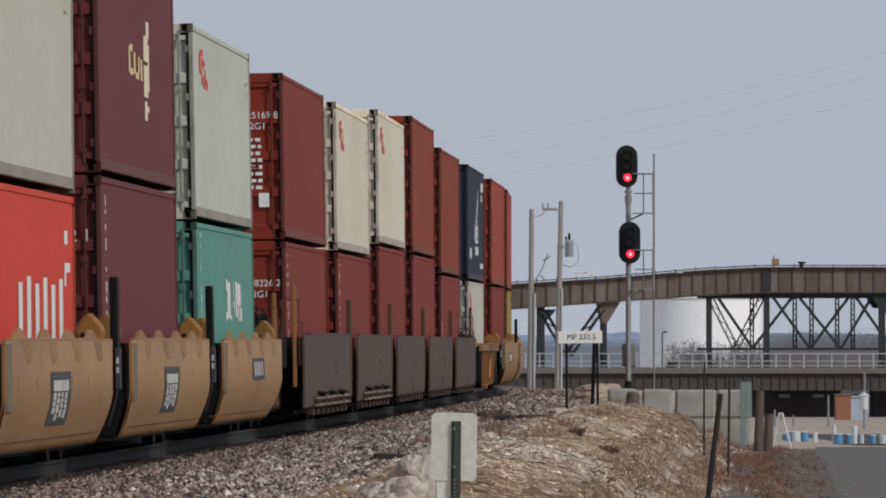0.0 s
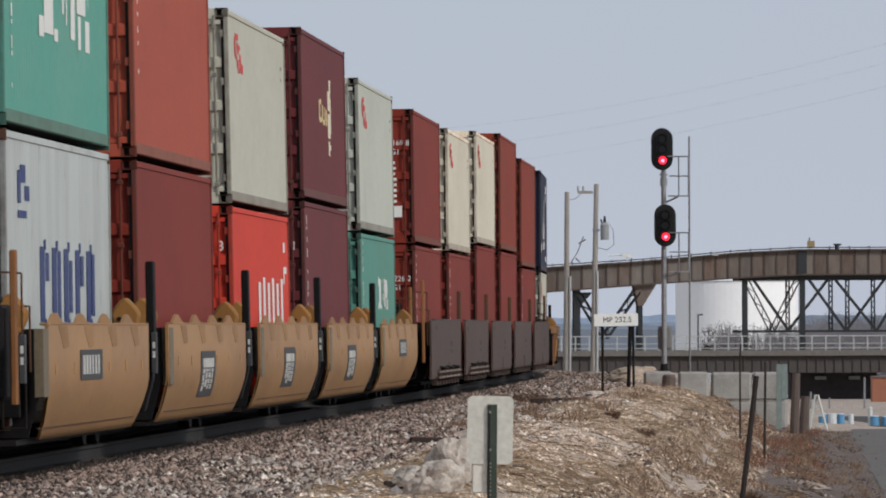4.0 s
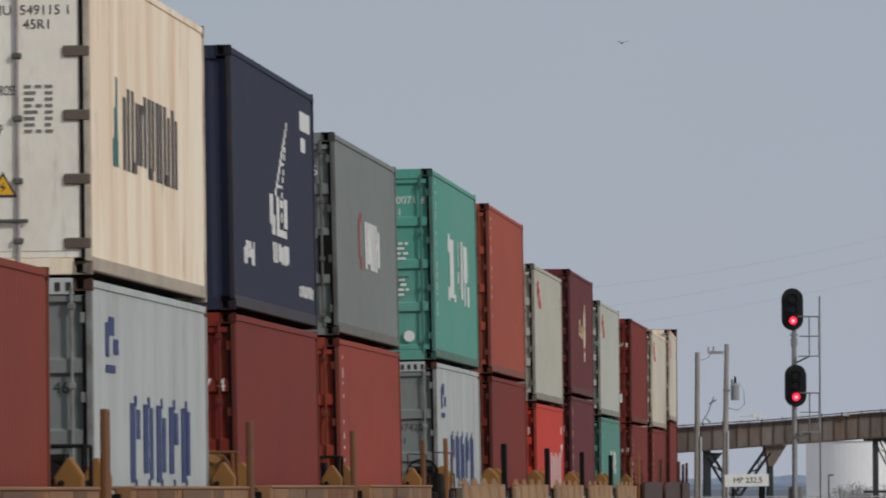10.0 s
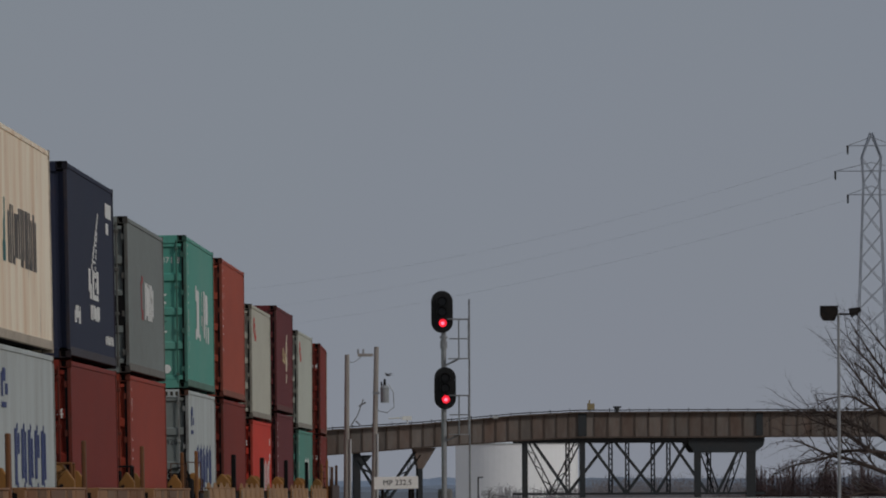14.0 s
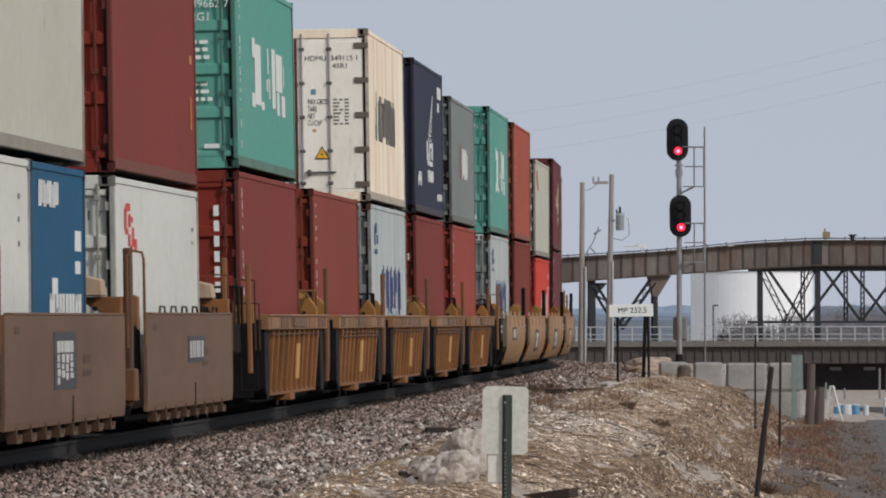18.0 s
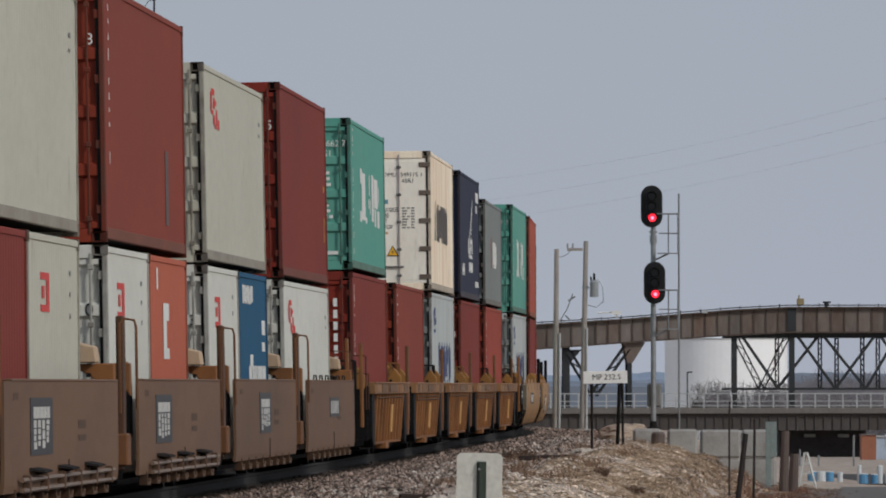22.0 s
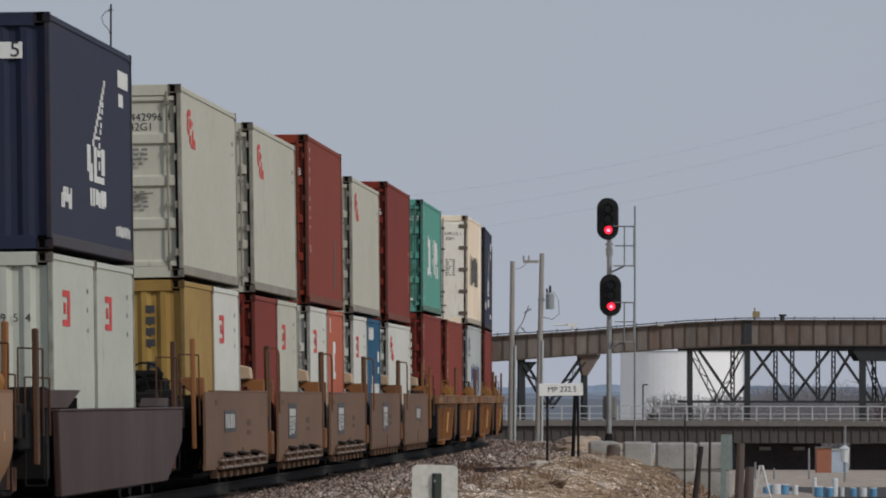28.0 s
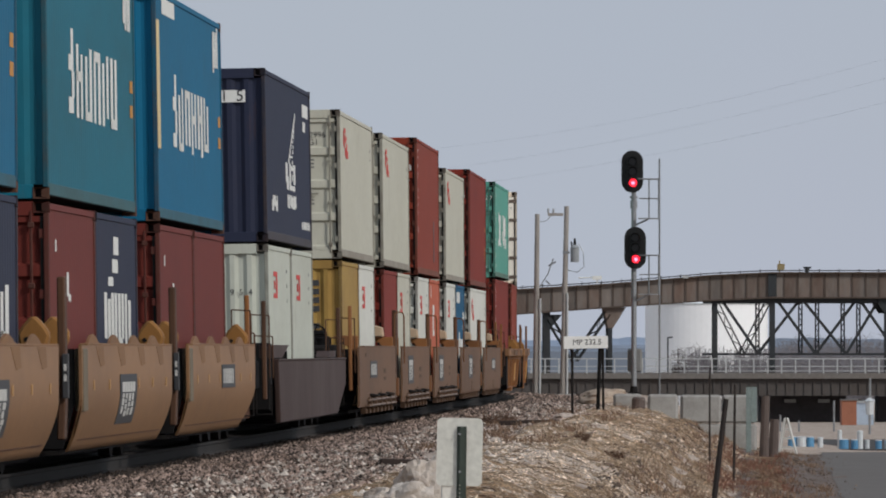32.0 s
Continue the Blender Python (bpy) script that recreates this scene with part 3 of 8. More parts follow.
def floor_and_ends(c, colour, end_h=1.3, near_cut=False):
    part("well_floor", shared("well_floor", lambda: Build().box(-1.3, 1.3, -0.1, C40 + 0.1, 0.1, 0.155)), STEEL_DARK, c)
    bulk = shared(("end_bulkhead", end_h), lambda: Build().box(-1.35, 1.35, -0.24, -0.12, 0.4, end_h), 0.01)
    part("end_bulkhead", bulk, BLACK, c)
    part("end_bulkhead", bulk, BLACK, c, at=(0, C40 + 0.36, 0))
    plate = shared("end_plate", lambda: Build().prism([(-1.5, 1.36), (1.5, 1.36), (1.5, 0.72), (1.37, 0.18), (-1.37, 0.18), (-1.5, 0.72)], "y", -0.36, -0.3))
    part("end_plate", plate, BLACK, c, at=(0, 0.75 if near_cut else 0, 0))
    deck = shared("end_platform", lambda: Build().box(-0.75, 0.75, -1.75, -0.24, 0.86, 1.02).box(-1.2, 1.2, -0.75, -0.24, 0.95, 1.05), 0.01)
    part("end_platform", deck, BLACK, c)
    part("end_platform", deck, BLACK, c, at=pose(0, C40, 0, 0, 0, 180))


def stakes(c, colour, top=2.02, near=True, far=False, w=0.055):
    """The tall post beside the gap, with its bracket down the car's side."""
    bend = 1.0 if colour is BLACK else 0.15     # the black ones follow the belly of the car
    me = shared(("stake", top, w, bend), lambda: Build().prism([(-w, top), (w, top), (w, 1.1), (w - 0.03 * bend, 0.7), (w - 0.13 * bend, 0.3), (-w - 0.12 * bend, 0.3), (-w - 0.02 * bend, 0.75), (-w, 1.1)], "y", -0.16, 0.16), 0.015)
    for on, yy in ((near, -1.55), (far, C40 + 1.55)):
        if on:
            for sx in (1, -1):
                part("stake", me, colour, c, at=pose(sx * (SIDE - 0.1), yy, 0, 0, 0, 0 if sx > 0 else 180))


def cones(c, colour, top=1.76, gusset=False, bulb=False):
    """The corner guides that centre the boxes: small house-shaped plates, or gussets that hang from the posts."""
    if gusset:
        me = shared("guide_gusset", lambda: Build().prism([(1.1, 1.62), (1.52, 1.62), (1.52, 1.2), (1.43, 1.34), (1.1, 1.58)], "y", -0.2, 0.0), 0.012)
        ends = (-0.6, C40 + 0.9)
    elif bulb:
        me = shared("corner_guide_bulb", lambda: Build().prism([(1.23, 1.3), (1.4, 1.3), (1.46, 1.42), (1.485, 1.53), (1.44, 1.62), (1.36, 1.72), (1.31, 1.76), (1.25, 1.7), (1.19, 1.62), (1.15, 1.53), (1.17, 1.42)], "y", -0.24, 0.0), 0.03)
        ends = (-0.5, C40 + 0.8)
    else:
        me = shared(("corner_guide", top), lambda: Build().prism([(1.19, 1.3), (1.43, 1.3), (1.44, top - 0.19), (1.41, top - 0.14), (1.33, top), (1.3, top), (1.21, top - 0.15), (1.18, top - 0.2)], "y", -0.2, 0.0), 0.016)
        ends = (-0.5, C40 + 0.8)
    bolt = shared("guide_bolt", lambda: Build().rod((1.25, -0.25, 1.48), (1.25, -0.21, 1.48), 0.03, n=8))
    for y in ends:
        for m in (Matrix.Translation((0, y, 0)), Matrix.Translation((0, y, 0)) @ Matrix.Diagonal((-1, 1, 1, 1))):
            g = part("corner_guide", me, colour, c, at=m)
            part("guide_bolt", bolt, STEEL_DARK, g)


def tan_unit(s, label, colour=TAN, post=BLACK, guides=GUIDE, data=True, end=(False, False), flaps=True, steps=False, seed=0, big=True, panel_u=None):
    """A smooth-sided well. The tan ones have a belly that curves in, the others hang flat."""
    c = empty("well_car", Matrix.Identity(4), label, "rail car", "well cars of the train")
    belly = flaps
    if belly:
        pro = [(1.585, 1.40), (1.583, 0.75), (1.565, 0.62), (1.53, 0.48), (1.485, 0.34), (1.435, 0.22), (1.4, 0.145), (1.37, 0.14), (1.405, 0.22), (1.455, 0.34), (1.5, 0.48), (1.535, 0.62), (1.55, 0.75), (1.55, 1.40)]
    else:
        pro = [(1.58, 1.40), (1.58, 0.5), (1.575, 0.3), (1.565, 0.22), (1.53, 0.22), (1.54, 0.34), (1.545, 0.5), (1.545, 1.40)]

    def body():
        b = Build()
        n = len(pro)
        y0, y1 = 0.3 if end[0] and belly else -1.5 if end[0] else -0.42, C40 + 0.45
        ys = [y0, y0 + 0.06, y1 - 0.06, y1]
        lo = [0.9 if end[0] else 0.3, 1.3 if end[1] else 0.3] if belly else [0.0, 0.0]   # how far the lower edge is cut back
        v = []
        for k, y in enumerate(ys):
            for x, z in pro:
                back = lo[k // 2] * (max(0, 0.75 - z) / 0.62) ** 1.4
                v.append((x, y + back * (1 if k < 2 else -1), z))
        return b.add(v, [tuple(range(n))[::-1], tuple(range(3 * n, 4 * n))] + [(k * n + i, k * n + (i + 1) % n, (k + 1) * n + (i + 1) % n, (k + 1) * n + i) for k in range(3) for i in range(n)])
    me = shared(("side_wall", end, belly), body)
    if belly:
        for q in me.polygons:
            q.use_smooth = len(q.vertices) == 4 and abs(q.normal.y) < 0.5 and q.normal.x > 0.3
    w = part("side_wall", me, colour, c)
    part("side_wall", me, colour, c, at=Matrix.Diagonal((-1, 1, 1, 1)))
    rim = shared("top_rim", lambda: Build().box(1.5, 1.588, 0.3, C40 + 0.4, 1.395, 1.425), 0.008)
    part("top_rim", rim, colour, c)
    part("top_rim", rim, colour, c, at=(-3.055, 0, 0))
    if belly:
        hump = []
        for i in range(9):
            a = i / 8
            hump.append((-0.8 + 1.6 * a, 1.42 + 0.115 * math.sin(math.pi * a ** 0.75) ** 1.4))
        fl = shared("guide_flap", lambda: Build().prism(hump, "x", 1.49, 1.52))
        leaf = shared("flap_leaf", lambda: Build().prism([(-0.5, 1.39), (0.5, 1.39), (0.66, 1.16), (0.1, 1.14)], "x", 1.583, 1.588), 0.002)
        for k in range(4):
            part("guide_flap", fl, colour, c, at=(0, 2.0 + k * 2.9, 0))
            part("flap_leaf", leaf, colour, c, at=(0, 1.9 + k * 2.9, 0))
        for k in range(2):
            part("guide_flap", fl, colour, c, at=(-3.02, 3.0 + k * 5.2, 0))
        part("end_band", shared("end_band", lambda: Build().box(1.5, 1.592, -0.3, 0.25, 0.62, 1.36), 0.004), plain("grey_green_band", (112, 100, 80), second=(92, 80, 64)), c, "grey-green end band")
        part("number_box", shared("number_box", lambda: Build().box(1.5, 1.56, -1.86, -1.72, 0.78, 1.3), 0.008), DARK_M, c, "dark box with a white mark")
        part("white_mark", shared("white_mark", lambda: Build().box(1.515, 1.545, -1.866, -1.86, 0.98, 1.06).box(1.515, 1.545, -1.866, -1.86, 1.1, 1.18)), plain("chalky_print", (196, 194, 188)), c)
        for k in range(6):
            part("reflector", shared("reflector", lambda: Build().box(1.587, 1.59, 0, 0.2, 0.86, 0.98)), plain("faded_yellow", (172, 128, 74)), c, "faded yellow reflector", at=(0, 1.0 + 2.1 * k, 0))
        part("weld_seam", shared("weld_seam", lambda: Build().box(1.45, 1.468, 0.4, C40 - 0.2, 0.272, 0.28)), RUST, c)
    else:
        tooth = shared("bracket_tooth", lambda: Build().prism([(-0.16, 0.26), (-0.1, 0.26), (-0.06, 0.12), (0.3, 0.12), (0.34, 0.17), (0.4, 0.17), (0.34, 0.08), (-0.1, 0.08)], "x", 1.48, 1.58), 0.006)
        for k in range(8):
            part("bracket_tooth", tooth, worn(colour), c, "scraped hanging bracket", at=(0, 0.8 + k * 1.45, 0))
        part("drain_slot", shared("drain_slot", lambda: Build().box(1.581, 1.586, 0, 0.09, 0.24, 0.52)), STEEL_DARK, c, at=(0, 6.4, 0))
        for u, v, wide, tall in ((7.6, 0.86, 0.9, 0.1), (7.6, 0.72, 0.9, 0.07), (0.5, 1.2, 0.5, 0.08)):
            part("faded_stencil", Build().box(1.581, 1.584, u, u + wide, v, v + tall), worn(colour), c)
        hook = shared("rim_loop", lambda: Build().rod((1.53, 0, 1.4), (1.53, 0.1, 1.5), 0.012, n=5).rod((1.53, 0.1, 1.5), (1.53, 0.7, 1.5), 0.012, n=5).rod((1.53, 0.7, 1.5), (1.53, 0.8, 1.4), 0.012, n=5))
        if end[1]:
            for k in range(6):
                part("rim_loop", hook, STEEL_DARK, c, at=(0, 2.0 + 1.6 * k, 0))
    if steps:
        bar = shared("step_bar", lambda: Build().rod((1.62, 0, 0), (1.62, 10.6, 0), 0.026, n=6))
        clamp = shared("bar_clamp", lambda: Build().box(1.57, 1.65, -0.05, 0.05, 0.2, 0.4), 0.01)
        for z in (0.35, 0.24):
            part("step_bar", bar, plain("rubbed_brown_pipe", (128, 106, 90), rough=0.5, second=(88, 68, 56), amount=0.6), c, "rubbed bare pipe", at=(0, 0.9, z))
        for k in range(6):
            part("bar_clamp", clamp, worn(colour), c, at=(0, 1.5 + k * 1.9, 0))
        wedge = shared("step_wedge", lambda: Build().add([(1.58, -0.5, 0.47), (1.58, 0.5, 0.47), (1.72, 0.42, 0.44), (1.72, -0.42, 0.44), (1.58, -0.5, 0.44), (1.58, 0.5, 0.38), (1.72, 0.42, 0.42), (1.72, -0.42, 0.42)], [(0, 1, 2, 3), (7, 6, 5, 4), (0, 4, 5, 1), (1, 5, 6, 2), (2, 6, 7, 3), (3, 7, 4, 0)]))
        for k in range(3):
            part("step_wedge", wedge, STEEL_DARK, c, "dark foot step", at=(0, 2.6 + k * 3.1, 0))
    c.scale = (1, 1, 0.96 if colour is CHARCOAL else 0.885)
    floor_and_ends(c, colour, 1.3, end[0] and belly)
    stakes(c, post, 2.2 if colour is not CHARCOAL else 2.05, near=not end[0], w=0.045 if post is BLACK else 0.04)
    if colour is not CHARCOAL:
        cones(c, guides, 1.77, colour is BROWN, belly)
    if data:
        if big and not any(end):
            stencil(w, panel_u or 4.6, 0.42 if belly else 0.6, 2.4, 0.62, 1.582, seed, belly)
        else:
            stencil(w, panel_u or (3.8 if end[0] else 5.6), 0.78, 2.6, 0.34, 1.589 if belly else 1.581, seed)
    ride(c, s)
    return c


def ribbed_unit(s, label, end=(False, False), seed=0):
    """A well with a heavy top chord and tapering upright ribs."""
    c = empty("well_car", Matrix.Identity(4), label, "rail car", "well cars of the train")
    chord = shared("top_chord", lambda: Build().box(1.44, 1.6, -0.35, C40 + 0.35, 1.2, 1.42).box(1.38, 1.62, -0.35, C40 + 0.35, 1.4, 1.44), 0.012)
    sheet = shared("side_sheet", lambda: Build().prism([(1.4, 1.25), (1.37, 0.26), (1.33, 0.26), (1.36, 1.25)], "y", -0.1, C40 + 0.1))
    rib = shared("rib", lambda: Build().add([(1.39, -0.09, 1.2), (1.39, 0.09, 1.2), (1.36, 0.06, 0.24), (1.36, -0.06, 0.24), (1.57, -0.09, 1.2), (1.57, 0.09, 1.2), (1.5, 0.06, 0.24), (1.5, -0.06, 0.24)],
                                    [(0, 1, 2, 3), (7, 6, 5, 4), (0, 4, 5, 1), (1, 5, 6, 2), (2, 6, 7, 3), (3, 7, 4, 0)]), 0.008)
    sill = shared("lower_sill", lambda: Build().box(1.3, 1.46, 0.2, C40 - 0.2, 0.18, 0.27).box(1.3, 1.5, 5.4, 6.3, 0.08, 0.2), 0.01)
    endp = shared("end_post", lambda: Build().prism([(-0.3, 1.25), (0.55, 1.25), (0.5, 0.2), (0.0, 0.14), (-0.3, 0.3)], "x", 1.3, 1.54), 0.015)
    mir = Matrix.Diagonal((-1, 1, 1, 1))
    for m, near in ((Matrix.Identity(4), True), (mir, False)):
        part("top_chord", chord, CHORD, c, at=m)
        # sheet colour darkened for the shade between the ribs
        part("side_sheet", sheet, plain("shaded_rust_sheet", (66, 48, 38), rough=0.85, scale=1.2, stretch=(1, 0.5, 0.8), second=(112, 74, 46), amount=0.6, fine=10), c, "rusty side sheet darkened for rib shade", at=m)
        part("lower_sill", sill, OCHRE, c, at=m)
        part("end_post", endp, BLACK, c, "sooty black end post", at=m)
        part("end_post", endp, BLACK, c, "sooty black end post", at=m @ Matrix.Translation((0, C40, 0)) @ Matrix.Diagonal((1, -1, 1, 1)))
        for k in range(10 if near else 6):
            part("rib", rib, OCHRE, c, at=m @ Matrix.Translation((0, 1.25 + k * (1.08 if near else 1.96), 0)))
    pipe = shared("air_pipe", lambda: Build().rod((1.56, 0.9, 0), (1.56, C40 - 0.9, 0), 0.013, n=6))
    for z in (1.13, 1.06) if seed % 2 else (1.13,):
        part("air_pipe", pipe, RUSTY_POST, c, "rusty air pipe under the chord", at=(0, 0, z))
    r = random.Random(int(s * 10) % 997)
    for k in range(6):      # scraped and patched lengths of the chord
        w = r.uniform(0.9, 1.9)
        part("chord_plate", Build().box(1.6, 1.606, 0, w, 1.23, 1.395), r.choice((worn(CHORD), OCHRE, dusty(CHORD), CHORD)), c, at=(0, 0.1 + 2.05 * k, 0))
    drum = Build().rod((1.0, -0.16, 1.66), (1.0, 0.2, 1.66), 0.24, n=14).rod((1.0, -0.22, 1.66), (1.0, -0.16, 1.66), 0.1, 0.2, 12) if seed % 2 else Build().box(0.8, 1.12, -0.2, 0.2, 1.4, 1.78).rod((1.0, -0.3, 1.6), (1.0, 0.3, 1.6), 0.09, n=10)
    part("brake_cylinder", drum, GUIDE if seed % 2 else STEEL_DARK, c, at=(0, -1.35, 0))
    part("cylinder_guard", Build().rod((1.3, -0.35, 1.3), (1.3, -0.35, 1.86), 0.02, n=6).rod((1.3, -0.35, 1.86), (0.85, -0.35, 1.86), 0.02, n=6).rod((1.3, 0.3, 1.3), (1.3, 0.3, 1.86), 0.02, n=6).rod((1.3, -0.35, 1.86), (1.3, 0.3, 1.86), 0.02, n=6), OCHRE if seed % 2 else STEEL_DARK, c, at=(0, -1.35, 0))
    part("placard_board", Build().prism([(1.53, 0.98), (1.55, 0.98), (1.52, 0.42), (1.5, 0.42)], "y", 0, 0.6), paint("pale_board", (196, 150, 92)), c, "pale yellow board", at=(0.05, 5.6, 0))
    part("chord_plate", shared("chord_plate", lambda: Build().box(1.6, 1.612, 0, 2.6, 1.25, 1.39)), BROWN, c, at=(0.01, 4.6, 0))
    floor_and_ends(c, OCHRE)
    c.scale = (1, 1, 0.86)
    stakes(c, STAKE, top=2.24, near=not end[0], w=0.03)
    cones(c, GUIDE, 1.74)
    ride(c, s)
    return c


def tub_car(s, label):
    """A single-unit car: a dark tub with slanted ends on its own two bogies."""
    c = empty("well_car", Matrix.Identity(4), label, "rail car", "well cars of the train")

    def body():
        return Build().prism([(-3.5, 1.2), (C40 + 3.4, 1.2), (C40 + 3.3, 0.72), (C40 + 0.6, 0.16), (-3.2, 0.14)], "x", 1.48, 1.56)
    me = shared("tub_side", body, 0.015)
    w = part("tub_side", me, UMBER, c)
    part("tub_side", me, UMBER, c, at=(-3.0, 0, 0))
    part("top_rim", shared("tub_rim", lambda: Build().box(1.46, 1.575, -3.5, C40 + 3.4, 1.19, 1.225), 0.01), UMBER, c)
    part("deck_wing", Build().prism([(-3.9, 1.24), (-1.6, 1.24), (0.2, 1.46), (-3.9, 1.46)], "x", 1.3, 1.5), UMBER, c)
    part("deck_wing", Build().prism([(C40 + 0.8, 1.24), (C40 + 2.9, 1.24), (C40 + 2.9, 1.36), (C40 + 1.2, 1.36)], "x", 1.2, 1.42), UMBER, c)
    floor_and_ends(c, UMBER, 1.2)
    c.scale = (1, 1, 0.86)
    part("end_frame", Build().box(-1.3, 1.3, -5.0, -3.4, 0.72, 1.2).box(-1.46, 1.46, -3.9, -3.5, 0.35, 1.5).data("end_frame", 0.03), BLACK, c)
    part("end_frame", Build().box(-1.3, 1.3, C40 + 2.1, C40 + 4.2, 0.72, 1.2).data("end_frame", 0.03), BLACK, c)
    ride(c, s)
    return c


def end_gear(c, y, sign, colour, wheel=True, wx=0.8):
    """Coupler, brake gear and grab irons at a car's outer end. sign: -1 at the near end, 1 at the far end."""
    b = Build().box(-0.12, 0.12, -1.1, 0, 0.78, 1.0).box(-0.22, 0.22, -1.32, -1.0, 0.7, 1.02)
    part("coupler", b, STEEL_DARK, c, "black knuckle coupler", at=pose(0, y, 0, 0, 0, 0 if sign < 0 else 180))
    for k, (a, top) in enumerate(((-0.3, 1.95), (0.5, 1.6))):
        part("grab_iron", Build().rod((1.5, a, 0.9), (1.5, a, top), 0.011, n=6).rod((1.5, a, top), (1.24, a, top + 0.02), 0.011, n=6).rod((1.24, a, top + 0.02), (1.24, a, 0.9), 0.011, n=6), RUSTY_POST, c, at=(0, y, 0))
    part("end_stake", shared("end_stake", lambda: Build().box(-0.03, 0.03, -0.1, 0.1, 0.55, 2.2), 0.012), OCHRE if colour in (GUIDE, OCHRE) else RUSTY_POST, c, at=(1.42, y + 0.25 * sign, 0))
    part("foot_step", Build().rod((1.5, 0, 0.3), (1.28, 0, 0.3), 0.012, n=6).rod((1.5, 0, 0.3), (1.5, 0, 0.8), 0.012, n=6).rod((1.28, 0, 0.3), (1.28, 0, 0.8), 0.012, n=6), STEEL_DARK, c, at=(0, y, 0))
    part("end_box", shared("end_box", lambda: Build().box(0.7, 1.3, -0.35, 0.35, 0.85, 1.3).box(0.8, 1.2, -0.2, 0.2, 1.3, 1.45), 0.03), STEEL_DARK, c, at=(0, y + 0.5 * sign, 0))
    if wheel:
        rim = Build()
        k = 18
        for i in range(k):
            a, e = 2 * math.pi * i / k, 2 * math.pi * (i + 1) / k
            rim.rod((0.23 * math.cos(a), 0, 0.23 * math.sin(a)), (0.23 * math.cos(e), 0, 0.23 * math.sin(e)), 0.018, n=5)
        for i in range(5):
            a = 2 * math.pi * i / 5
            rim.rod((0, 0, 0), (0.23 * math.cos(a), 0.02, 0.23 * math.sin(a)), 0.014, n=5)
        part("brake_wheel", rim, BLACK, c, "black hand-brake wheel", at=(wx, y - 0.55, 1.62))
        part("brake_stand", shared("brake_stand", lambda: Build().box(-0.26, 0.26, -0.05, 0.9, -0.9, 0.12).box(-0.2, 0.2, 0.1, 0.6, 0.12, 0.24), 0.04), BLACK, c, at=(wx, y - 0.4, 1.5))


def bogie(s):
    """A two-axle bogie under the gap between two wells."""
    c = empty("bogie", Matrix.Identity(4), "sooty two-axle freight bogie on the rails", "bogie", "bogies of the train")
    side = shared("side_frame", lambda: Build().prism([(-1.25, 0.62), (-1.1, 0.3), (-0.5, 0.24), (0.5, 0.24), (1.1, 0.3), (1.25, 0.62), (0.5, 0.78), (-0.5, 0.78)], "x", -0.07, 0.07), 0.02)
    wheel = shared("wheel", lambda: Build().rod((-0.065, 0, 0), (0.065, 0, 0), 0.46, n=20).rod((-0.075, 0, 0), (-0.06, 0, 0), 0.48, n=20))
    axle = shared("axle", lambda: Build().rod((-0.85, 0, 0), (0.85, 0, 0), 0.075, n=8))
    for sx in (1, -1):
        f = part("side_frame", side, STEEL_DARK, c, at=(sx * 1.02, 0, 0))
        part("spring_nest", shared("spring_nest", lambda: Build().rod((0, -0.16, 0.3), (0, -0.16, 0.55), 0.07).rod((0, 0.0, 0.3), (0, 0.0, 0.55), 0.07).rod((0, 0.16, 0.3), (0, 0.16, 0.55), 0.07)), RUST, f, at=(sx * 0.08, 0, 0))
    for y in (-0.86, 0.86):
        a = part("axle", axle, STEEL_DARK, c, at=(0, y, 0.46))
        for sx in (1, -1):
            part("wheel", wheel, STEEL_DARK, a, at=pose(sx * 0.735, 0, 0, 0, 0, 0 if sx > 0 else 180))
    part("bolster", shared("bolster", lambda: Build().box(-1.05, 1.05, -0.2, 0.2, 0.5, 0.84), 0.02), STEEL_DARK, c)
    ride(c, s, 0, -0.09, 0.001)


P = 15.983      # from well to well on one car


def stack(s, lower, upper, floor=0.22):
    """Puts boxes on a well: lower is one 40-ft box or two 20-ft boxes, upper a 40-ft box or None; each with its height."""
    y = 0.0
    for box, h in lower:
        ride(box, s, y, floor)
        y += C20 + 0.07
    if upper:
        ride(upper[0], s, 0.0, floor + lower[0][1] + 0.03)


def rust_box(name, h, colour=MAROON, label="", codes=0, near="door", frame=None):
    c = container(name, C40, h, colour, label, near, frame)
    if codes:
        code_column(c, 0.75, h * 0.3, h * 0.93, WHITE_M, codes)
    return c


def hook_box(h=LOW, colour=GREYWHITE, label="grey-white steel container with a small red badge", near="door", frame=None, num=""):
    c = container("shipping_container", C40, h, colour, label, near, frame)
    logo_hook(c, 1.45, h * 0.69, 1.6, h * 0.2)
    mark(c, [(11.2, h * 0.805, 11.45, h * 0.825), (11.2, h * 0.745, 11.4, h * 0.76)], plain("faded_grey_mark", (124, 124, 120)))
    if num:
        number(c, num[0], 0.145, 1.08, h * 0.83, DARK_M, 0.07)
        number(c, num[1], 0.145, 0.84, h * 0.78, DARK_M, 0.07)
        for z in (0.575, 0.355):
            small_print(c, 1.62, 1.98, h * z, h * (z + 0.1), 4, plain("faded_grey_mark", (124, 124, 120)), int(1000 * z))
    return c


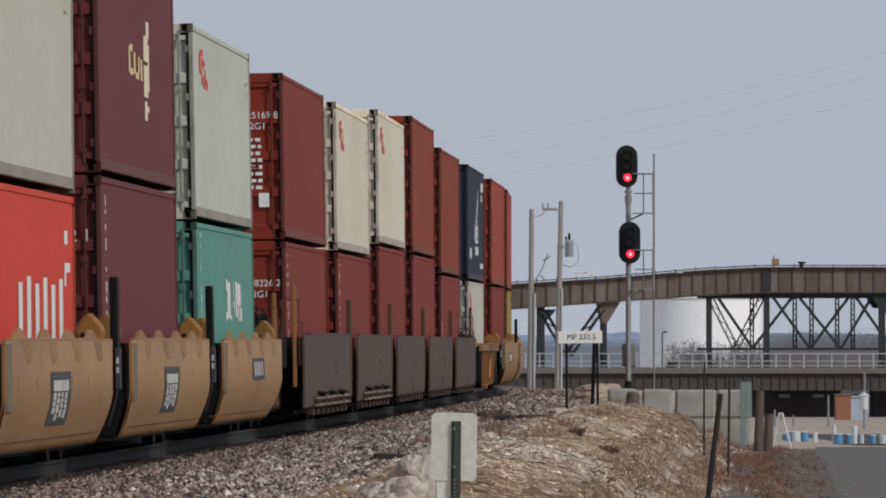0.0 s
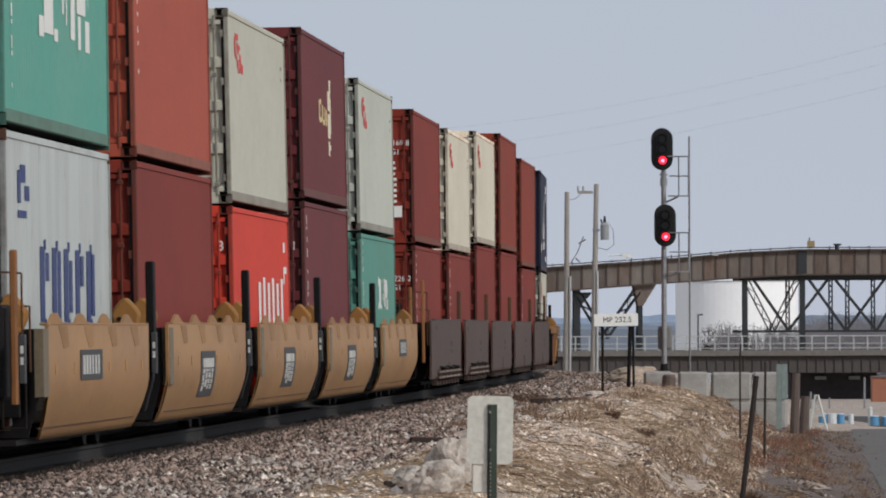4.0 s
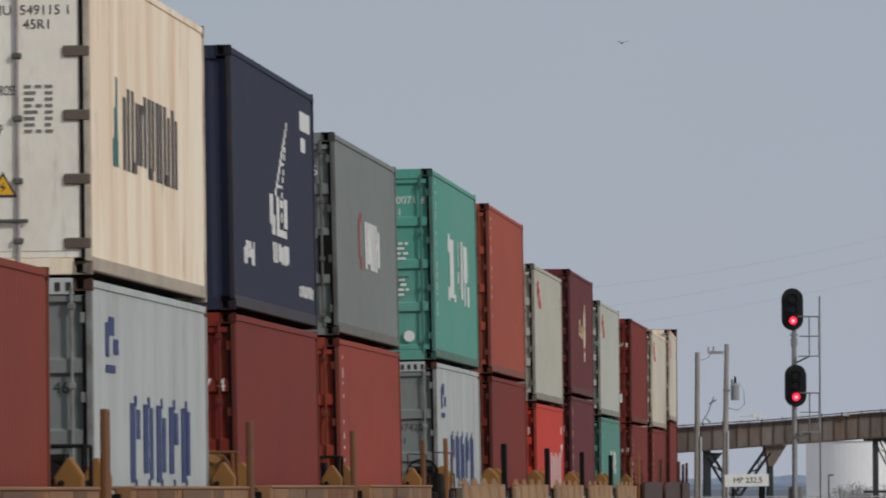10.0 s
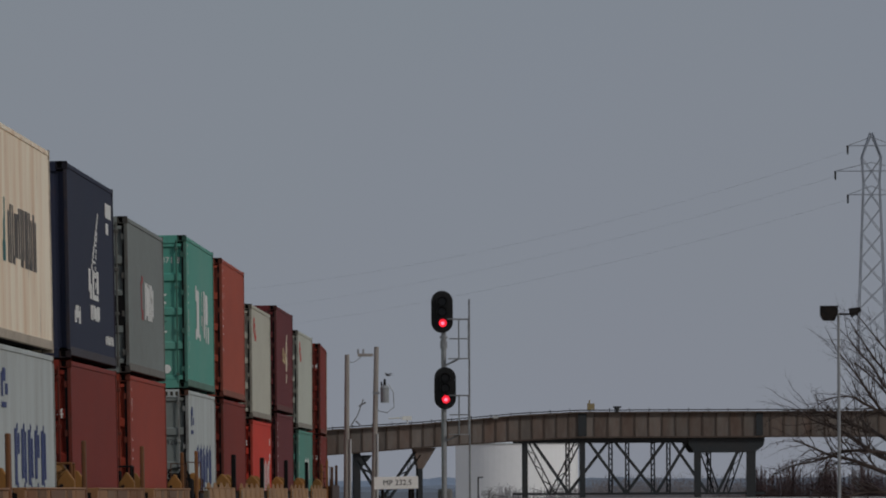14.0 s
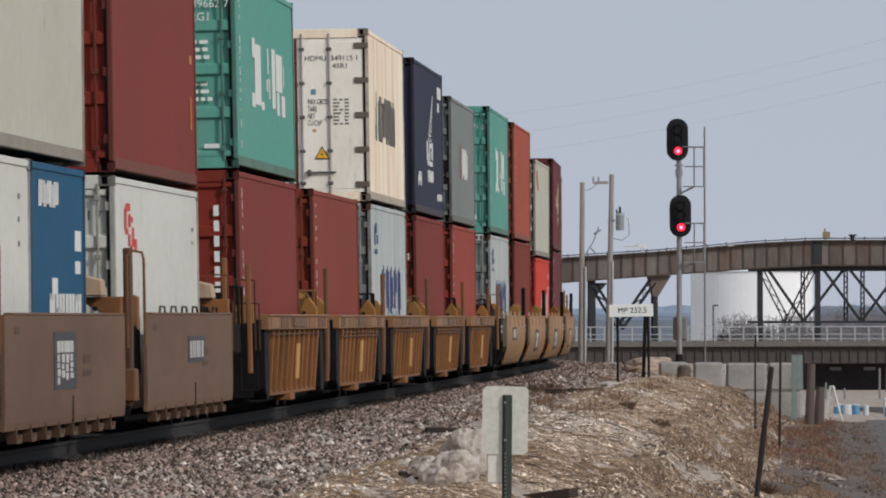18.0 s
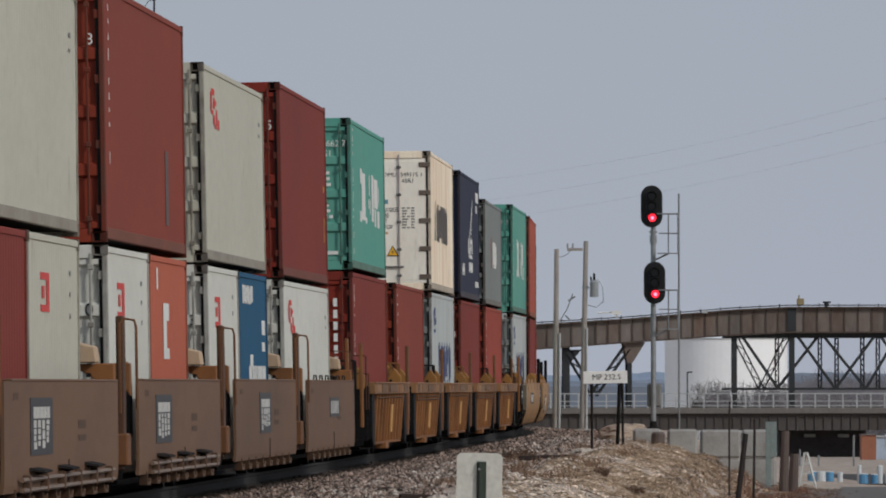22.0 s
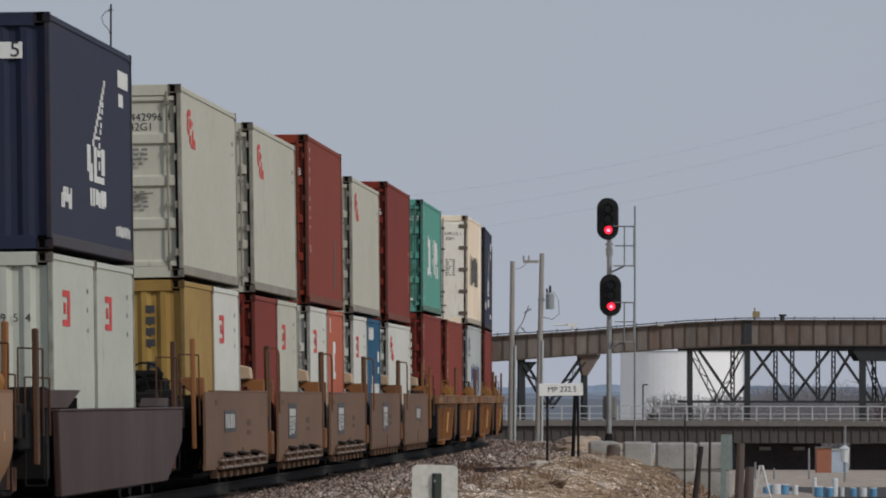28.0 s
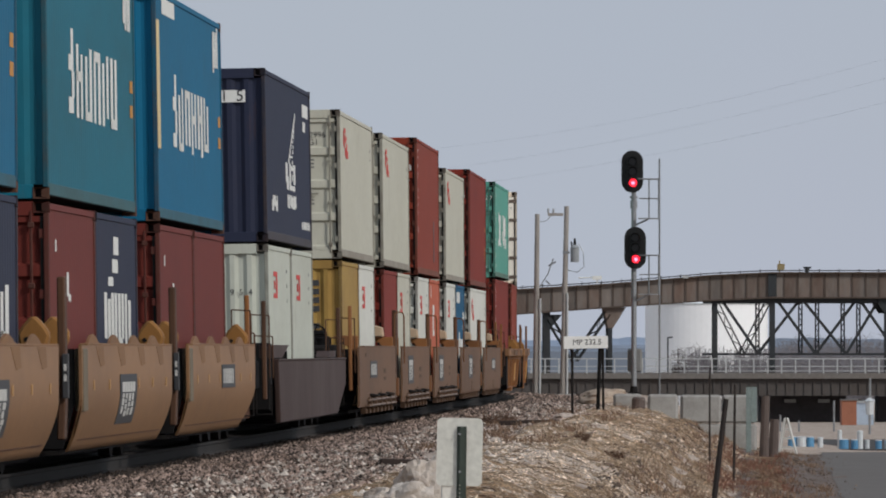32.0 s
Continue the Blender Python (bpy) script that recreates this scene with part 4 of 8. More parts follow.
def short_box(colour, label, badge=None, seed=0, near="door", h=LOW, num=""):
    c = container("short_container", C20, h, colour, label, near, group="short containers on the train")
    if badge == "flag":
        logo_flag(c, 1.5, h * 0.69, 1.0, 0.4)
        mark(c, [(4.9, h * 0.845, 5.1, h * 0.865), (4.9, h * 0.76, 5.05, h * 0.78), (4.95, h * 0.67, 5.06, h * 0.69)], plain("faded_grey_mark", (124, 124, 120)))
    elif badge == "white":
        mark(c, [(2.3, h * 0.62, 2.55, h * 0.72), (2.5, h * 0.6, 2.8, h * 0.63), (0.9, h * 0.8, 1.05, h * 0.85)] if colour is OXIDE else [(2.2, h * 0.52, 2.7, h * 0.78), (2.7, h * 0.7, 3.1, h * 0.78), (2.6, h * 0.52, 3.1, h * 0.57), (1.2, h * 0.84, 1.4, h * 0.94)], WHITE_M)
    elif badge == "bird":
        mark(c, bars(1.2, 5.2, h * 0.42, h * 0.65, 4, seed, 0.35) + [(2.4, h * 0.74, 3.2, h * 0.8), (2.6, h * 0.82, 3.3, h * 0.9), (1.8, h * 0.68, 2.5, h * 0.72)], WHITE_M, "painted_mark")
    elif badge == "blue":
        mark(c, bars(0.9, 3.1, h * 0.83, h * 0.93, 6, seed) + bars(2.0, 5.6, h * 0.32, h * 0.5, 5, seed + 1, 0.25) + [(2.3, h * 0.5, 2.9, h * 0.56), (4.9, h * 0.58, 5.5, h * 0.63), (4.9, h * 0.67, 5.6, h * 0.75)], WHITE_M)
    if colour is YELLOW:
        mark(c, [(1.92, 0.95 + 0.15 * i, 2.04, 1.05 + 0.15 * i) for i in range(9) if i != 4], DARK_M, "code_column", side=False)
    if num:
        number(c, num, 0.2 if near == "door" else 0.13, 1.06 if near == "door" else 0.98, h * 0.72, DARK_M)
    return c


def blue_star(h, label, near="front", plate=False):
    c = container("shipping_container", C40, h, NAVY, label, near)
    m = []
    for i in range(10):   # a tower of broken strokes that narrows towards its top
        f = i / 9
        v = h * (0.5 + 0.032 * i)
        lo, hi = 6.0 + 1.75 * f, 7.15 + 0.8 * f
        m.append((lo, v, lo + 0.26, v + h * 0.03))
        if i % 3 != 1:
            m.append((hi - 0.2, v, hi, v + h * 0.024))
        elif i < 8:
            m.append((lo + 0.3, v + h * 0.006, hi - 0.1, v + h * 0.018))
    m += [(5.2, h * 0.38, 5.7, h * 0.5), (5.5, h * 0.34, 6.0, h * 0.42), (6.2, h * 0.34, 6.6, h * 0.5), (6.6, h * 0.34, 7.7, h * 0.37), (7.3, h * 0.38, 7.8, h * 0.5), (6.7, h * 0.46, 7.2, h * 0.49), (6.9, h * 0.4, 7.1, h * 0.44)]
    m += bars(5.6, 8.0, h * 0.23, h * 0.31, 3, 4, 0.2)
    mark(c, m, WHITE_M, "emblem", "white painted emblem")
    mark(c, bars(1.5, 3.0, h * 0.19, h * 0.28, 3, 9, 0.2, 0.3), WHITE_M)
    mark(c, [(10.0, h * 0.82, 11.6, h * 0.9), (10.1, h * 0.73, 10.8, h * 0.79)] + bars(9.5, 11.8, h * 0.12, h * 0.17, 5, 3, 0.5), WHITE_M)
    if plate:
        mark(c, [(0.9, h * 0.805, 2.14, h * 0.875)], WHITE_M, "number_strip", "white strip on the end wall", side=False)
        number(c, "5", 0.24, 0.9, h * 0.84, DARK_M, 0.019)
        number(c, "1 1", 0.22, 0.66, h * 0.84, DARK_M, 0.019)
    return c


def word_box(h, colour, label, near="door", box=(5.2, 10.6, 0.32, 0.68), n=3, seed=1, codes=3, gap=0.12, frame=None):
    c = container("shipping_container", C40, h, colour, label, near, frame)
    q = [(0.02, 0.72, 0.1, 1.0), (0.09, 0.05, 0.27, 0.93), (0.0, 0.0, 0.09, 0.2), (0.27, 0.0, 0.36, 0.12), (0.42, 0.3, 0.48, 0.48), (0.45, 0.56, 0.5, 0.94), (0.49, 0.2, 0.54, 0.5), (0.58, 0.08, 0.7, 0.97), (0.7, 0.36, 0.92, 0.92), (0.72, 0.0, 0.82, 0.34), (0.92, 0.46, 0.98, 0.78), (0.86, 0.0, 1.0, 0.32)]
    (u0, u1, v0, v1), r = box, random.Random(seed)
    j = r.uniform(0.94, 1.0)
    mark(c, [(u0 + a * (u1 - u0), h * (v0 + b * (v1 - v0)), u0 + d * j * (u1 - u0), h * (v0 + e * (v1 - v0))) for a, b, d, e in q], WHITE_M, "company_mark", "large white painted shapes")
    code_column(c, 0.9, h * 0.1, h * 0.95, WHITE_M, codes, 0.14, 16)
    return c


def silver_box(h, label, num):
    c = container("shipping_container", C40, h, SILVER, label, "door", castings=RUST, door_colour=GREY)
    m = []
    for k, (a, b) in enumerate(((0.1, 0.55), (0.0, 0.0), (0.3, 0.1), (0.1, 0.5), (0.0, 0.06))):   # five stencilled pairs of strokes
        u = 3.7 + 1.36 * k
        m += [(u, h * (0.36 + 0.03 * (k % 2)), u + 0.5, h * 0.62), (u + 0.44, h * 0.335, u + 0.66, h * 0.37), (u + 0.44, h * 0.61, u + 0.66, h * 0.645), (u + 0.62, h * (0.37 + 0.24 * b), u + 0.98, h * (0.61 - 0.1 * a))]
    mark(c, m, NAVY_M, "company_mark", "navy painted shapes")
    mark(c, [(0.2 + 0.1 * k, h - 0.12, 0.25 + 0.1 * k, h - 0.04) for k in range(21)], plain("dull_stripe", (58, 50, 40)), "warning_stripes", "faded yellow and black stripes", side=False, y=0.008)
    mark(c, [(1.7, h * 0.83, 2.2, h * 0.89), (2.1, h * 0.77, 2.6, h * 0.82), (1.4, h * 0.76, 1.7, h * 0.87), (1.4, h * 0.71, 2.3, h * 0.735)], NAVY_M)
    number(c, num[0], 0.15, 1.0, h * 0.655, DARK_M, 0.07)
    number(c, num[1], 0.14, 0.75, h * 0.585, DARK_M, 0.07)
    return c


def blue_script(h, colour, label, seed):
    c = container("shipping_container", C40, h, colour, label, "front", castings=RUST)
    m = bars(3.9, 9.8, h * 0.33, h * 0.61, 5, seed, 0.62) + [(2.9, h * 0.34, 3.5, h * 0.4), (3.3, h * 0.4, 3.6, h * 0.5), (2.9, h * 0.5, 3.5, h * 0.56), (3.2, h * 0.56, 3.5, h * 0.66)]
    mark(c, m, WHITE_M, "company_mark", "large white painted shapes")
    mark(c, bars(10.6, 11.7, h * 0.75, h * 0.97, 2, seed + 1, 0.3), WHITE_M)
    mark(c, [(11.5, h * 0.5, 11.9, h * 0.55), (11.5, h * 0.4, 11.9, h * 0.45)], plain("ochre_mark", (200, 140, 60)))
    if colour is BLUE:
        mark(c, [(1.2, h * 0.9, 3.4, h * 0.97)], WHITE_M)
        part("repaired_post", Build().box(0, 0.004, 0.02, 0.5, 0.9, h - 0.4), CREAM_M, c, "cream strip with small print", at=(HW + 0.002, 0, 0))
        mark(c, [(0.2, 1.0 + 0.14 * i, 0.4, 1.08 + 0.14 * i) for i in range(8)], plain("rust_print", (170, 80, 50)))
    return c


def train():
    lab_t = "dusty tan-yellow well car unit with scalloped sides, carrying stacked containers"
    lab_g = "charcoal well car unit with smooth sides and dark stakes"
    lab_r = "rusty ochre well car unit with upright ribs under a heavy chord"
    lab_b = "dull brown smooth-sided well car unit with side steps"
    # far cars
    s = 216.8
    ribbed_unit(s, lab_r, (True, True))
    stack(s, [(hook_box(LOW), LOW)], (blue_star(HIGH, "dark navy steel container with a white emblem"), HIGH), 0.22)
    s = 235.5
    tan_unit(s, lab_t, end=(True, False), seed=2)
    stack(s, [(rust_box("shipping_container", LOW, MAROON, "plain maroon steel container in a well"), LOW)], (rust_box("shipping_container", HIGH, BRICK, "rust-red corrugated steel container", 5), HIGH), 0.22)
    s = 235.5 + P
    tan_unit(s, lab_t, seed=3)
    stack(s, [(rust_box("shipping_container", LOW, YELLOW, "plain ochre-yellow steel container in a well"), LOW)], (rust_box("shipping_container", HIGH, BRICK, "rust-red corrugated steel container", 6), HIGH), 0.22)
    for y in (214.3, 232.3, 235.5 + 14.1):
        bogie(y)
    # charcoal car, five units
    s0 = 134.66
    for k in range(5):
        c = tan_unit(s0 + k * P, lab_g, CHARCOAL, RUSTY_POST, STEEL_DARK, False, (k == 0, k == 4), False, k in (0, 1))
        if k in (0, 4):
            end_gear(c, -1.2 if k == 0 else C40 + 1.2, -1 if k == 0 else 1, GUIDE if k == 0 else STEEL_DARK, k == 0)
    c = rust_box("shipping_container", LOW, MAROON, "maroon steel container with white numbers on its doors", 0)
    number(c, "25169 8", 0.15, 1.14, 1.93, WHITE), number(c, "42G1", 0.15, 0.95, 1.76, WHITE)
    small_print(c, 1.75, 2.1, 0.75, 1.6, 8, WHITE, 3)
    part("data_panel", Build().box(-0.08, 0.08, 0, 0.006, 0.5, 0.72), WHITE, c, at=(0.9, 0.01, 0))
    low = rust_box("shipping_container", LOW, MAROON, "maroon steel container in the well of a charcoal car", 21)
    number(low, "08226 2", 0.15, 1.14, 1.93, WHITE), number(low, "42G1", 0.15, 0.95, 1.76, WHITE)
    stack(s0, [(low, LOW)], (c, LOW), 0.22)
    stack(s0 + P, [(rust_box("shipping_container", LOW, MAROON, "maroon steel container in the well of a charcoal car", 22), LOW)], (hook_box(LOW, CHALK, "chalky white container with rusty corner posts and a red badge", frame=CREAM), LOW), 0.22)
    stack(s0 + 2 * P, [(rust_box("shipping_container", HIGH, MAROON, "maroon steel container in the well of a charcoal car"), HIGH)], (hook_box(LOW, CHALK, "chalky white container with rusty corner posts and a red badge", frame=CREAM), LOW), 0.22)
    stack(s0 + 3 * P, [(rust_box("shipping_container", HIGH, MAROON, "maroon steel container in the well of a charcoal car"), HIGH)], (rust_box("shipping_container", HIGH, RUSSET, "russet-brown corrugated steel container"), HIGH), 0.22)
    stack(s0 + 4 * P, [(rust_box("shipping_container", LOW, MAROON, "maroon steel container in the well of a charcoal car", 25), LOW)], (rust_box("shipping_container", HIGH, RUSSET, "russet-brown corrugated steel container"), HIGH), 0.22)
    # tan car, five units
    s1 = 50.49
    for k in range(5):
        c = tan_unit(s1 + k * P, lab_t, end=(k == 0, k == 4), seed=k)
        if k in (0, 4):
            end_gear(c, -1.2 if k == 0 else C40 + 1.2, -1 if k == 0 else 1, OCHRE, k == 0, 1.08)
    c = word_box(HIGH, GREEN, "sea-green steel container with large white shapes and panelled doors", seed=31, n=2, box=(3.9, 10.2, 0.34, 0.7), frame=None)
    number(c, "620071 8", 0.16, 1.1, 2.42, WHITE, 0.07), number(c, "4561", 0.15, 0.75, 2.24, WHITE, 0.07)
    small_print(c, 1.58, 2.05, 1.5, 1.8, 4, WHITE, 4), small_print(c, 1.58, 2.05, 0.95, 1.25, 4, WHITE, 6)
    part("round_label", Build().rod((0, 0, 0), (0, 0.006, 0), 0.085, n=16), WHITE, c, "round white label", at=(0.82, 0.02, 0.36))
    stack(s1, [(silver_box(HIGH, "pale blue-grey container with navy painted shapes", ("947420", "4561")), HIGH)], (c, HIGH), 0.234)
    stack(s1 + P, [(rust_box("shipping_container", HIGH, MAROON, "maroon steel container in the well of a tan car"), HIGH)], (rust_box("shipping_container", HIGH, BRICK_2, "rust-red corrugated steel container with white numbers", 32), HIGH), 0.234)
    c = container("shipping_container", C40, LOW, RED, "bright red steel container with white upright bars", "door")
    mark(c, [(5.3 + 0.98 * k, 0.95, 5.3 + 0.98 * k + 0.44, 1.6 + 0.07 * (k % 2)) for k in range(6)], WHITE, "company_mark", "white painted bars")
    mark(c, [(10.9, 2.05, 11.3, 2.2), (10.9, 1.75, 11.6, 1.85), (10.9, 1.6, 11.1, 1.75)], WHITE)
    number(c, "201 8", 0.19, 1.1, 2.05, WHITE)
    stack(s1 + 2 * P, [(c, LOW)], (hook_box(LOW), LOW), 0.234)
    c = container("shipping_container", C40, LOW, MAROON_2, "plum-coloured steel container with a cream upright emblem", "door")
    h = LOW
    mark(c, [(7.1, h * 0.41, 7.75, h * 0.56), (7.1, h * 0.58, 7.75, h * 0.7), (7.5, h * 0.69, 7.95, h * 0.77), (7.2, h * 0.3, 7.6, h * 0.39), (7.5, h * 0.34, 7.9, h * 0.37), (7.75, h * 0.44, 7.95, h * 0.66)], plain("pale_cream_mark", (228, 216, 188)), "emblem", "cream painted emblem")
    mark(c, [(4.7, h * 0.5, 4.95, h * 0.62), (4.9, h * 0.49, 5.4, h * 0.52), (4.9, h * 0.6, 5.3, h * 0.63), (5.5, h * 0.5, 5.75, h * 0.6), (5.8, h * 0.48, 6.3, h * 0.51), (6.2, h * 0.51, 6.4, h * 0.59), (6.6, h * 0.48, 6.85, h * 0.58)], CREAM_M, "painted_mark")
    low = rust_box("shipping_container", HIGH, MAROON_2, "plum-coloured steel container in the well of a tan car", 33)
    number(low, "62 1", 0.2, 1.1, 2.2, WHITE)
    stack(s1 + 3 * P, [(low, HIGH)], (c, LOW), 0.234)
    stack(s1 + 4 * P, [(word_box(LOW, TEAL, "faded teal container with large white shapes", box=(6.0, 9.6, 0.5, 0.72), n=2, seed=8, codes=9), LOW)], (hook_box(LOW, PALE, "pale grey-white container with a small red badge"), LOW), 0.234)
    # ochre ribbed car, five units
    s2 = -34.14
    for k in range(5):
        c = ribbed_unit(s2 + k * P, lab_r, (k == 0, k == 4), k)
        if k in (0, 4):
            end_gear(c, -1.2 if k == 0 else C40 + 1.2, -1 if k == 0 else 1, OCHRE, k == 4)
    c = word_box(LOW, GREEN, "sea-green steel container with large white shapes and panelled doors", seed=41, n=4, box=(3.2, 10.4, 0.34, 0.7), codes=12)
    number(c, "439662 7", 0.15, 1.14, 2.15, WHITE), number(c, "42G1", 0.15, 0.9, 1.98, WHITE)
    small_print(c, 1.72, 2.12, 1.4, 1.7, 3, WHITE, 14), small_print(c, 1.72, 2.12, 0.85, 1.15, 3, WHITE, 16)
    mark(c, [(2.0, 0.26, 2.2, 0.32)], WHITE, side=False)
    low = rust_box("shipping_container", HIGH, MAROON, "maroon steel container with a striped header beam", 42)
    mark(low, [(0.2 + 0.16 * k, HIGH - 0.13, 0.28 + 0.16 * k, HIGH - 0.03) for k in range(13)], plain("ochre_mark", (200, 140, 60)), "warning_stripes", "yellow and black stripes", side=False)
    mark(low, [(2.1, 0.9 + 0.2 * k, 2.17, 1.04 + 0.2 * k) for k in range(8)], WHITE, "code_column", side=False)
    stack(s2, [(low, HIGH)], (c, LOW), 0.239)
    stack(s2 + P, [(rust_box("shipping_container", HIGH, RUSSET, "russet steel container with nothing stacked on it", 43), HIGH)], None, 0.239)
    c = container("refrigerated_container", C40, HIGH, CREAM, "rust-stained cream refrigerated container with dark hinges", "reefer", flat=True, door_colour=DOORCREAM)
    h = HIGH
    mark(c, bars(3.3, 9.2, h * 0.37, h * 0.64, 7, 44, 0.35), plain("faded_dark_mark", (92, 86, 82)), "company_mark", "dark grey painted shapes")
    mark(c, [(2.3, h * 0.37, 2.8, h * 0.46), (2.45, h * 0.46, 2.75, h * 0.56), (2.6, h * 0.56, 2.75, h * 0.66)], plain("teal_mark", (40, 110, 110)))
    number(c, "HDMU  549115 1", 0.125, 1.06, h * 0.83, DARK_M, 0.018), number(c, "45R1", 0.125, 0.88, h * 0.785, DARK_M, 0.018)
    small_print(c, 1.84, 2.0, h * 0.44, h * 0.6, 8, GREY_M, 21, 0.018), small_print(c, 2.03, 2.1, h * 0.44, h * 0.6, 8, GREY_M, 25, 0.018)
    for i, word in enumerate(("MAX GROSS", "TARE", "NET", "CU CAP")):
        part("lettering", text_mesh(word, 0.13, "LEFT"), DARK_M, c, at=Matrix.Translation((0.19, 0.018, h * (0.578 - 0.041 * i))) @ Matrix.Diagonal((0.5, 1, 1, 1)))
    part("triangle_badge", Build().prism([(-0.19, 0), (0.19, 0), (0, 0.3)], "y", 0, 0.004), plain("teal_mark", (40, 110, 110)), c, "teal triangle badge", at=(-0.62, 0.014, h * 0.77))
    small_print(c, 0.4, 0.8, h * 0.735, h * 0.76, 1, DARK_M, 22, 0.018), small_print(c, 0.4, 0.75, h * 0.66, h * 0.69, 1, DARK_M, 23, 0.018)
    part("round_badge", Build().rod((0, 0, 0), (0, 0.005, 0), 0.075, n=18), DARK_M, c, "round dark badge", at=(-0.2, 0.014, h * 0.845))
    lab = part("yellow_label", Build().box(-0.105, 0.105, 0, 0.004, 0, 0.15), plain("signal_yellow", (236, 178, 40), vary=0.05, amount=0.1), c, "small yellow label", at=(-0.3, 0.014, h * 0.545))
    part("label_print", rects([(-0.08, 0.025 + 0.045 * i, 0.08, 0.05 + 0.045 * i) for i in range(3)]), DARK_M, lab, at=pose(0, -0.001, 0, 0, 0, -90))
    part("blue_sticker", Build().box(-0.04, 0.04, 0, 0.004, 0, 0.09), plain("sticker_blue", (104, 150, 166)), c, "faded blue sticker", at=(0.29, 0.014, h * 0.622))
    part("pale_sticker", Build().box(-0.03, 0.03, 0, 0.004, 0, 0.05), plain("pale_board_mark", (206, 170, 128)), c, at=(0.3, 0.014, h * 0.405))
    part("data_plate", Build().box(-0.1, 0.1, 0, 0.008, 0, 0.16), GALV, c, "grey metal data plate", at=(-0.55, 0.012, h * 0.55))
    part("data_plate", Build().box(-0.11, 0.11, 0, 0.008, 0, 0.2), plain("grey_mark", (120, 120, 118)), c, "grey metal data plate", at=(-0.55, 0.012, h * 0.45))
    tri = part("warning_sign", Build().prism([(-0.13, 0), (0.13, 0), (0, 0.23)], "y", 0, 0.004), DARK_M, c, "black-edged yellow warning triangle", at=(0.42, 0.014, h * 0.245))
    part("warning_face", Build().prism([(-0.1, 0.022), (0.1, 0.022), (0, 0.195)], "y", -0.004, 0), plain("signal_yellow", (236, 178, 40), vary=0.05, amount=0.1), tri)
    part("warning_bolt", Build().prism([(-0.015, 0.045), (0.03, 0.09), (0.0, 0.1), (0.015, 0.14), (-0.03, 0.09), (0.0, 0.08)], "y", -0.006, -0.004), DARK_M, tri)
    stack(s2 + 2 * P, [(silver_box(HIGH, "pale blue-grey container with navy painted shapes", ("46", "4561")), HIGH)], (c, HIGH), 0.239)
    low = rust_box("shipping_container", HIGH, MAROON, "maroon steel container in the well of an ochre car")
    number(low, "07 4", 0.2, 1.1, 2.1, WHITE)
    stack(s2 + 3 * P, [(low, HIGH)], (blue_star(HIGH, "dark navy steel container with a white emblem"), HIGH), 0.239)
    c = container("shipping_container", C40, LOW, GREY, "dull grey steel container with a red and white mark", "door")
    mark(c, bars(5.6, 8.6, h * 0.34, h * 0.56, 3, 50, 0.2), WHITE, "company_mark", "white painted shapes")
    mark(c, [(4.3, h * 0.38, 4.6, h * 0.56), (4.6, h * 0.33, 5.0, h * 0.39), (4.6, h * 0.55, 5.0, h * 0.59)], plain("dull_red_mark", (158, 60, 58)), "badge", "red painted sweep")
    small_print(c, 1.85, 2.1, 1.3, 1.75, 5, WHITE, 24)
    mark(c, [(1.9, 0.6, 2.12, 1.0)], BLACK, side=False), mark(c, [(1.95, 0.28, 2.15, 0.36)], WHITE, side=False)
    number(c, "6", 0.2, 1.0, 2.1, WHITE)
    mark(c, [(2.2, 0.78, 2.36, 1.28)], BLACK, "dark_patch", "dark painted-over square", side=False)
    stack(s2 + 4 * P, [(rust_box("shipping_container", HIGH, BRICK, "rust-red steel container in the well of an ochre car", 46), HIGH)], (c, LOW), 0.239)
    # brown car, five units
    s3 = -117.64
    for k in range(5):
        c = tan_unit(s3 + k * P, lab_b, BROWN, RUSTY_POST, OCHRE, True, (k == 0, k == 4), False, k < 3, seed=60 + k, panel_u=(2.4, 2.2, 2.0, 4.4, 5.4)[k])
        if k in (0, 4):
            end_gear(c, -1.2 if k == 0 else C40 + 1.2, -1 if k == 0 else 1, OCHRE, k == 0)
        if k:
            part("grab_loop", shared("grab_loop", lambda: Build().tube([(1.5, -1.95, 1.0), (1.5, -1.95, 2.1), (1.56, -1.9, 2.16), (1.66, -1.9, 2.14), (1.68, -1.9, 2.06), (1.68, -1.9, 1.05)], 0.016)), STAKE, c, "bent ochre grab iron")
            part("stake_bracket", shared("stake_bracket", lambda: Build().box(1.36, 1.56, -1.75, -1.3, 0.35, 0.75), 0.02), STAKE, c, "rusty stake bracket")
            part("slack_brace", shared("slack_brace", lambda: Build().beam((1.44, -0.45, 1.6), (1.44, -1.4, 0.9), 0.07, 0.09)), OCHRE, c)
        part("corner_block", shared("corner_block", lambda: Build().prism([(-0.13, 0), (0.12, 0), (0.1, 0.2), (-0.11, 0.26)], "y", -0.2, 0.2), 0.02), SANDY, c, "sand-coloured block on the gusset", at=(1.23, C40 + 0.75, 1.625))
    stack(s3, [(short_box(YELLOW, "ochre-yellow short container with a corrugated end", near="front"), LOW), (short_box(OFFWHITE, "chalky white short container with a red badge", "flag"), LOW)],
          (hook_box(LOW, GREYWHITE, "grey-white steel container with numbered doors and a red badge", num=("442996 3", "42G1")), LOW), 0.163)
    stack(s3 + P, [(short_box(MAROON, "plain maroon short container in a well"), LOW), (short_box(GREYWHITE, "grey-white short container with a red badge", "flag"), LOW)], (hook_box(LOW), LOW), 0.163)
    c = rust_box("shipping_container", HIGH, RUSSET, "russet-brown container with a striped header and white numbers", 61)
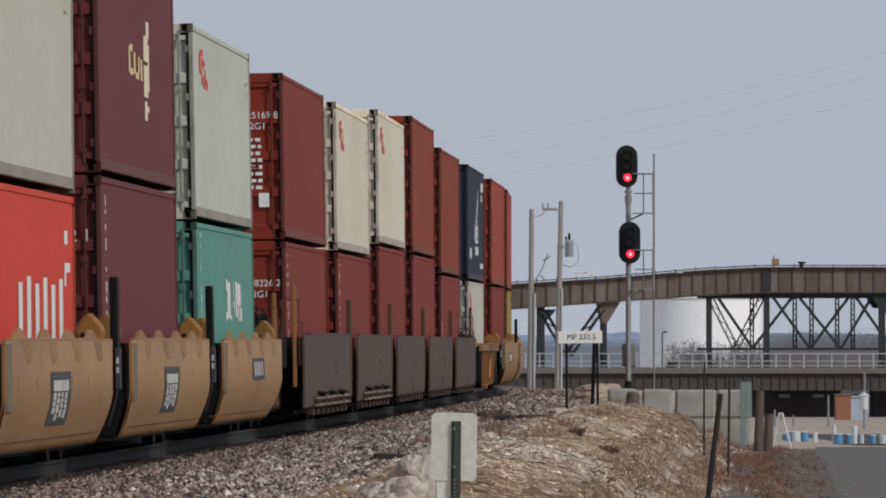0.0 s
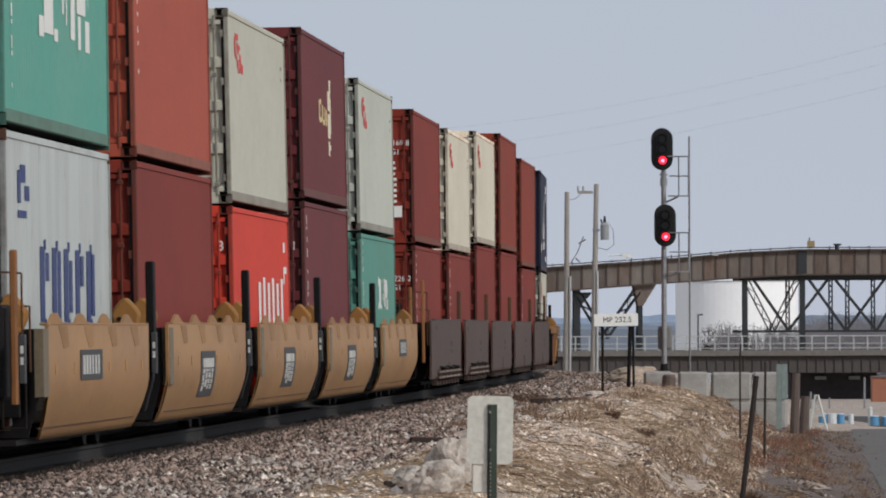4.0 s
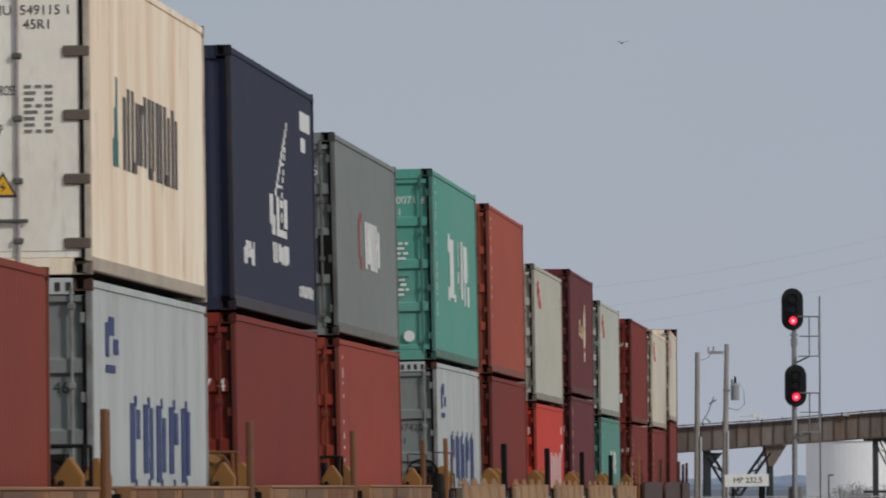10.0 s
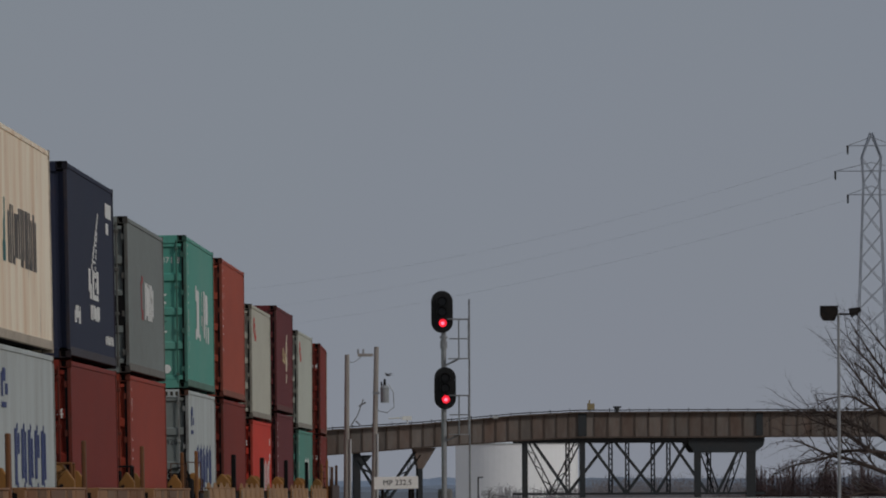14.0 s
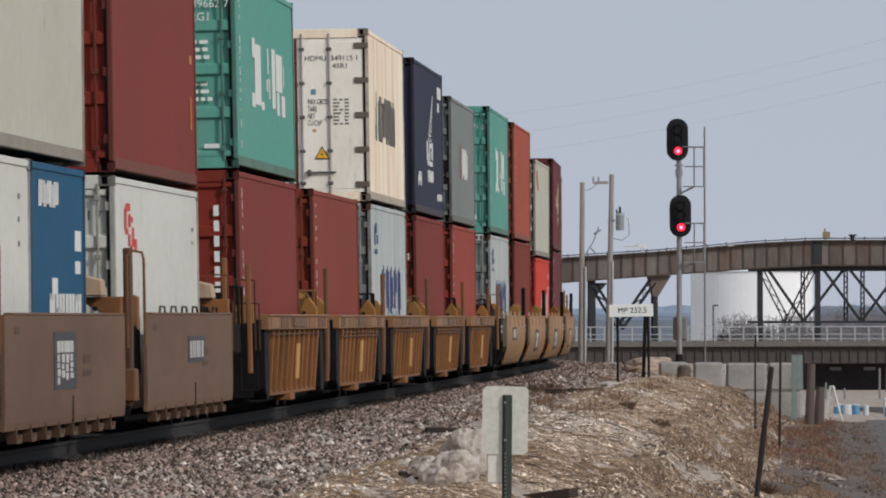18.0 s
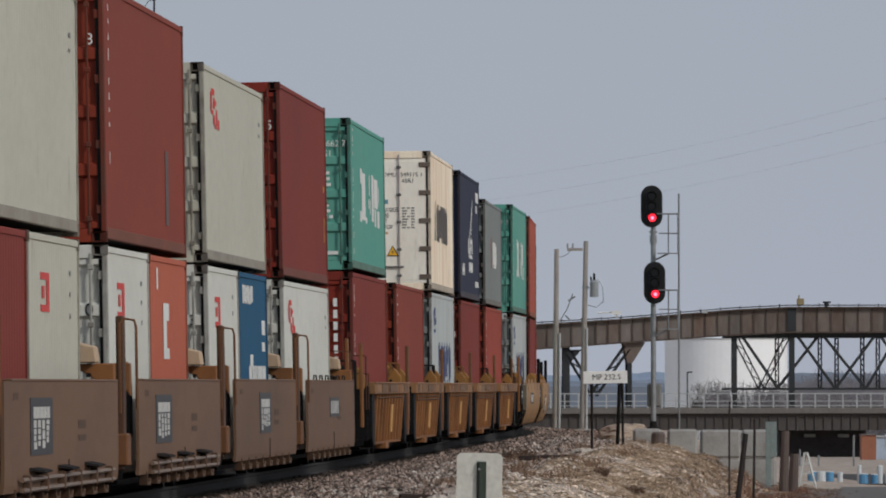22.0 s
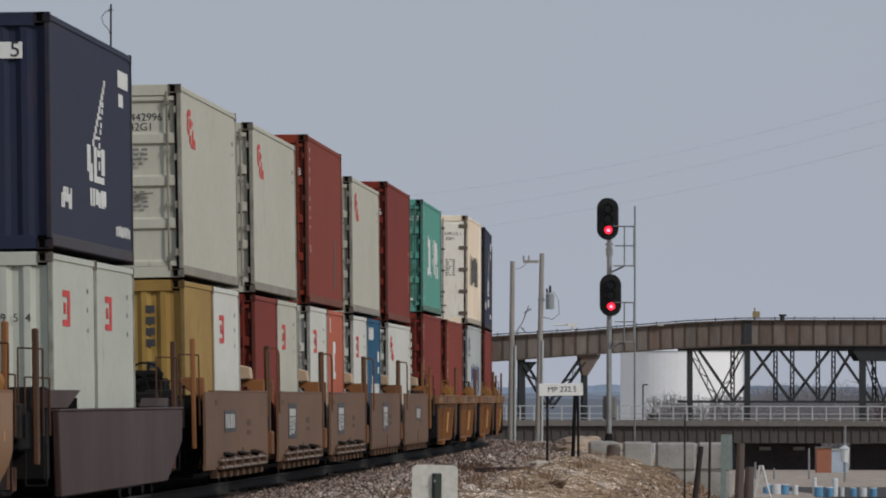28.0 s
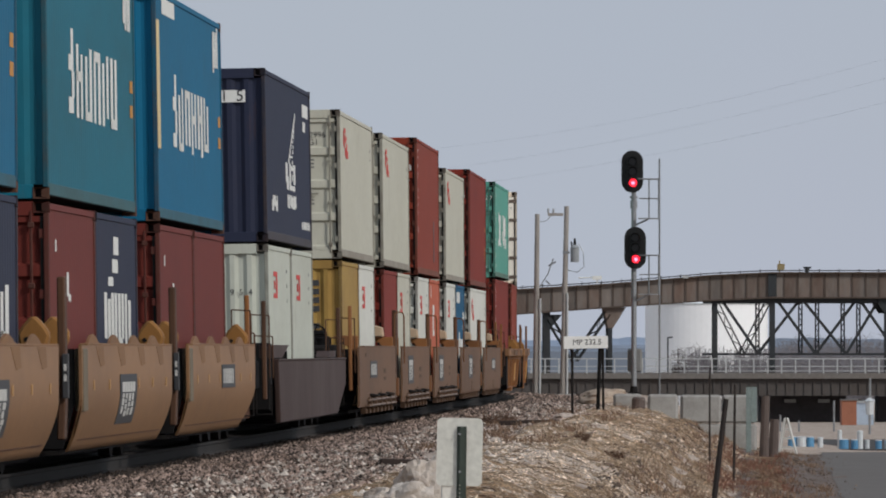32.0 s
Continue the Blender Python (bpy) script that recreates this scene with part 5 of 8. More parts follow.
    mark(c, [(9.0, 0.35, 9.5, 1.25)], plain("grey_patch", (92, 74, 70)), "repair_patch", "grey painted-over strip")
    mark(c, [(0.2 + 0.16 * k, HIGH - 0.13, 0.28 + 0.16 * k, HIGH - 0.03) for k in range(13)], plain("ochre_mark", (200, 140, 60)), "warning_stripes", "yellow and black stripes", side=False)
    number(c, "8", 0.18, 1.1, 2.25, WHITE)
    stack(s3 + 2 * P, [(short_box(OFFWHITE, "chalky white short container with a red badge", "flag", num="0"), LOW), (short_box(ORANGE, "faded orange short container with a white mark", "white"), LOW)], (c, HIGH), 0.163)
    stack(s3 + 3 * P, [(short_box(OFFWHITE, "chalky white short container with a red badge", "flag", num="31 3"), LOW), (short_box(MIDBLUE, "medium blue short container with white marks", "blue", 7), LOW)], (hook_box(LOW), LOW), 0.163)
    c = rust_box("shipping_container", HIGH, MAROON, "maroon container with a striped header beam")
    number(c, "66 5", 0.2, 1.1, 2.25, WHITE)
    mark(c, [(0.2 + 0.16 * k, HIGH - 0.13, 0.28 + 0.16 * k, HIGH - 0.03) for k in range(13)], plain("ochre_mark", (200, 140, 60)), "warning_stripes", "yellow and black stripes", side=False)
    mark(c, [(11.3, 1.5, 11.6, 1.6), (11.35, 0.7, 11.5, 1.1)], plain("ochre_mark", (200, 140, 60)))
    stack(s3 + 4 * P, [(hook_box(LOW, OFFWHITE, "chalky white container with a small red badge", num=("21 7", "42G1")), LOW)], (c, HIGH), 0.163)
    # single tub car
    s4 = -139.01
    c = tub_car(s4, "dark umber single well car with slanted ends")
    end_gear(c, -4.4, -1, RUSTY_POST, False), end_gear(c, C40 + 3.6, 1, RUSTY_POST, False)
    stack(s4, [(short_box(PALE, "chalky grey-white short container with a corrugated end and a red badge", "flag", near="front", num="2  9  5  4"), LOW), (short_box(PALE, "chalky white short container with a red badge", "flag"), LOW)],
          (blue_star(LOW, "dark navy container with a white emblem and a numbered end wall", plate=True), LOW), 0.184)
    # last tan car
    s5 = -161.05
    for k in range(3):
        c = tan_unit(s5 - k * P, lab_t, DULLTAN, post=RUSTY_POST, end=(False, k == 0), seed=80 + k, big=k > 0)
        if k == 0:
            end_gear(c, C40 + 1.2, 1, GUIDE, False)
    stack(s5, [(short_box(OXIDE, "plain maroon short container in a well", "white", 3), LOW), (short_box(OXIDE, "plain maroon short container in a well"), LOW)], (blue_script(HIGH, BLUE, "deep blue container with large white shapes and a cream post", 71), HIGH), 0.165)
    stack(s5 - P, [(short_box(OXIDE, "plain maroon short container in a well", "white", 5), LOW), (short_box(NAVY, "dark navy short container with white marks", "bird", 5), LOW)], (blue_script(HIGH, TEALBLUE, "worn teal-blue container with large white shapes", 73), HIGH), 0.165)
    stack(s5 - 2 * P, [(short_box(OXIDE, "plain maroon short container in a well"), LOW), (short_box(NAVY, "dark navy short container with white marks", "bird", 6), LOW)], (blue_script(HIGH, BLUE, "deep blue container with large white shapes and a cream post", 75), HIGH), 0.165)
    for base in (s0, s1, s2, s3):
        for k in range(4):
            bogie(base + k * P + C40 + 2.0)
        bogie(base - 1.6), bogie(base + 4 * P + C40 + 1.5)
    bogie(s4 - 4.4), bogie(s4 + C40 + 3.6)
    bogie(s5 + C40 + 1.5), bogie(s5 - 2.0), bogie(s5 - P - 2.0)


train()

# ---- ground ----
def smooth(a, b, x):
    t = min(max((x - a) / (b - a), 0.0), 1.0)
    return t * t * (3 - 2 * t)


def bank(d):
    """The height of the ground d metres to the right of the track's middle."""
    pts = [(-14, -1.4), (-6, -0.6), (-3.4, -0.5), (-1.9, -0.42), (1.7, -0.42), (2.6, -0.38), (3.6, -0.345), (4.6, -0.26), (5.4, -0.34), (6.4, -0.6), (7.2, -1.05), (8.2, -1.42), (9.6, -1.6), (12.0, -1.65)]
    if d <= pts[0][0]:
        return pts[0][1]
    for (a, p), (b, q) in zip(pts, pts[1:]):
        if d <= b:
            return p + (q - p) * smooth(a, b, d)
    return pts[-1][1]


def ground_z(x, y, rough=True):
    d = x - track_x(min(max(y, -160), 420))
    z = bank(d)
    low = -1.65 - 2.2 * min(max((y - 240) / 350, 0), 1)    # the low ground falls away towards the river
    far = max(smooth(285, 345, y), smooth(9.0, 12.0, d) * (y > 150))
    if d > 2.6:
        z = z * (1 - far) + low * far
    elif y > 420:
        z = z * (1 - smooth(420, 480, y)) + low * smooth(420, 480, y)
    if rough and 2.0 < d < 12 and 30 < y < 330:
        w = smooth(2.0, 3.5, d) * (1 - smooth(8.5, 10, d))
        z += w * (0.10 * noise.noise((x * 0.35, y * 0.05, 3.0)) + 0.09 * noise.noise((x * 1.0, y * 0.14, 1.0)) + 0.07 * noise.noise((x * 2.4, y * 0.25, 7.0)))
    return z


GRAVEL = plain("grey_brown_ballast", (72, 63, 57), rough=0.95, scale=0.9, stretch=(1.2, 0.25, 1.2), second=(48, 42, 38), amount=0.85, fine=14, vary=0.5, bump=0.6, bump_d=0.04)
DIRT = plain("dry_tan_earth_and_grit", (180, 164, 150), rough=0.95, scale=1.1, stretch=(1.2, 0.22, 1.2), second=(134, 114, 101), amount=0.9, fine=12, vary=0.4, bump=0.6, bump_d=0.04)


def bed_z(d, y):
    """The top of the ballast bed d metres from the track's middle."""
    z = float(np.interp(d, [-3.2, -1.9, 1.2, 1.75, 2.5, 3.2], [-0.48, -0.27, -0.27, -0.255, -0.3, -0.36]))
    return z + (0.04 * noise.noise((d * 2, y * 0.4, 4.0)) if abs(d) > 1.8 else 0)


def ground():
    xs = [-2500, -900, -300, -120, -50, -25] + [-16 + 0.4 * i for i in range(96)] + [24, 30, 45, 80, 160, 400, 1000, 2500]
    ys = [-400, -150, -60, 0] + [20 + 1.0 * i for i in range(330)] + [360, 380, 400, 420, 440, 460, 480, 520, 600, 800, 1200, 2000, 4200]
    me = bpy.data.meshes.new("ground")
    nx = len(xs)
    v = [(x, y, ground_z(x, y)) for y in ys for x in xs]
    f = [(j * nx + i, j * nx + i + 1, (j + 1) * nx + i + 1, (j + 1) * nx + i) for j in range(len(ys) - 1) for i in range(nx - 1)]
    me.from_pydata(v, [], f)
    for p in me.polygons:
        p.use_smooth = True
    ob = new("ground", me)
    me.materials.append(DIRT)
    tagged(ob, "dry tan earth and grit bank falling away to low ground", "ground", kind="structure")
    # the ballast bed under the rails
    b = bpy.data.meshes.new("ballast_bed")
    v, f = [], []
    rows = list(range(-60, 400, 2))
    prof = [-3.2, -2.5, -1.9, 1.12, 1.75, 2.1, 2.5, 2.9, 3.2]
    for y in rows:
        for d in prof:
            v.append((track_x(y) + d, y, bed_z(d, y)))
    n = len(prof)
    for j in range(len(rows) - 1):
        for i in range(n - 1):
            f.append((j * n + i, j * n + i + 1, (j + 1) * n + i + 1, (j + 1) * n + i))
    b.from_pydata(v, [], f)
    b.materials.append(GRAVEL)
    # middle strip: oil stain, plus the shade under the cars put in its colour
    b.materials.append(plain("oily_shade_ballast", (36, 33, 31), rough=0.95, scale=3, second=(50, 44, 40), fine=14, vary=0.4, bump=0.6, bump_d=0.04))
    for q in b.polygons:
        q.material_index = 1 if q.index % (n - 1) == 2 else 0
    tagged(new("ballast_bed", b), "grey-brown crushed-stone ballast bed", "ballast", kind="structure")


ground()


RAIL_TOP = 0.09     # how far the rail heads lie under the level that the cars are measured from


def rails():
    """Two steel rails on timber ties."""
    track = empty("railway_track", (0, 0, 0), "worn steel rails on dark timber ties", "track", kind="structure")
    for side in (-1, 1):
        b = Build()
        pro = [(-0.07, -0.18), (0.07, -0.18), (0.07, -0.165), (0.012, -0.14), (0.012, -0.04), (0.037, -0.03), (0.037, 0.0), (-0.037, 0.0), (-0.037, -0.03), (-0.012, -0.04), (-0.012, -0.14), (-0.07, -0.165)]
        n = len(pro)
        ys = list(range(-60, 401, 5))
        v = [(track_x(y) + side * 0.755 + x, y, z - RAIL_TOP) for y in ys for x, z in pro]
        f = [(j * n + i, j * n + (i + 1) % n, (j + 1) * n + (i + 1) % n, (j + 1) * n + i) for j in range(len(ys) - 1) for i in range(n)]
        part("rail", b.add(v, f), plain("worn_rail_steel", (46, 42, 40), rough=0.8, metal=0.0, second=(34, 31, 30), amount=0.6, stretch=(1, 0.2, 1)), track, "rust-sided steel rail")
    tie = shared("tie", lambda: Build().box(-1.3, 1.3, -0.11, 0.11, -0.34, -0.172), 0.015)
    y = 60.0
    while y < 225:
        part("tie", tie, plain("creosoted_tie", (46, 40, 37), rough=0.9, stretch=(0.3, 3, 3)), track, at=(track_x(y), y, -RAIL_TOP))
        y += 0.56


def stones(name, n, seed, y_range, d_range, size, colour, label, category, lift=0.0, power=1.0):
    """Loose stones, each a small faceted lump of its own shape."""
    r = random.Random(seed)
    v, f = [], []
    base = [(1, 0, 0), (-1, 0, 0), (0, 1, 0), (0, -1, 0), (0, 0, 1), (0, 0, -1)]
    tri = [(0, 2, 4), (2, 1, 4), (1, 3, 4), (3, 0, 4), (2, 0, 5), (1, 2, 5), (3, 1, 5), (0, 3, 5)]
    for _ in range(n):
        y = y_range[0] + (y_range[1] - y_range[0]) * r.random() ** power
        d = r.uniform(*d_range)
        x = track_x(y) + d
        z = ground_z(x, y) + lift
        if d < 3.2:
            z = max(z, bed_z(d, y))
        s = r.uniform(*size) * (1.6 if r.random() < 0.06 else 1)
        a = r.uniform(0, 6.28)
        ca, sa = math.cos(a), math.sin(a)
        k = len(v)
        sx, sy, sz = s * r.uniform(0.6, 1.3), s * r.uniform(0.6, 1.3), s * r.uniform(0.5, 0.95)
        for px, py, pz in base:
            qx, qy, qz = px * sx + r.uniform(-0.3, 0.3) * s, py * sy + r.uniform(-0.3, 0.3) * s, pz * sz + r.uniform(-0.25, 0.25) * s
            v.append((x + qx * ca - qy * sa, y + qx * sa + qy * ca, z + qz + sz * 0.25))
        f += [(k + i, k + j, k + l) for i, j, l in tri]
    me = bpy.data.meshes.new(name)
    me.from_pydata(v, [], f)
    me.materials.append(colour)
    tagged(new(name, me), label, category, kind="stuff")


def loose_ground():
    grey = plain("ballast_stone", (134, 117, 108), rough=0.95, island=True, hue=0.85, scale=0.9, second=(84, 67, 54), amount=0.75, fine=40, bump=0.2)
    tan = plain("tan_grit", (226, 208, 190), rough=0.95, island=True, hue=0.45, scale=1.2, second=(150, 128, 112), amount=0.6, fine=40, bump=0.2)
    pale = plain("pale_limestone", (200, 190, 180), rough=0.95, island=True, hue=0.35, scale=6, second=(150, 136, 124), amount=0.6, fine=40, bump=0.2)
    dark = plain("dark_grit", (106, 91, 80), rough=0.95, island=True, hue=0.5, scale=4, second=(60, 48, 42), amount=0.6, fine=40, bump=0.2)
    # oil on the stones; the dark colour also carries the train's shade
    oily_shade = plain("oily_shade_stone", (60, 52, 48), rough=0.95, island=True, hue=0.5, scale=3, second=(44, 37, 34), amount=0.6, fine=40, bump=0.2)
    stones("oily_ballast_stones", 9000, 12, (60, 200), (0.84, 1.3), (0.014, 0.034), oily_shade, "oily ballast stones darkened for train shade", "ballast", power=1.4)
    stones("ballast_stones", 92000, 1, (66, 175), (1.16, 4.4), (0.014, 0.034), grey, "loose grey-brown ballast stones beside the track", "ballast", power=1.5)
    stones("ballast_stones_far", 20000, 2, (170, 290), (1.16, 4.2), (0.02, 0.045), grey, "loose grey-brown ballast stones beside the track", "ballast")
    stones("grit", 78000, 3, (62, 215), (4.1, 8.4), (0.01, 0.027), tan, "tan chips and grit on the bank", "gravel", power=1.5)
    stones("dark_grit", 20000, 8, (85, 225), (6.2, 10.6), (0.014, 0.045), dark, "dark brown clods on the slope", "gravel", power=1.2)
    stones("pale_stones", 13000, 4, (62, 250), (2.2, 5.3), (0.014, 0.045), pale, "scattered pale limestone chips", "gravel", power=1.3)


def grass(name, n, seed, y_range, d_range, height, colour, label, power=1.2, clump=0.55):
    """Dry blades, each a thin bent sliver, in clumps."""
    r = random.Random(seed)
    v, f = [], []
    made = 0
    while made < n:
        y = y_range[0] + (y_range[1] - y_range[0]) * r.random() ** power
        d = r.uniform(*d_range)
        x = track_x(y) + d
        if noise.noise((x * 0.7, y * 0.1, seed)) < clump - 0.5 + r.uniform(-0.2, 0.2):
            made += 0.2
            continue
        for _ in range(9):
            bx, by = x + r.gauss(0, 0.09), y + r.gauss(0, 0.3)
            z = ground_z(bx, by)
            h = r.uniform(*height)
            lx, ly = r.gauss(0, 0.55) * h, r.gauss(0, 0.4) * h
            w = r.uniform(0.004, 0.009)
            k = len(v)
            v += [(bx - w, by, z - 0.01), (bx + w, by, z - 0.01), (bx + lx * 0.4 + w * 0.7, by + ly * 0.4, z + h * 0.6), (bx + lx * 0.4 - w * 0.7, by + ly * 0.4, z + h * 0.6), (bx + lx, by + ly, z + h * 0.9)]
            f += [(k, k + 1, k + 2, k + 3), (k + 3, k + 2, k + 4)]
        made += 1
    me = bpy.data.meshes.new(name)
    me.from_pydata(v, [], f)
    me.materials.append(colour)
    tagged(new(name, me), label, "grass", kind="stuff")


def matted_straw(name, n, seed, y_range, d_range, length, colour, label, power=1.2):
    """Flattened dry stalks that lie down the slope, each a thin sliver that follows the ground."""
    r = random.Random(seed)
    v, f = [], []
    for _ in range(n):
        y = y_range[0] + (y_range[1] - y_range[0]) * r.random() ** power
        d = r.uniform(*d_range)
        x = track_x(y) + d
        if noise.noise((x * 0.5, y * 0.07, seed)) < r.uniform(-0.5, 0.25):
            continue
        a = r.gauss(-0.25, 0.45)
        h = r.uniform(*length)
        w = r.uniform(0.004, 0.01)
        k = len(v)
        for j in range(3):
            px, py = x + h * math.cos(a) * j / 2, y + 2.0 * h * math.sin(a) * j / 2
            pz = ground_z(px, py) + 0.012 + 0.025 * (j == 1)
            q = w * (1.0, 0.9, 0.3)[j]
            v += [(px, py, pz - q * 0.4), (px, py - 0.02, pz + q)]
        f += [(k, k + 2, k + 3, k + 1), (k + 2, k + 4, k + 5, k + 3)]
    me = bpy.data.meshes.new(name)
    me.from_pydata(v, [], f)
    me.materials.append(colour)
    tagged(new(name, me), label, "grass", kind="stuff")


def dry_growth():
    straw = plain("dry_straw", (184, 163, 141), rough=0.9, island=True, hue=0.4, bump=0)
    brown = plain("dead_weed_brown", (128, 104, 86), rough=0.9, island=True, hue=0.4, bump=0)
    red = plain("rust_red_weeds", (120, 84, 69), rough=0.9, island=True, hue=0.35, bump=0)
    matted_straw("matted_straw", 26000, 21, (64, 230), (4.3, 8.8), (0.08, 0.3), plain("bleached_straw", (222, 205, 182), rough=0.9, island=True, hue=0.35, bump=0), "bleached flattened straw on the bank")
    matted_straw("dark_stalks", 1300, 22, (64, 230), (4.0, 9.4), (0.1, 0.45), plain("dark_stalks_brown", (112, 94, 82), rough=0.9, island=True, hue=0.4, bump=0), "dark flattened dead stalks on the bank")
    grass("dry_grass", 1100, 5, (80, 230), (4.6, 8.6), (0.03, 0.09), straw, "short dry straw-coloured grass on the bank", clump=0.6)
    grass("dead_weeds", 380, 6, (118, 240), (3.0, 5.2), (0.06, 0.2), brown, "brown dead weeds at the foot of the ballast", clump=0.7)
    grass("slope_weeds", 700, 7, (95, 230), (6.6, 9.8), (0.05, 0.18), brown, "brown dead weeds on the slope", clump=0.6)
    grass("red_weeds", 190, 9, (150, 216), (7.5, 9.1), (0.08, 0.22), red, "rust-red dead weeds by the block wall", clump=0.35)


def dead_bushes():
    """Round tangles of dead brown stems."""
    m = plain("dead_bush_stems", (104, 80, 64), rough=0.9, island=True, hue=0.3, bump=0)
    for x, y, D, w, h, seed in ((850, 742, 178, 0.5, 0.36, 1), (880, 736, 184, 0.45, 0.34, 2), (822, 745, 172, 0.3, 0.22, 3), (1016, 790, 140, 0.16, 0.17, 4), (1075, 805, 138, 0.26, 0.14, 5), (1262, 874, 122, 0.14, 0.2, 6)):
        X = (x - 784) * D / 15269.35
        r = random.Random(seed)
        b = Build()
        for _ in range(170):
            p = Vector((r.gauss(0, w * 0.3), r.gauss(0, w * 0.4), 0))
            d = Vector((r.gauss(0, 0.8), r.gauss(0, 0.8), r.uniform(0.3, 1))).normalized() * h * r.uniform(0.5, 1.1)
            q = p + d
            b.rod(p, q, 0.006, 0.004, 3)
            b.rod(q, q + Vector((r.gauss(0, 0.4), r.gauss(0, 0.4), r.gauss(0, 0.3))) * h * 0.5, 0.004, 0.002, 3)
        c = empty("dead_bush", (X, D, ground_z(X, D)), "round tangle of dead brown stems on the bank", "bush", "dead bushes on the bank")
        part("stem_tangle", b, m, c)["kind"] = "stuff"


def boards():
    """Scraps of old tie timber in the gravel."""
    m = plain("old_tie_timber", (58, 48, 44), rough=0.9, stretch=(0.5, 4, 4))
    for x, y, D, w, a in ((676, 868, 80, 0.32, 4), (876, 905, 84, 0.3, -22), (925, 738, 165, 0.55, -4), (905, 726, 180, 0.5, 2), (700, 760, 120, 0.3, 6)):
        X = (x - 784) * D / 15269.35
        c = part("timber_scrap", Build().box(-w, w, -0.12, 0.12, 0, 0.09).data("timber_scrap", 0.012), m, None, at=pose(X, D, ground_z(X, D) + 0.02, 0, a * 0.35, a))
        tagged(c, "dark scrap of old tie timber in gravel", "timber", "timber scraps in the gravel")


def road():
    """The low service road at the foot of the bank."""
    b = Build()
    rows = list(range(100, 236, 3))
    v, f = [], []
    for y in rows:
        c = track_x(y) + 10.0
        for x in (c, c + 0.4, c + 9):
            v.append((x + 0.12 * noise.noise((x, y * 0.2, 2.0)), y, -1.58))
    for j in range(len(rows) - 1):
        for i in range(2):
            f.append((j * 3 + i, j * 3 + i + 1, (j + 1) * 3 + i + 1, (j + 1) * 3 + i))
    b.add(v, f)
    ob = part("road", b, plain("worn_asphalt", (103, 98, 94), rough=0.9, second=(90, 84, 79), amount=0.6, scale=0.5, fine=20), None)
    tagged(ob, "worn grey asphalt service road", "road", kind="structure")
    # packed dark earth between the foot of the bank and the asphalt
    v, f = [], []
    rows = list(range(96, 234, 3))
    prof = [7.9, 8.4, 9.0, 9.6, 10.25]
    for y in rows:
        for i, d in enumerate(prof):
            x = track_x(y) + d + 0.22 * noise.noise((d, y * 0.16, 8.0)) * (i in (0, 4))
            v.append((x, y, max(ground_z(x, y), -1.6) + 0.012 + 0.03 * noise.noise((x * 2, y * 0.4, 5.0))))
    for j in range(len(rows) - 1):
        for i in range(4):
            f.append((j * 5 + i, j * 5 + i + 1, (j + 1) * 5 + i + 1, (j + 1) * 5 + i))
    ob = part("verge", Build().add(v, f), plain("packed_brown_earth", (108, 95, 87), rough=0.95, scale=1.0, stretch=(1.2, 0.25, 1), second=(72, 58, 51), amount=0.8, fine=10, vary=0.35, bump=0.5, bump_d=0.03), None)
    tagged(ob, "packed dark brown earth verge beside the road", "verge", kind="structure")


rails()
loose_ground()
dry_growth()
dead_bushes()
boards()
road()

# ---- lineside things ----
F = 15269.35
HOR = 609.64


def out(x, y, dist):
    """A place on the line of sight through (x, y) of the opening view, dist metres out."""
    return ((x - 784) * dist / F, dist, EYE + (HOR - y) * dist / F)


def ring(b, r, n, w, z=0.0):
    for i in range(n):
        a, e = 2 * math.pi * i / n, 2 * math.pi * (i + 1) / n
        b.rod((r * math.cos(a), 0, z + r * math.sin(a)), (r * math.cos(e), 0, z + r * math.sin(e)), w, n=5)
    return b


def oval_plate(w, h, depth):
    """An upright plate with half-round ends, facing -y."""
    pts = []
    r = w / 2
    for i in range(13):
        a = math.pi * i / 12
        pts.append((r * math.cos(a), h / 2 - r + r * math.sin(a)))
    for i in range(13):
        a = math.pi + math.pi * i / 12
        pts.append((r * math.cos(a), -h / 2 + r + r * math.sin(a)))
    return Build().prism(pts, "y", 0, depth)


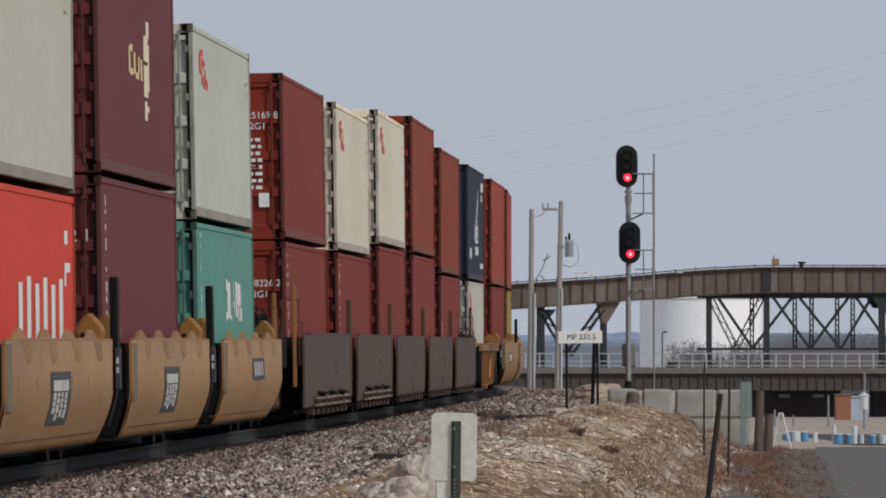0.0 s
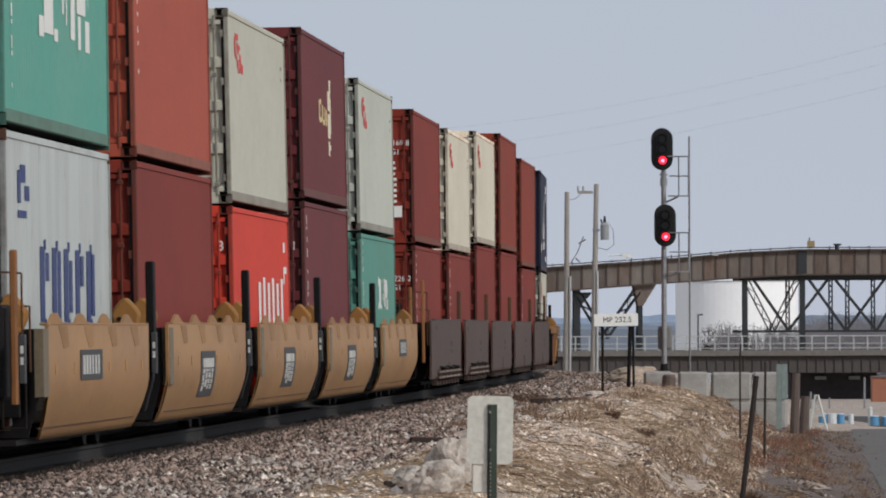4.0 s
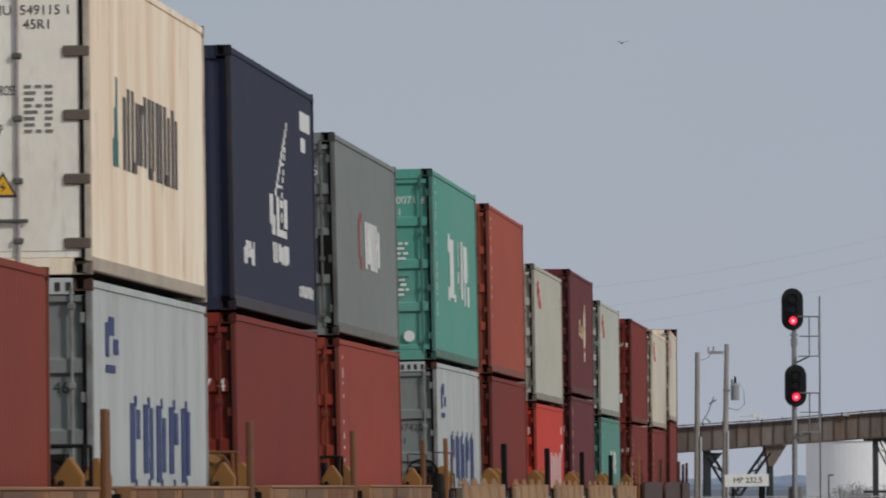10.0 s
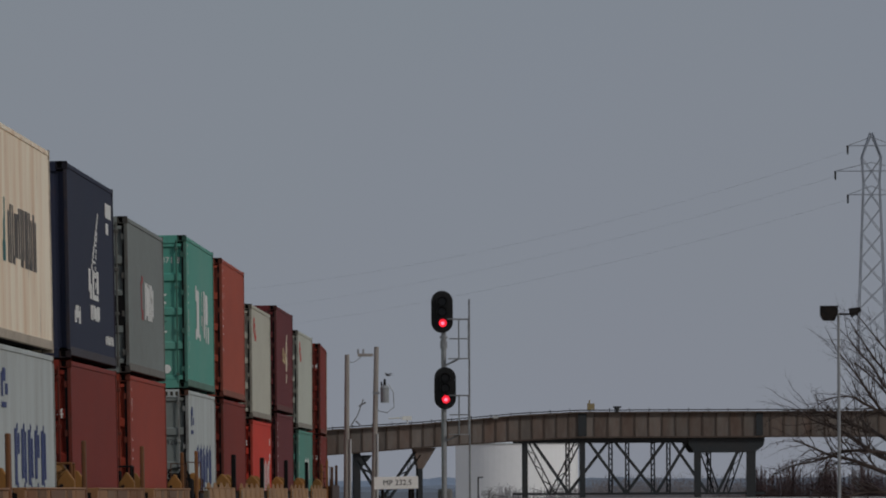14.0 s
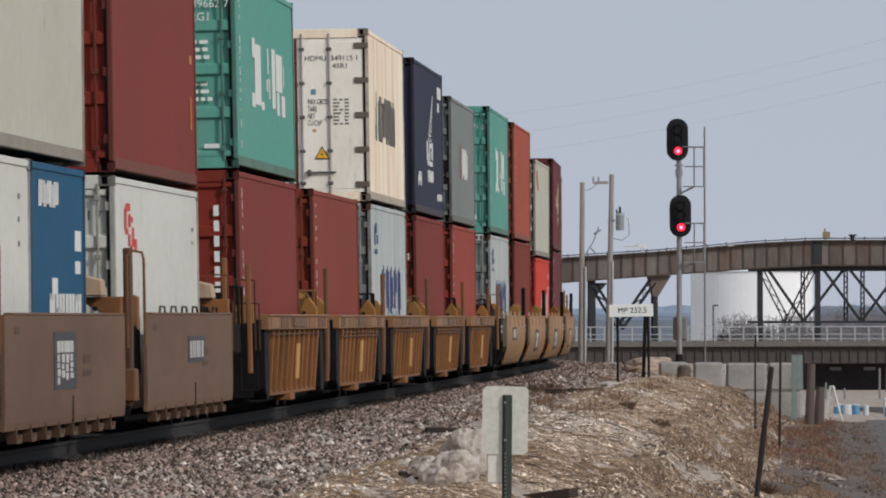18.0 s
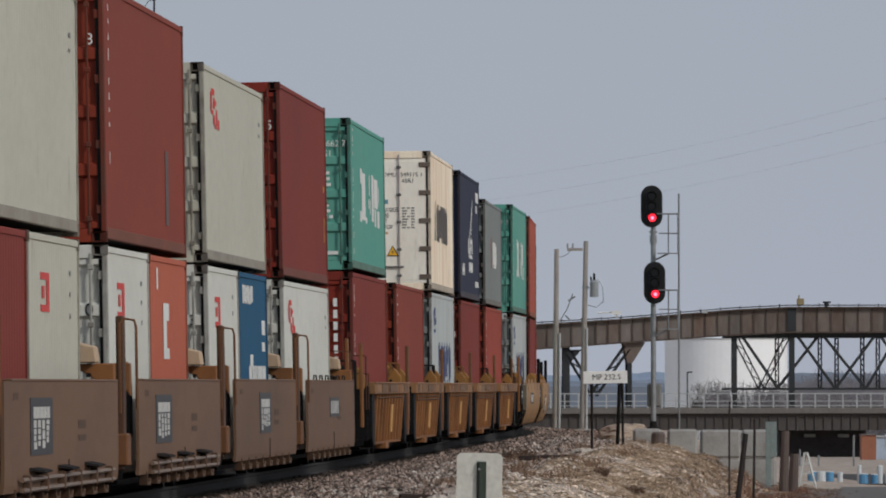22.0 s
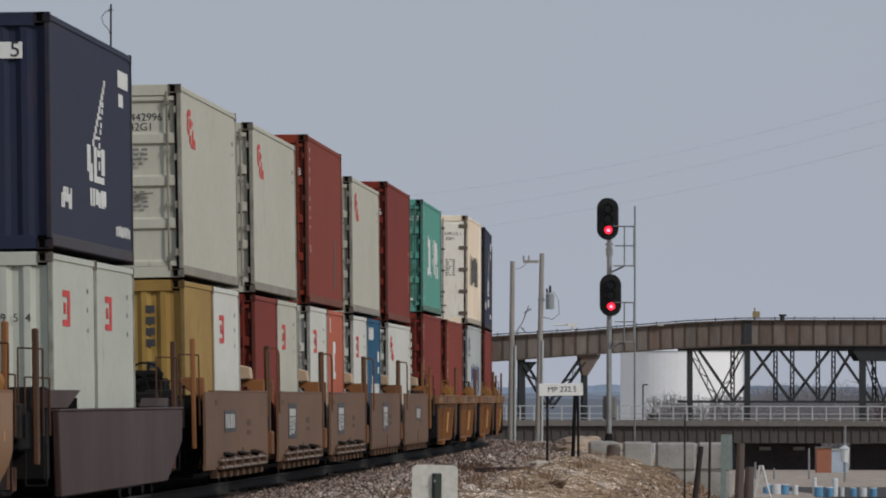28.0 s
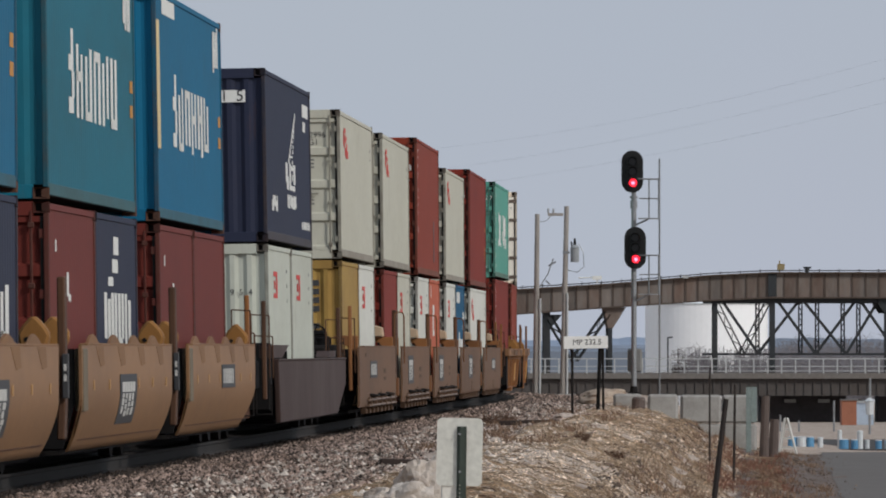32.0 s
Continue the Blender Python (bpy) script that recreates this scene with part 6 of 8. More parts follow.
def signal():
    """A mast with two black oval heads, red lamps lit below, and a ladder with platforms behind."""
    D = 239.0
    base = out(1112, 690, D)
    c = empty("railway_signal", base, "galvanised signal mast with two black oval heads showing red", "signal")
    k = D / F
    top = (690 - 300) * k
    mast = Build().rod((0, 0, 0), (0, 0, top), 0.075, 0.07, 14)
    mast.rod((0, 0, -0.5), (0, 0, 0), 0.09, 0.075, 14)
    part("mast", mast.data("mast", smooth=False), GALV, c)
    part("mast_base", Build().box(-0.17, 0.17, -0.17, 0.17, -0.12, 0.06).rod((0, 0, 0.06), (0, 0, 0.24), 0.12, 0.09, 12), STEEL_DARK, c, "dark cast base")
    part("mast_sleeve", Build().rod((0, 0, 0), (0, 0, 0.22), 0.1, n=12).rod((0, 0, 0.28), (0, 0, 0.34), 0.115, n=12), GALV, c, at=(0, 0, (690 - 360) * k))
    for y, x in ((295, -3), (430, 2)):
        h = part("signal_head", oval_plate(0.6, 1.17, 0.05).data("signal_head", 0.008), plain("matt_black_signal", (12, 12, 13), rough=0.55), c, "matt black oval signal head", at=(x * k, -0.2, (690 - y) * k))
        part("rear_housing", shared("rear_housing", lambda: Build().box(-0.17, 0.17, 0.05, 0.3, -0.42, 0.42), 0.04), plain("matt_black_signal", (12, 12, 13)), h)
        for z, lit in ((0.28, False), (0.0, False), (-0.31, True)):
            def hood():
                n, v = 16, []
                for i in range(n + 1):
                    a = math.pi * (-0.15 + 1.3 * i / n)
                    for r0, yy in ((0.155, 0), (0.145, -0.3), (0.136, -0.3), (0.146, 0)):
                        v.append((r0 * math.cos(a), yy, r0 * math.sin(a)))
                return Build().add(v, [(4 * i + e, 4 * i + (e + 1) % 4, 4 * i + 4 + (e + 1) % 4, 4 * i + 4 + e) for i in range(n) for e in range(4)] + [(0, 1, 2, 3), (4 * n + 3, 4 * n + 2, 4 * n + 1, 4 * n)])
            part("hood", shared("hood", hood), plain("matt_black_signal", (12, 12, 13)), h, at=(0, 0, z))
            lens = shared("lens", lambda: Build().rod((0, -0.02, 0), (0, 0.01, 0), 0.105, 0.115, 20))
            if lit:
                part("lamp", lens, plain("red_signal_lamp", (250, 40, 50), rough=0.3, vary=0.02, amount=0, bump=0, emit=(1.0, 0.02, 0.045, 1.9)), h, "glowing red lamp", at=(0.02, 0, z))
                part("lamp_core", shared("lamp_core", lambda: Build().rod((0, -0.03, 0), (0, -0.02, 0), 0.045, 0.05, 14)), plain("red_lamp_core", (255, 80, 100), vary=0.02, amount=0, bump=0, emit=(1.0, 0.22, 0.34, 2.6)), h, at=(0.02, 0, z - 0.01))
            else:
                part("lamp", lens, plain("dark_lens", (22, 20, 22), rough=0.15), h, "unlit dark lens", at=(0, 0, z))
        part("bracket", Build().box(-0.06, 0.06, -0.18, 0.1, -0.06, 0.06), GALV, c, at=(x * k, 0, (690 - y) * k))
    part("relay_box", Build().box(-0.2, 0.2, 0.1, 0.45, 0, 0.66).data("relay_box", 0.05), plain("dull_grey_enamel", (122, 122, 120), rough=0.6, second=(96, 94, 92), amount=0.5), c, "dull grey relay box on the mast", at=(0.03, 0, (690 - 650) * k))
    # ladder, seen edge on to the right of the mast
    lx = 46 * k
    stile = shared("ladder_rail", lambda: Build().rod((0, 0, -0.1), (0, 0, (690 - 272) * k), 0.022, n=6))
    for yy in (0.25, 0.62):
        part("ladder_rail", stile, GALV, c, at=(lx, yy, 0))
    rung = shared("rung", lambda: Build().rod((0, 0.25, 0), (0, 0.62, 0), 0.014, n=5))
    for i in range(21):
        part("rung", rung, GALV, c, at=(lx, 0, 0.25 + 0.31 * i))
    for ytop, ybot in ((308, 377), (443, 511)):
        zt, zb = (690 - ytop) * k, (690 - ybot) * k
        for yy in (-0.25, 0.25):
            part("guard_rail", Build().rod((0.1, yy, zt), (lx, yy, zt), 0.018, n=6), GALV, c)
            part("guard_rail", Build().rod((0.16, yy, (zt + zb) / 2), (lx, yy, (zt + zb) / 2), 0.014, n=6), GALV, c)
            part("guard_post", Build().rod((lx - 0.03, yy, zb), (lx - 0.03, yy, zt), 0.018, n=6), GALV, c)
            part("guard_post", Build().rod((0.42, yy, zb), (0.42, yy, zt), 0.014, n=6), GALV, c)
        part("platform", Build().box(0.12, lx, -0.28, 0.28, zb - 0.03, zb).beam((0.0, 0, zb - 0.22), (0.4, 0, zb - 0.03), 0.05, 0.05), GALV, c)


def utility_poles():
    D = 300.0
    k = D / F
    for x, tx, y0, arm in ((938, 941, 370, False), (986, 993, 356, True)):
        base = out(x, 690, D)
        gz = ground_z(base[0], D) - 0.1
        h = EYE + (HOR - y0) * k - gz
        c = empty("utility_pole", (base[0], D, gz), "weathered grey timber pole with galvanised conduit", "pole", "utility poles beside the track")
        dx = (tx - x) * k
        part("pole", Build().rod((0, 0, 0), (dx, 0, h), 0.11, 0.085, 12), WOOD_GREY, c)
        part("conduit", Build().rod((0.14, -0.1, 0), (0.16, -0.1, h * 0.56), 0.04, n=8), plain("pale_conduit", (182, 184, 184), rough=0.5), c, "pale plastic conduit")
        part("footing", Build().box(-0.5, 0.5, -0.4, 0.4, -0.1, 0.34).data("footing", 0.05), CONCRETE, c, "pale concrete footing")
        if arm:
            part("cross_arm", Build().box(-0.52, 0.02, -0.05, 0.05, h - 0.34, h - 0.24), WOOD_GREY, c)
            for i in range(2):
                part("insulator", Build().rod((-0.5 + 0.18 * i, 0, h - 0.24), (-0.5 + 0.18 * i, 0, h - 0.08), 0.04, 0.03, 8), GALV, c)
            t = part("transformer", Build().rod((0, 0, 0), (0, 0, 0.5), 0.15, 0.15, 14).rod((0, 0, 0.5), (0, 0, 0.6), 0.17, 0.1, 14), plain("grey_transformer", (150, 154, 156), rough=0.5), c, "grey transformer can", at=(0.42, -0.05, h - 1.95))
            part("bushing", Build().rod((0, 0, 0.6), (0, 0, 0.83), 0.05, 0.035, 8).rod((-0.1, 0, 0.58), (-0.12, 0, 0.72), 0.03, n=6), STEEL_DARK, t)
            part("mounting", Build().box(-0.42, -0.18, -0.04, 0.04, 0.3, 0.38), GALV, t)
            loop = Build()
            pts = [(0.55, 0, h - 1.3), (0.72, 0, h - 1.6), (0.74, 0, h - 2.1), (0.5, 0, h - 2.3), (0.1, 0, h - 2.2)]
            loop.tube(pts, 0.014)
            part("drop_wire", loop, GALV, c)
        else:
            loop = Build()
            pts = [(0.1, 0, h - 2.6), (0.42, 0, h - 2.1), (0.55, 0, h - 1.75), (0.62, 0, h - 1.55)]
            for p, q in zip(pts, pts[1:]):
                loop.rod(p, q, 0.02, n=5)
            loop.rod((0.45, 0, h - 1.8), (0.7, 0, h - 1.65), 0.03, n=5).rod((0.35, 0, h - 2.3), (0.5, 0, h - 2.45), 0.03, n=5)
            part("bracket_arm", loop, GALV, c)
    a, b = out(942, 382, D), out(968, 370, D)
    wire = Build().tube([(a[0] + (b[0] - a[0]) * i / 8, D, a[2] + (b[2] - a[2]) * i / 8 - 0.48 * (i / 8) * (1 - i / 8)) for i in range(9)], 0.012, 4)
    tagged(part("overhead_wire", wire, GALV, None), "slack wire between the two poles", "wire")


def milepost():
    D = 200.0
    k = D / F
    x, y, z = out(1029, 597, D)
    gz = ground_z(out(1050, 700, D)[0], D)
    c = empty("milepost_sign", (x, D, gz), "white milepost board with black lettering on dark posts", "sign")
    w, h = 78 * k, 22 * k
    zc = z - gz
    part("board", Build().box(-w / 2, w / 2, -0.02, 0.01, zc - h / 2, zc + h / 2).data("board", 0.004), plain("white_sign_face", (240, 240, 236), rough=0.5, vary=0.05, amount=0.25), c, at=pose(0, 0, 0, 0, -1, 0))
    part("lettering", text_mesh("MP 232.5", h * 0.62), plain("black_letter", (16, 16, 18), vary=0.05, amount=0.1), c, at=pose(0, -0.024, zc, 0, -1, 0))
    for dx, lean, mt in ((-26, 0, STEEL_DARK), (19, 1.2, BLACK), (29, -0.3, STEEL_DARK)):
        part("post", Build().rod((dx * k, 0.05, -0.1), (dx * k + lean * 0.05, 0.05, zc + (0.02 if dx > 0 else 0.1)), 0.045 if dx == 19 else 0.03, n=8), mt, c)


def small_sign():
    """The back of a small road sign on a green channel post."""
    D = 57.3
    k = D / F
    x, y, z = out(803.5, 791, D)
    gz = ground_z(x, D)
    c = empty("roadside_sign", (x, D, gz), "bare aluminium back of a small sign on a dark green post", "sign")
    zc = z - gz
    pts = []
    w, h, r = 0.152, 0.226, 0.035
    for cx, cz, a0 in ((w - r, h - r, 0), (-w + r, h - r, 90), (-w + r, -h + r, 180), (w - r, -h + r, 270)):
        for i in range(6):
            a = radians(a0 + 18 * i)
            pts.append((cx + r * math.cos(a), cz + r * math.sin(a)))
    part("plate", Build().prism(pts, "y", 0, 0.003), plain("bare_aluminium", (206, 205, 196), rough=0.5, metal=0.0, second=(196, 194, 182), amount=0.3, scale=2), c, "dull aluminium plate", at=pose(0, 0, zc, 0, 1.2, 0))
    green = plain("dark_green_enamel", (60, 69, 61), rough=0.45, second=(40, 48, 42), amount=0.5)
    zt = zc + 0.17
    part("post", Build().prism([(-0.032, 0), (-0.032, -0.004), (-0.014, -0.004), (-0.014, -0.03), (0.014, -0.03), (0.014, -0.004), (0.032, -0.004), (0.032, 0)], "z", -0.2, zt), green, c, "dark green channel post", at=pose(0, -0.006, 0, 0, 0.6, 0))
    hole = shared("post_hole", lambda: Build().rod((0, -0.0405, 0), (0, -0.036, 0), 0.005, n=8))
    for i in range(14):
        # solid discs, coloured pale for the light showing through the holes
        part("post_hole", hole, plain("light_through_hole", (150, 150, 142)), c, at=(0, 0, zc - 0.22 - 0.026 * i))
    for dz in (-0.13, 0.12):
        part("bolt", shared("bolt", lambda: Build().rod((0, -0.046, 0), (0, -0.03, 0), 0.009, n=6)), GALV, c, at=(0, 0, zc + dz))
    part("stub", Build().box(-0.125, -0.005, 0.01, 0.06, 0, 0.25).data("stub", 0.01), plain("pale_stake_wood", (226, 222, 212), rough=0.8), c, "pale timber stake beside the post", at=(0, 0, zc - 0.42))


def lump(seed, sx, sy, sz, cuts=4, rough=0.32):
    """A broken rock."""
    bm = bmesh.new()
    bmesh.ops.create_icosphere(bm, subdivisions=cuts, radius=1)
    for v in bm.verts:
        n = noise.noise(v.co * 1.3 + Vector((seed, 0, 0))) + 0.5 * noise.noise(v.co * 3 + Vector((0, seed, 0))) + 0.25 * noise.noise(v.co * 7 + Vector((0, 0, seed)))
        v.co *= 1 + rough * n + 0.06 * (noise.cell(v.co * 2.2 + Vector((seed, seed, 0))) - 0.5)
        v.co = Vector((max(min(v.co.x, 1.0), -1.05) * sx, v.co.y * 0.8 * sy, max(min(v.co.z + 0.25 * v.co.x, 0.98), -0.5) * sz))
    me = bpy.data.meshes.new("rock")
    bm.to_mesh(me)
    bm.free()
    return me


def rocks():
    m = plain("pale_rubble", (192, 182, 172), rough=0.95, scale=3, second=(132, 116, 102), amount=0.8, fine=22, vary=0.3, bump=0.6, bump_d=0.02)
    for x, y, d, sx, sy, sz, sd in ((728, 850, 78, 0.28, 0.4, 0.4, 1.0), (705, 872, 74, 0.3, 0.3, 0.28, 2.0), (760, 825, 84, 0.22, 0.5, 0.3, 3.0), (660, 868, 80, 0.2, 0.3, 0.18, 4.0), (985, 727, 190, 0.3, 0.8, 0.14, 5.0),
                                    (955, 733, 170, 0.14, 0.3, 0.1, 7.0)):
        px, py, pz = out(x, y, d)
        ob = part("rock", lump(sd, 0.85 * sx, sy, 0.72 * sz), m, None, at=(px, py, max(ground_z(px, py) + sz * 0.15, pz - 0.05)))
        tagged(ob, "pale broken rock half sunk in the gravel", "rock", "rocks beside the track")
    px, py, pz = out(1052, 700, 250)
    ob = part("gravel_mound", lump(9.0, 0.8, 2.0, 0.36, 4, 0.16), plain("pale_tan_gravel", (178, 160, 142), rough=0.95, scale=2, second=(140, 120, 104), amount=0.7, fine=16, vary=0.35, bump=0.6, bump_d=0.03), None, at=(px, py, max(ground_z(px, py), pz)))
    tagged(ob, "low mound of pale tan gravel behind the milepost", "mound")


def blocks():
    """A low wall of cast concrete blocks at the edge of the bank."""
    wall = empty("concrete_block_wall", (0, 0, 0), "low retaining wall of weathered grey concrete blocks", "wall")
    D = 222.0
    k = D / F
    tops = [(1076, 1128, 688), (1137, 1192, 689), (1195, 1268, 690), (1269, 1330, 690)]
    for i, (x0, x1, yt) in enumerate(tops):
        a, b = out(x0, yt, D + i * 1.0), out(x1, yt, D + i * 1.0)
        w = b[0] - a[0]
        for row in range(3 if i > 1 else 2):
            h = 0.74
            z1 = a[2] - row * (h + 0.015)
            ob = part("block", Build().box(0, w - 0.025, 0, 0.75, z1 - h, z1).data("block", 0.06), CONCRETE, wall, at=(a[0] + 0.02 * (row % 2), D + i * 1.0 + 0.04 * (row % 2), 0))
    x, y, z = out(1119, 694, D - 1.4)
    stump = empty("timber_stump", (x, y, ground_z(x, y)), "short round stump of dark weathered timber by the blocks", "stump")
    part("stem", Build().rod((0, 0, -0.1), (0.02, 0, z - ground_z(x, y) - 0.05), 0.185, 0.175, 14).rod((0.02, 0, z - ground_z(x, y) - 0.05), (0.02, 0, z - ground_z(x, y)), 0.175, 0.13, 14), plain("rotten_timber", (92, 79, 73)), stump)
    # steel end posts
    g = plain("pale_green_galvanised", (138, 150, 147), rough=0.5, metal=0.3, second=(110, 118, 116), amount=0.5)
    for x, y0, y1, w, dd in ((1315, 676, 792, 9, 215), (1324.5, 676, 738, 10, 214)):
        p = out(x, y1, dd)
        h = (y1 - y0) * dd / F
        ob = empty("steel_post", p, "pale galvanised channel post at the end of the block wall", "post", "posts by the block wall")
        part("flange", Build().box(-w * k / 2, w * k / 2, -0.03, 0.03, 0, h).box(-w * k / 2, -w * k / 2 + 0.02, -0.1, 0.1, 0, h), g, ob)
    for x, y0, y1, wd, dd in ((1341, 692, 806, 17, 210), (1357, 733, 806, 19, 212)):
        p = out(x, y1, dd)
        ob = empty("timber_post", p, "grey-brown rotting timber post by the block wall", "post", "posts by the block wall")
        part("post", Build().rod((0, 0, -0.2), (0.06, 0, (y1 - y0) * dd / F), wd * k / 2, wd * k / 2 * 0.8, 10), plain("rotten_timber", (92, 79, 73), rough=0.9, stretch=(5, 5, 0.6)), ob)


FENCE = plain("weathered_dark_steel", (50, 46, 45), rough=0.8, second=(72, 62, 56), amount=0.6, scale=5, spec=0.15)


def fence_posts():
    for x0, y0, x1, y1, dd, r in ((1275, 697, 1254, 874, 118, 0.04), (1247, 640, 1246, 700, 170, 0.016), (1291, 672, 1289, 812, 165, 0.026), (1246, 655, 1246, 775, 175, 0.02)):
        t, b = out(x0, y0, dd), out(x1, y1, dd)
        ob = empty("fence_post", b, "black steel fence post leaning on the bank", "post", "fence posts on the bank")
        d = Vector(t) - Vector(b)
        part("stem", Build().rod((0, 0, 0), d, r, r * 0.9, 8), FENCE, ob)
        part("spade", Build().rod(-d * 0.3, (0, 0, 0), r * 0.9, r, 8), FENCE, ob)


def trestle():
    """A white folding A-frame barrier on the low ground."""
    D = 228.0
    p = (out(1381, 806, D)[0], D, ground_z(out(1381, 806, D)[0], D))
    k = D / F
    c = empty("folding_trestle", p, "white painted folding trestle standing by the road", "barrier")
    wh = plain("white_paint", (200, 198, 192), rough=0.6, second=(160, 154, 146), amount=0.5)
    for x0, x1, yy in ((-14, -2, -0.35), (18, 2, -0.3), (-10, 0, 0.35), (20, 3, 0.4)):
        part("leg", Build().beam((x0 * k, yy, 0), (x1 * k, 0, 64 * k), 0.045, 0.04), wh, c)
    for i in range(3):
        part("cross_bar", Build().beam(((-12 + 3 * i) * k, -0.25 + 0.08 * i, (12 + 16 * i) * k), ((15 - 4 * i) * k, -0.25 + 0.08 * i, (12 + 16 * i) * k), 0.03, 0.045), wh, c)


def antenna():
    """A thin mast beyond the train with a drooping wire loop near its top."""
    D = 330.0
    p = out(229, 500, D)
    c = empty("antenna_mast", (p[0], D, ground_z(p[0], D)), "thin grey antenna mast with a drooping wire loop", "mast")
    top = EYE + (HOR + 84) * D / F - ground_z(p[0], D)
    part("stem", Build().rod((0, 0, 0), (0, 0, top), 0.06, 0.035, 8), STEEL_DARK, c)
    loop = Build()
    pts = [(0, 0, top - 0.25), (-0.22, 0, top - 0.3), (-0.36, 0, top - 0.5), (-0.3, 0, top - 0.75), (-0.1, 0, top - 0.95), (0, 0, top - 1.2)]
    for a, b in zip(pts, pts[1:]):
        loop.rod(a, b, 0.014, n=5)
    part("wire_loop", loop, STEEL_DARK, c)
    part("cross_piece", Build().rod((-0.12, 0, top - 0.22), (0.1, 0, top - 0.22), 0.02, n=5), STEEL_DARK, c)


antenna()
signal()
utility_poles()
milepost()
small_sign()
rocks()
blocks()
fence_posts()
trestle()

# ---- the double-deck bridge ----
BD = 600.0
BK = BD / F


def bx(x):
    return (x - 784) * BK


def bz(y):
    return EYE + (HOR - y) * BK


GIRDER = plain("rust_stained_grey_girder", (112, 104, 98), rough=0.8, scale=0.6, stretch=(1, 1, 0.35), second=(98, 72, 58), amount=0.8, fine=3, vary=0.3, piece=0.22)
TRUSS = plain("dark_bridge_steel", (46, 50, 53), rough=0.7, scale=0.6, second=(60, 51, 47), amount=0.5, fine=4)
SEAM = plain("dark_rusty_seam", (84, 72, 64), rough=0.8, scale=0.6, fine=4)
DECK = plain("weathered_deck_concrete", (112, 108, 104), rough=0.9, scale=0.4, second=(112, 104, 98), amount=0.6, fine=4)
RAILING = plain("pale_railing_paint", (176, 178, 178), rough=0.6)


def upper_line(x):
    """Top and bottom of the upper girder."""
    pts = [(860, 511, 552), (905, 504, 547), (1070, 494, 535), (1246, 479, 523), (1350, 474, 518), (2300, 474, 518)]
    for (a, t0, b0), (b, t1, b1) in zip(pts, pts[1:]):
        if x <= b:
            f = (x - a) / (b - a)
            return t0 + (t1 - t0) * f, b0 + (b1 - b0) * f
    return 474, 518


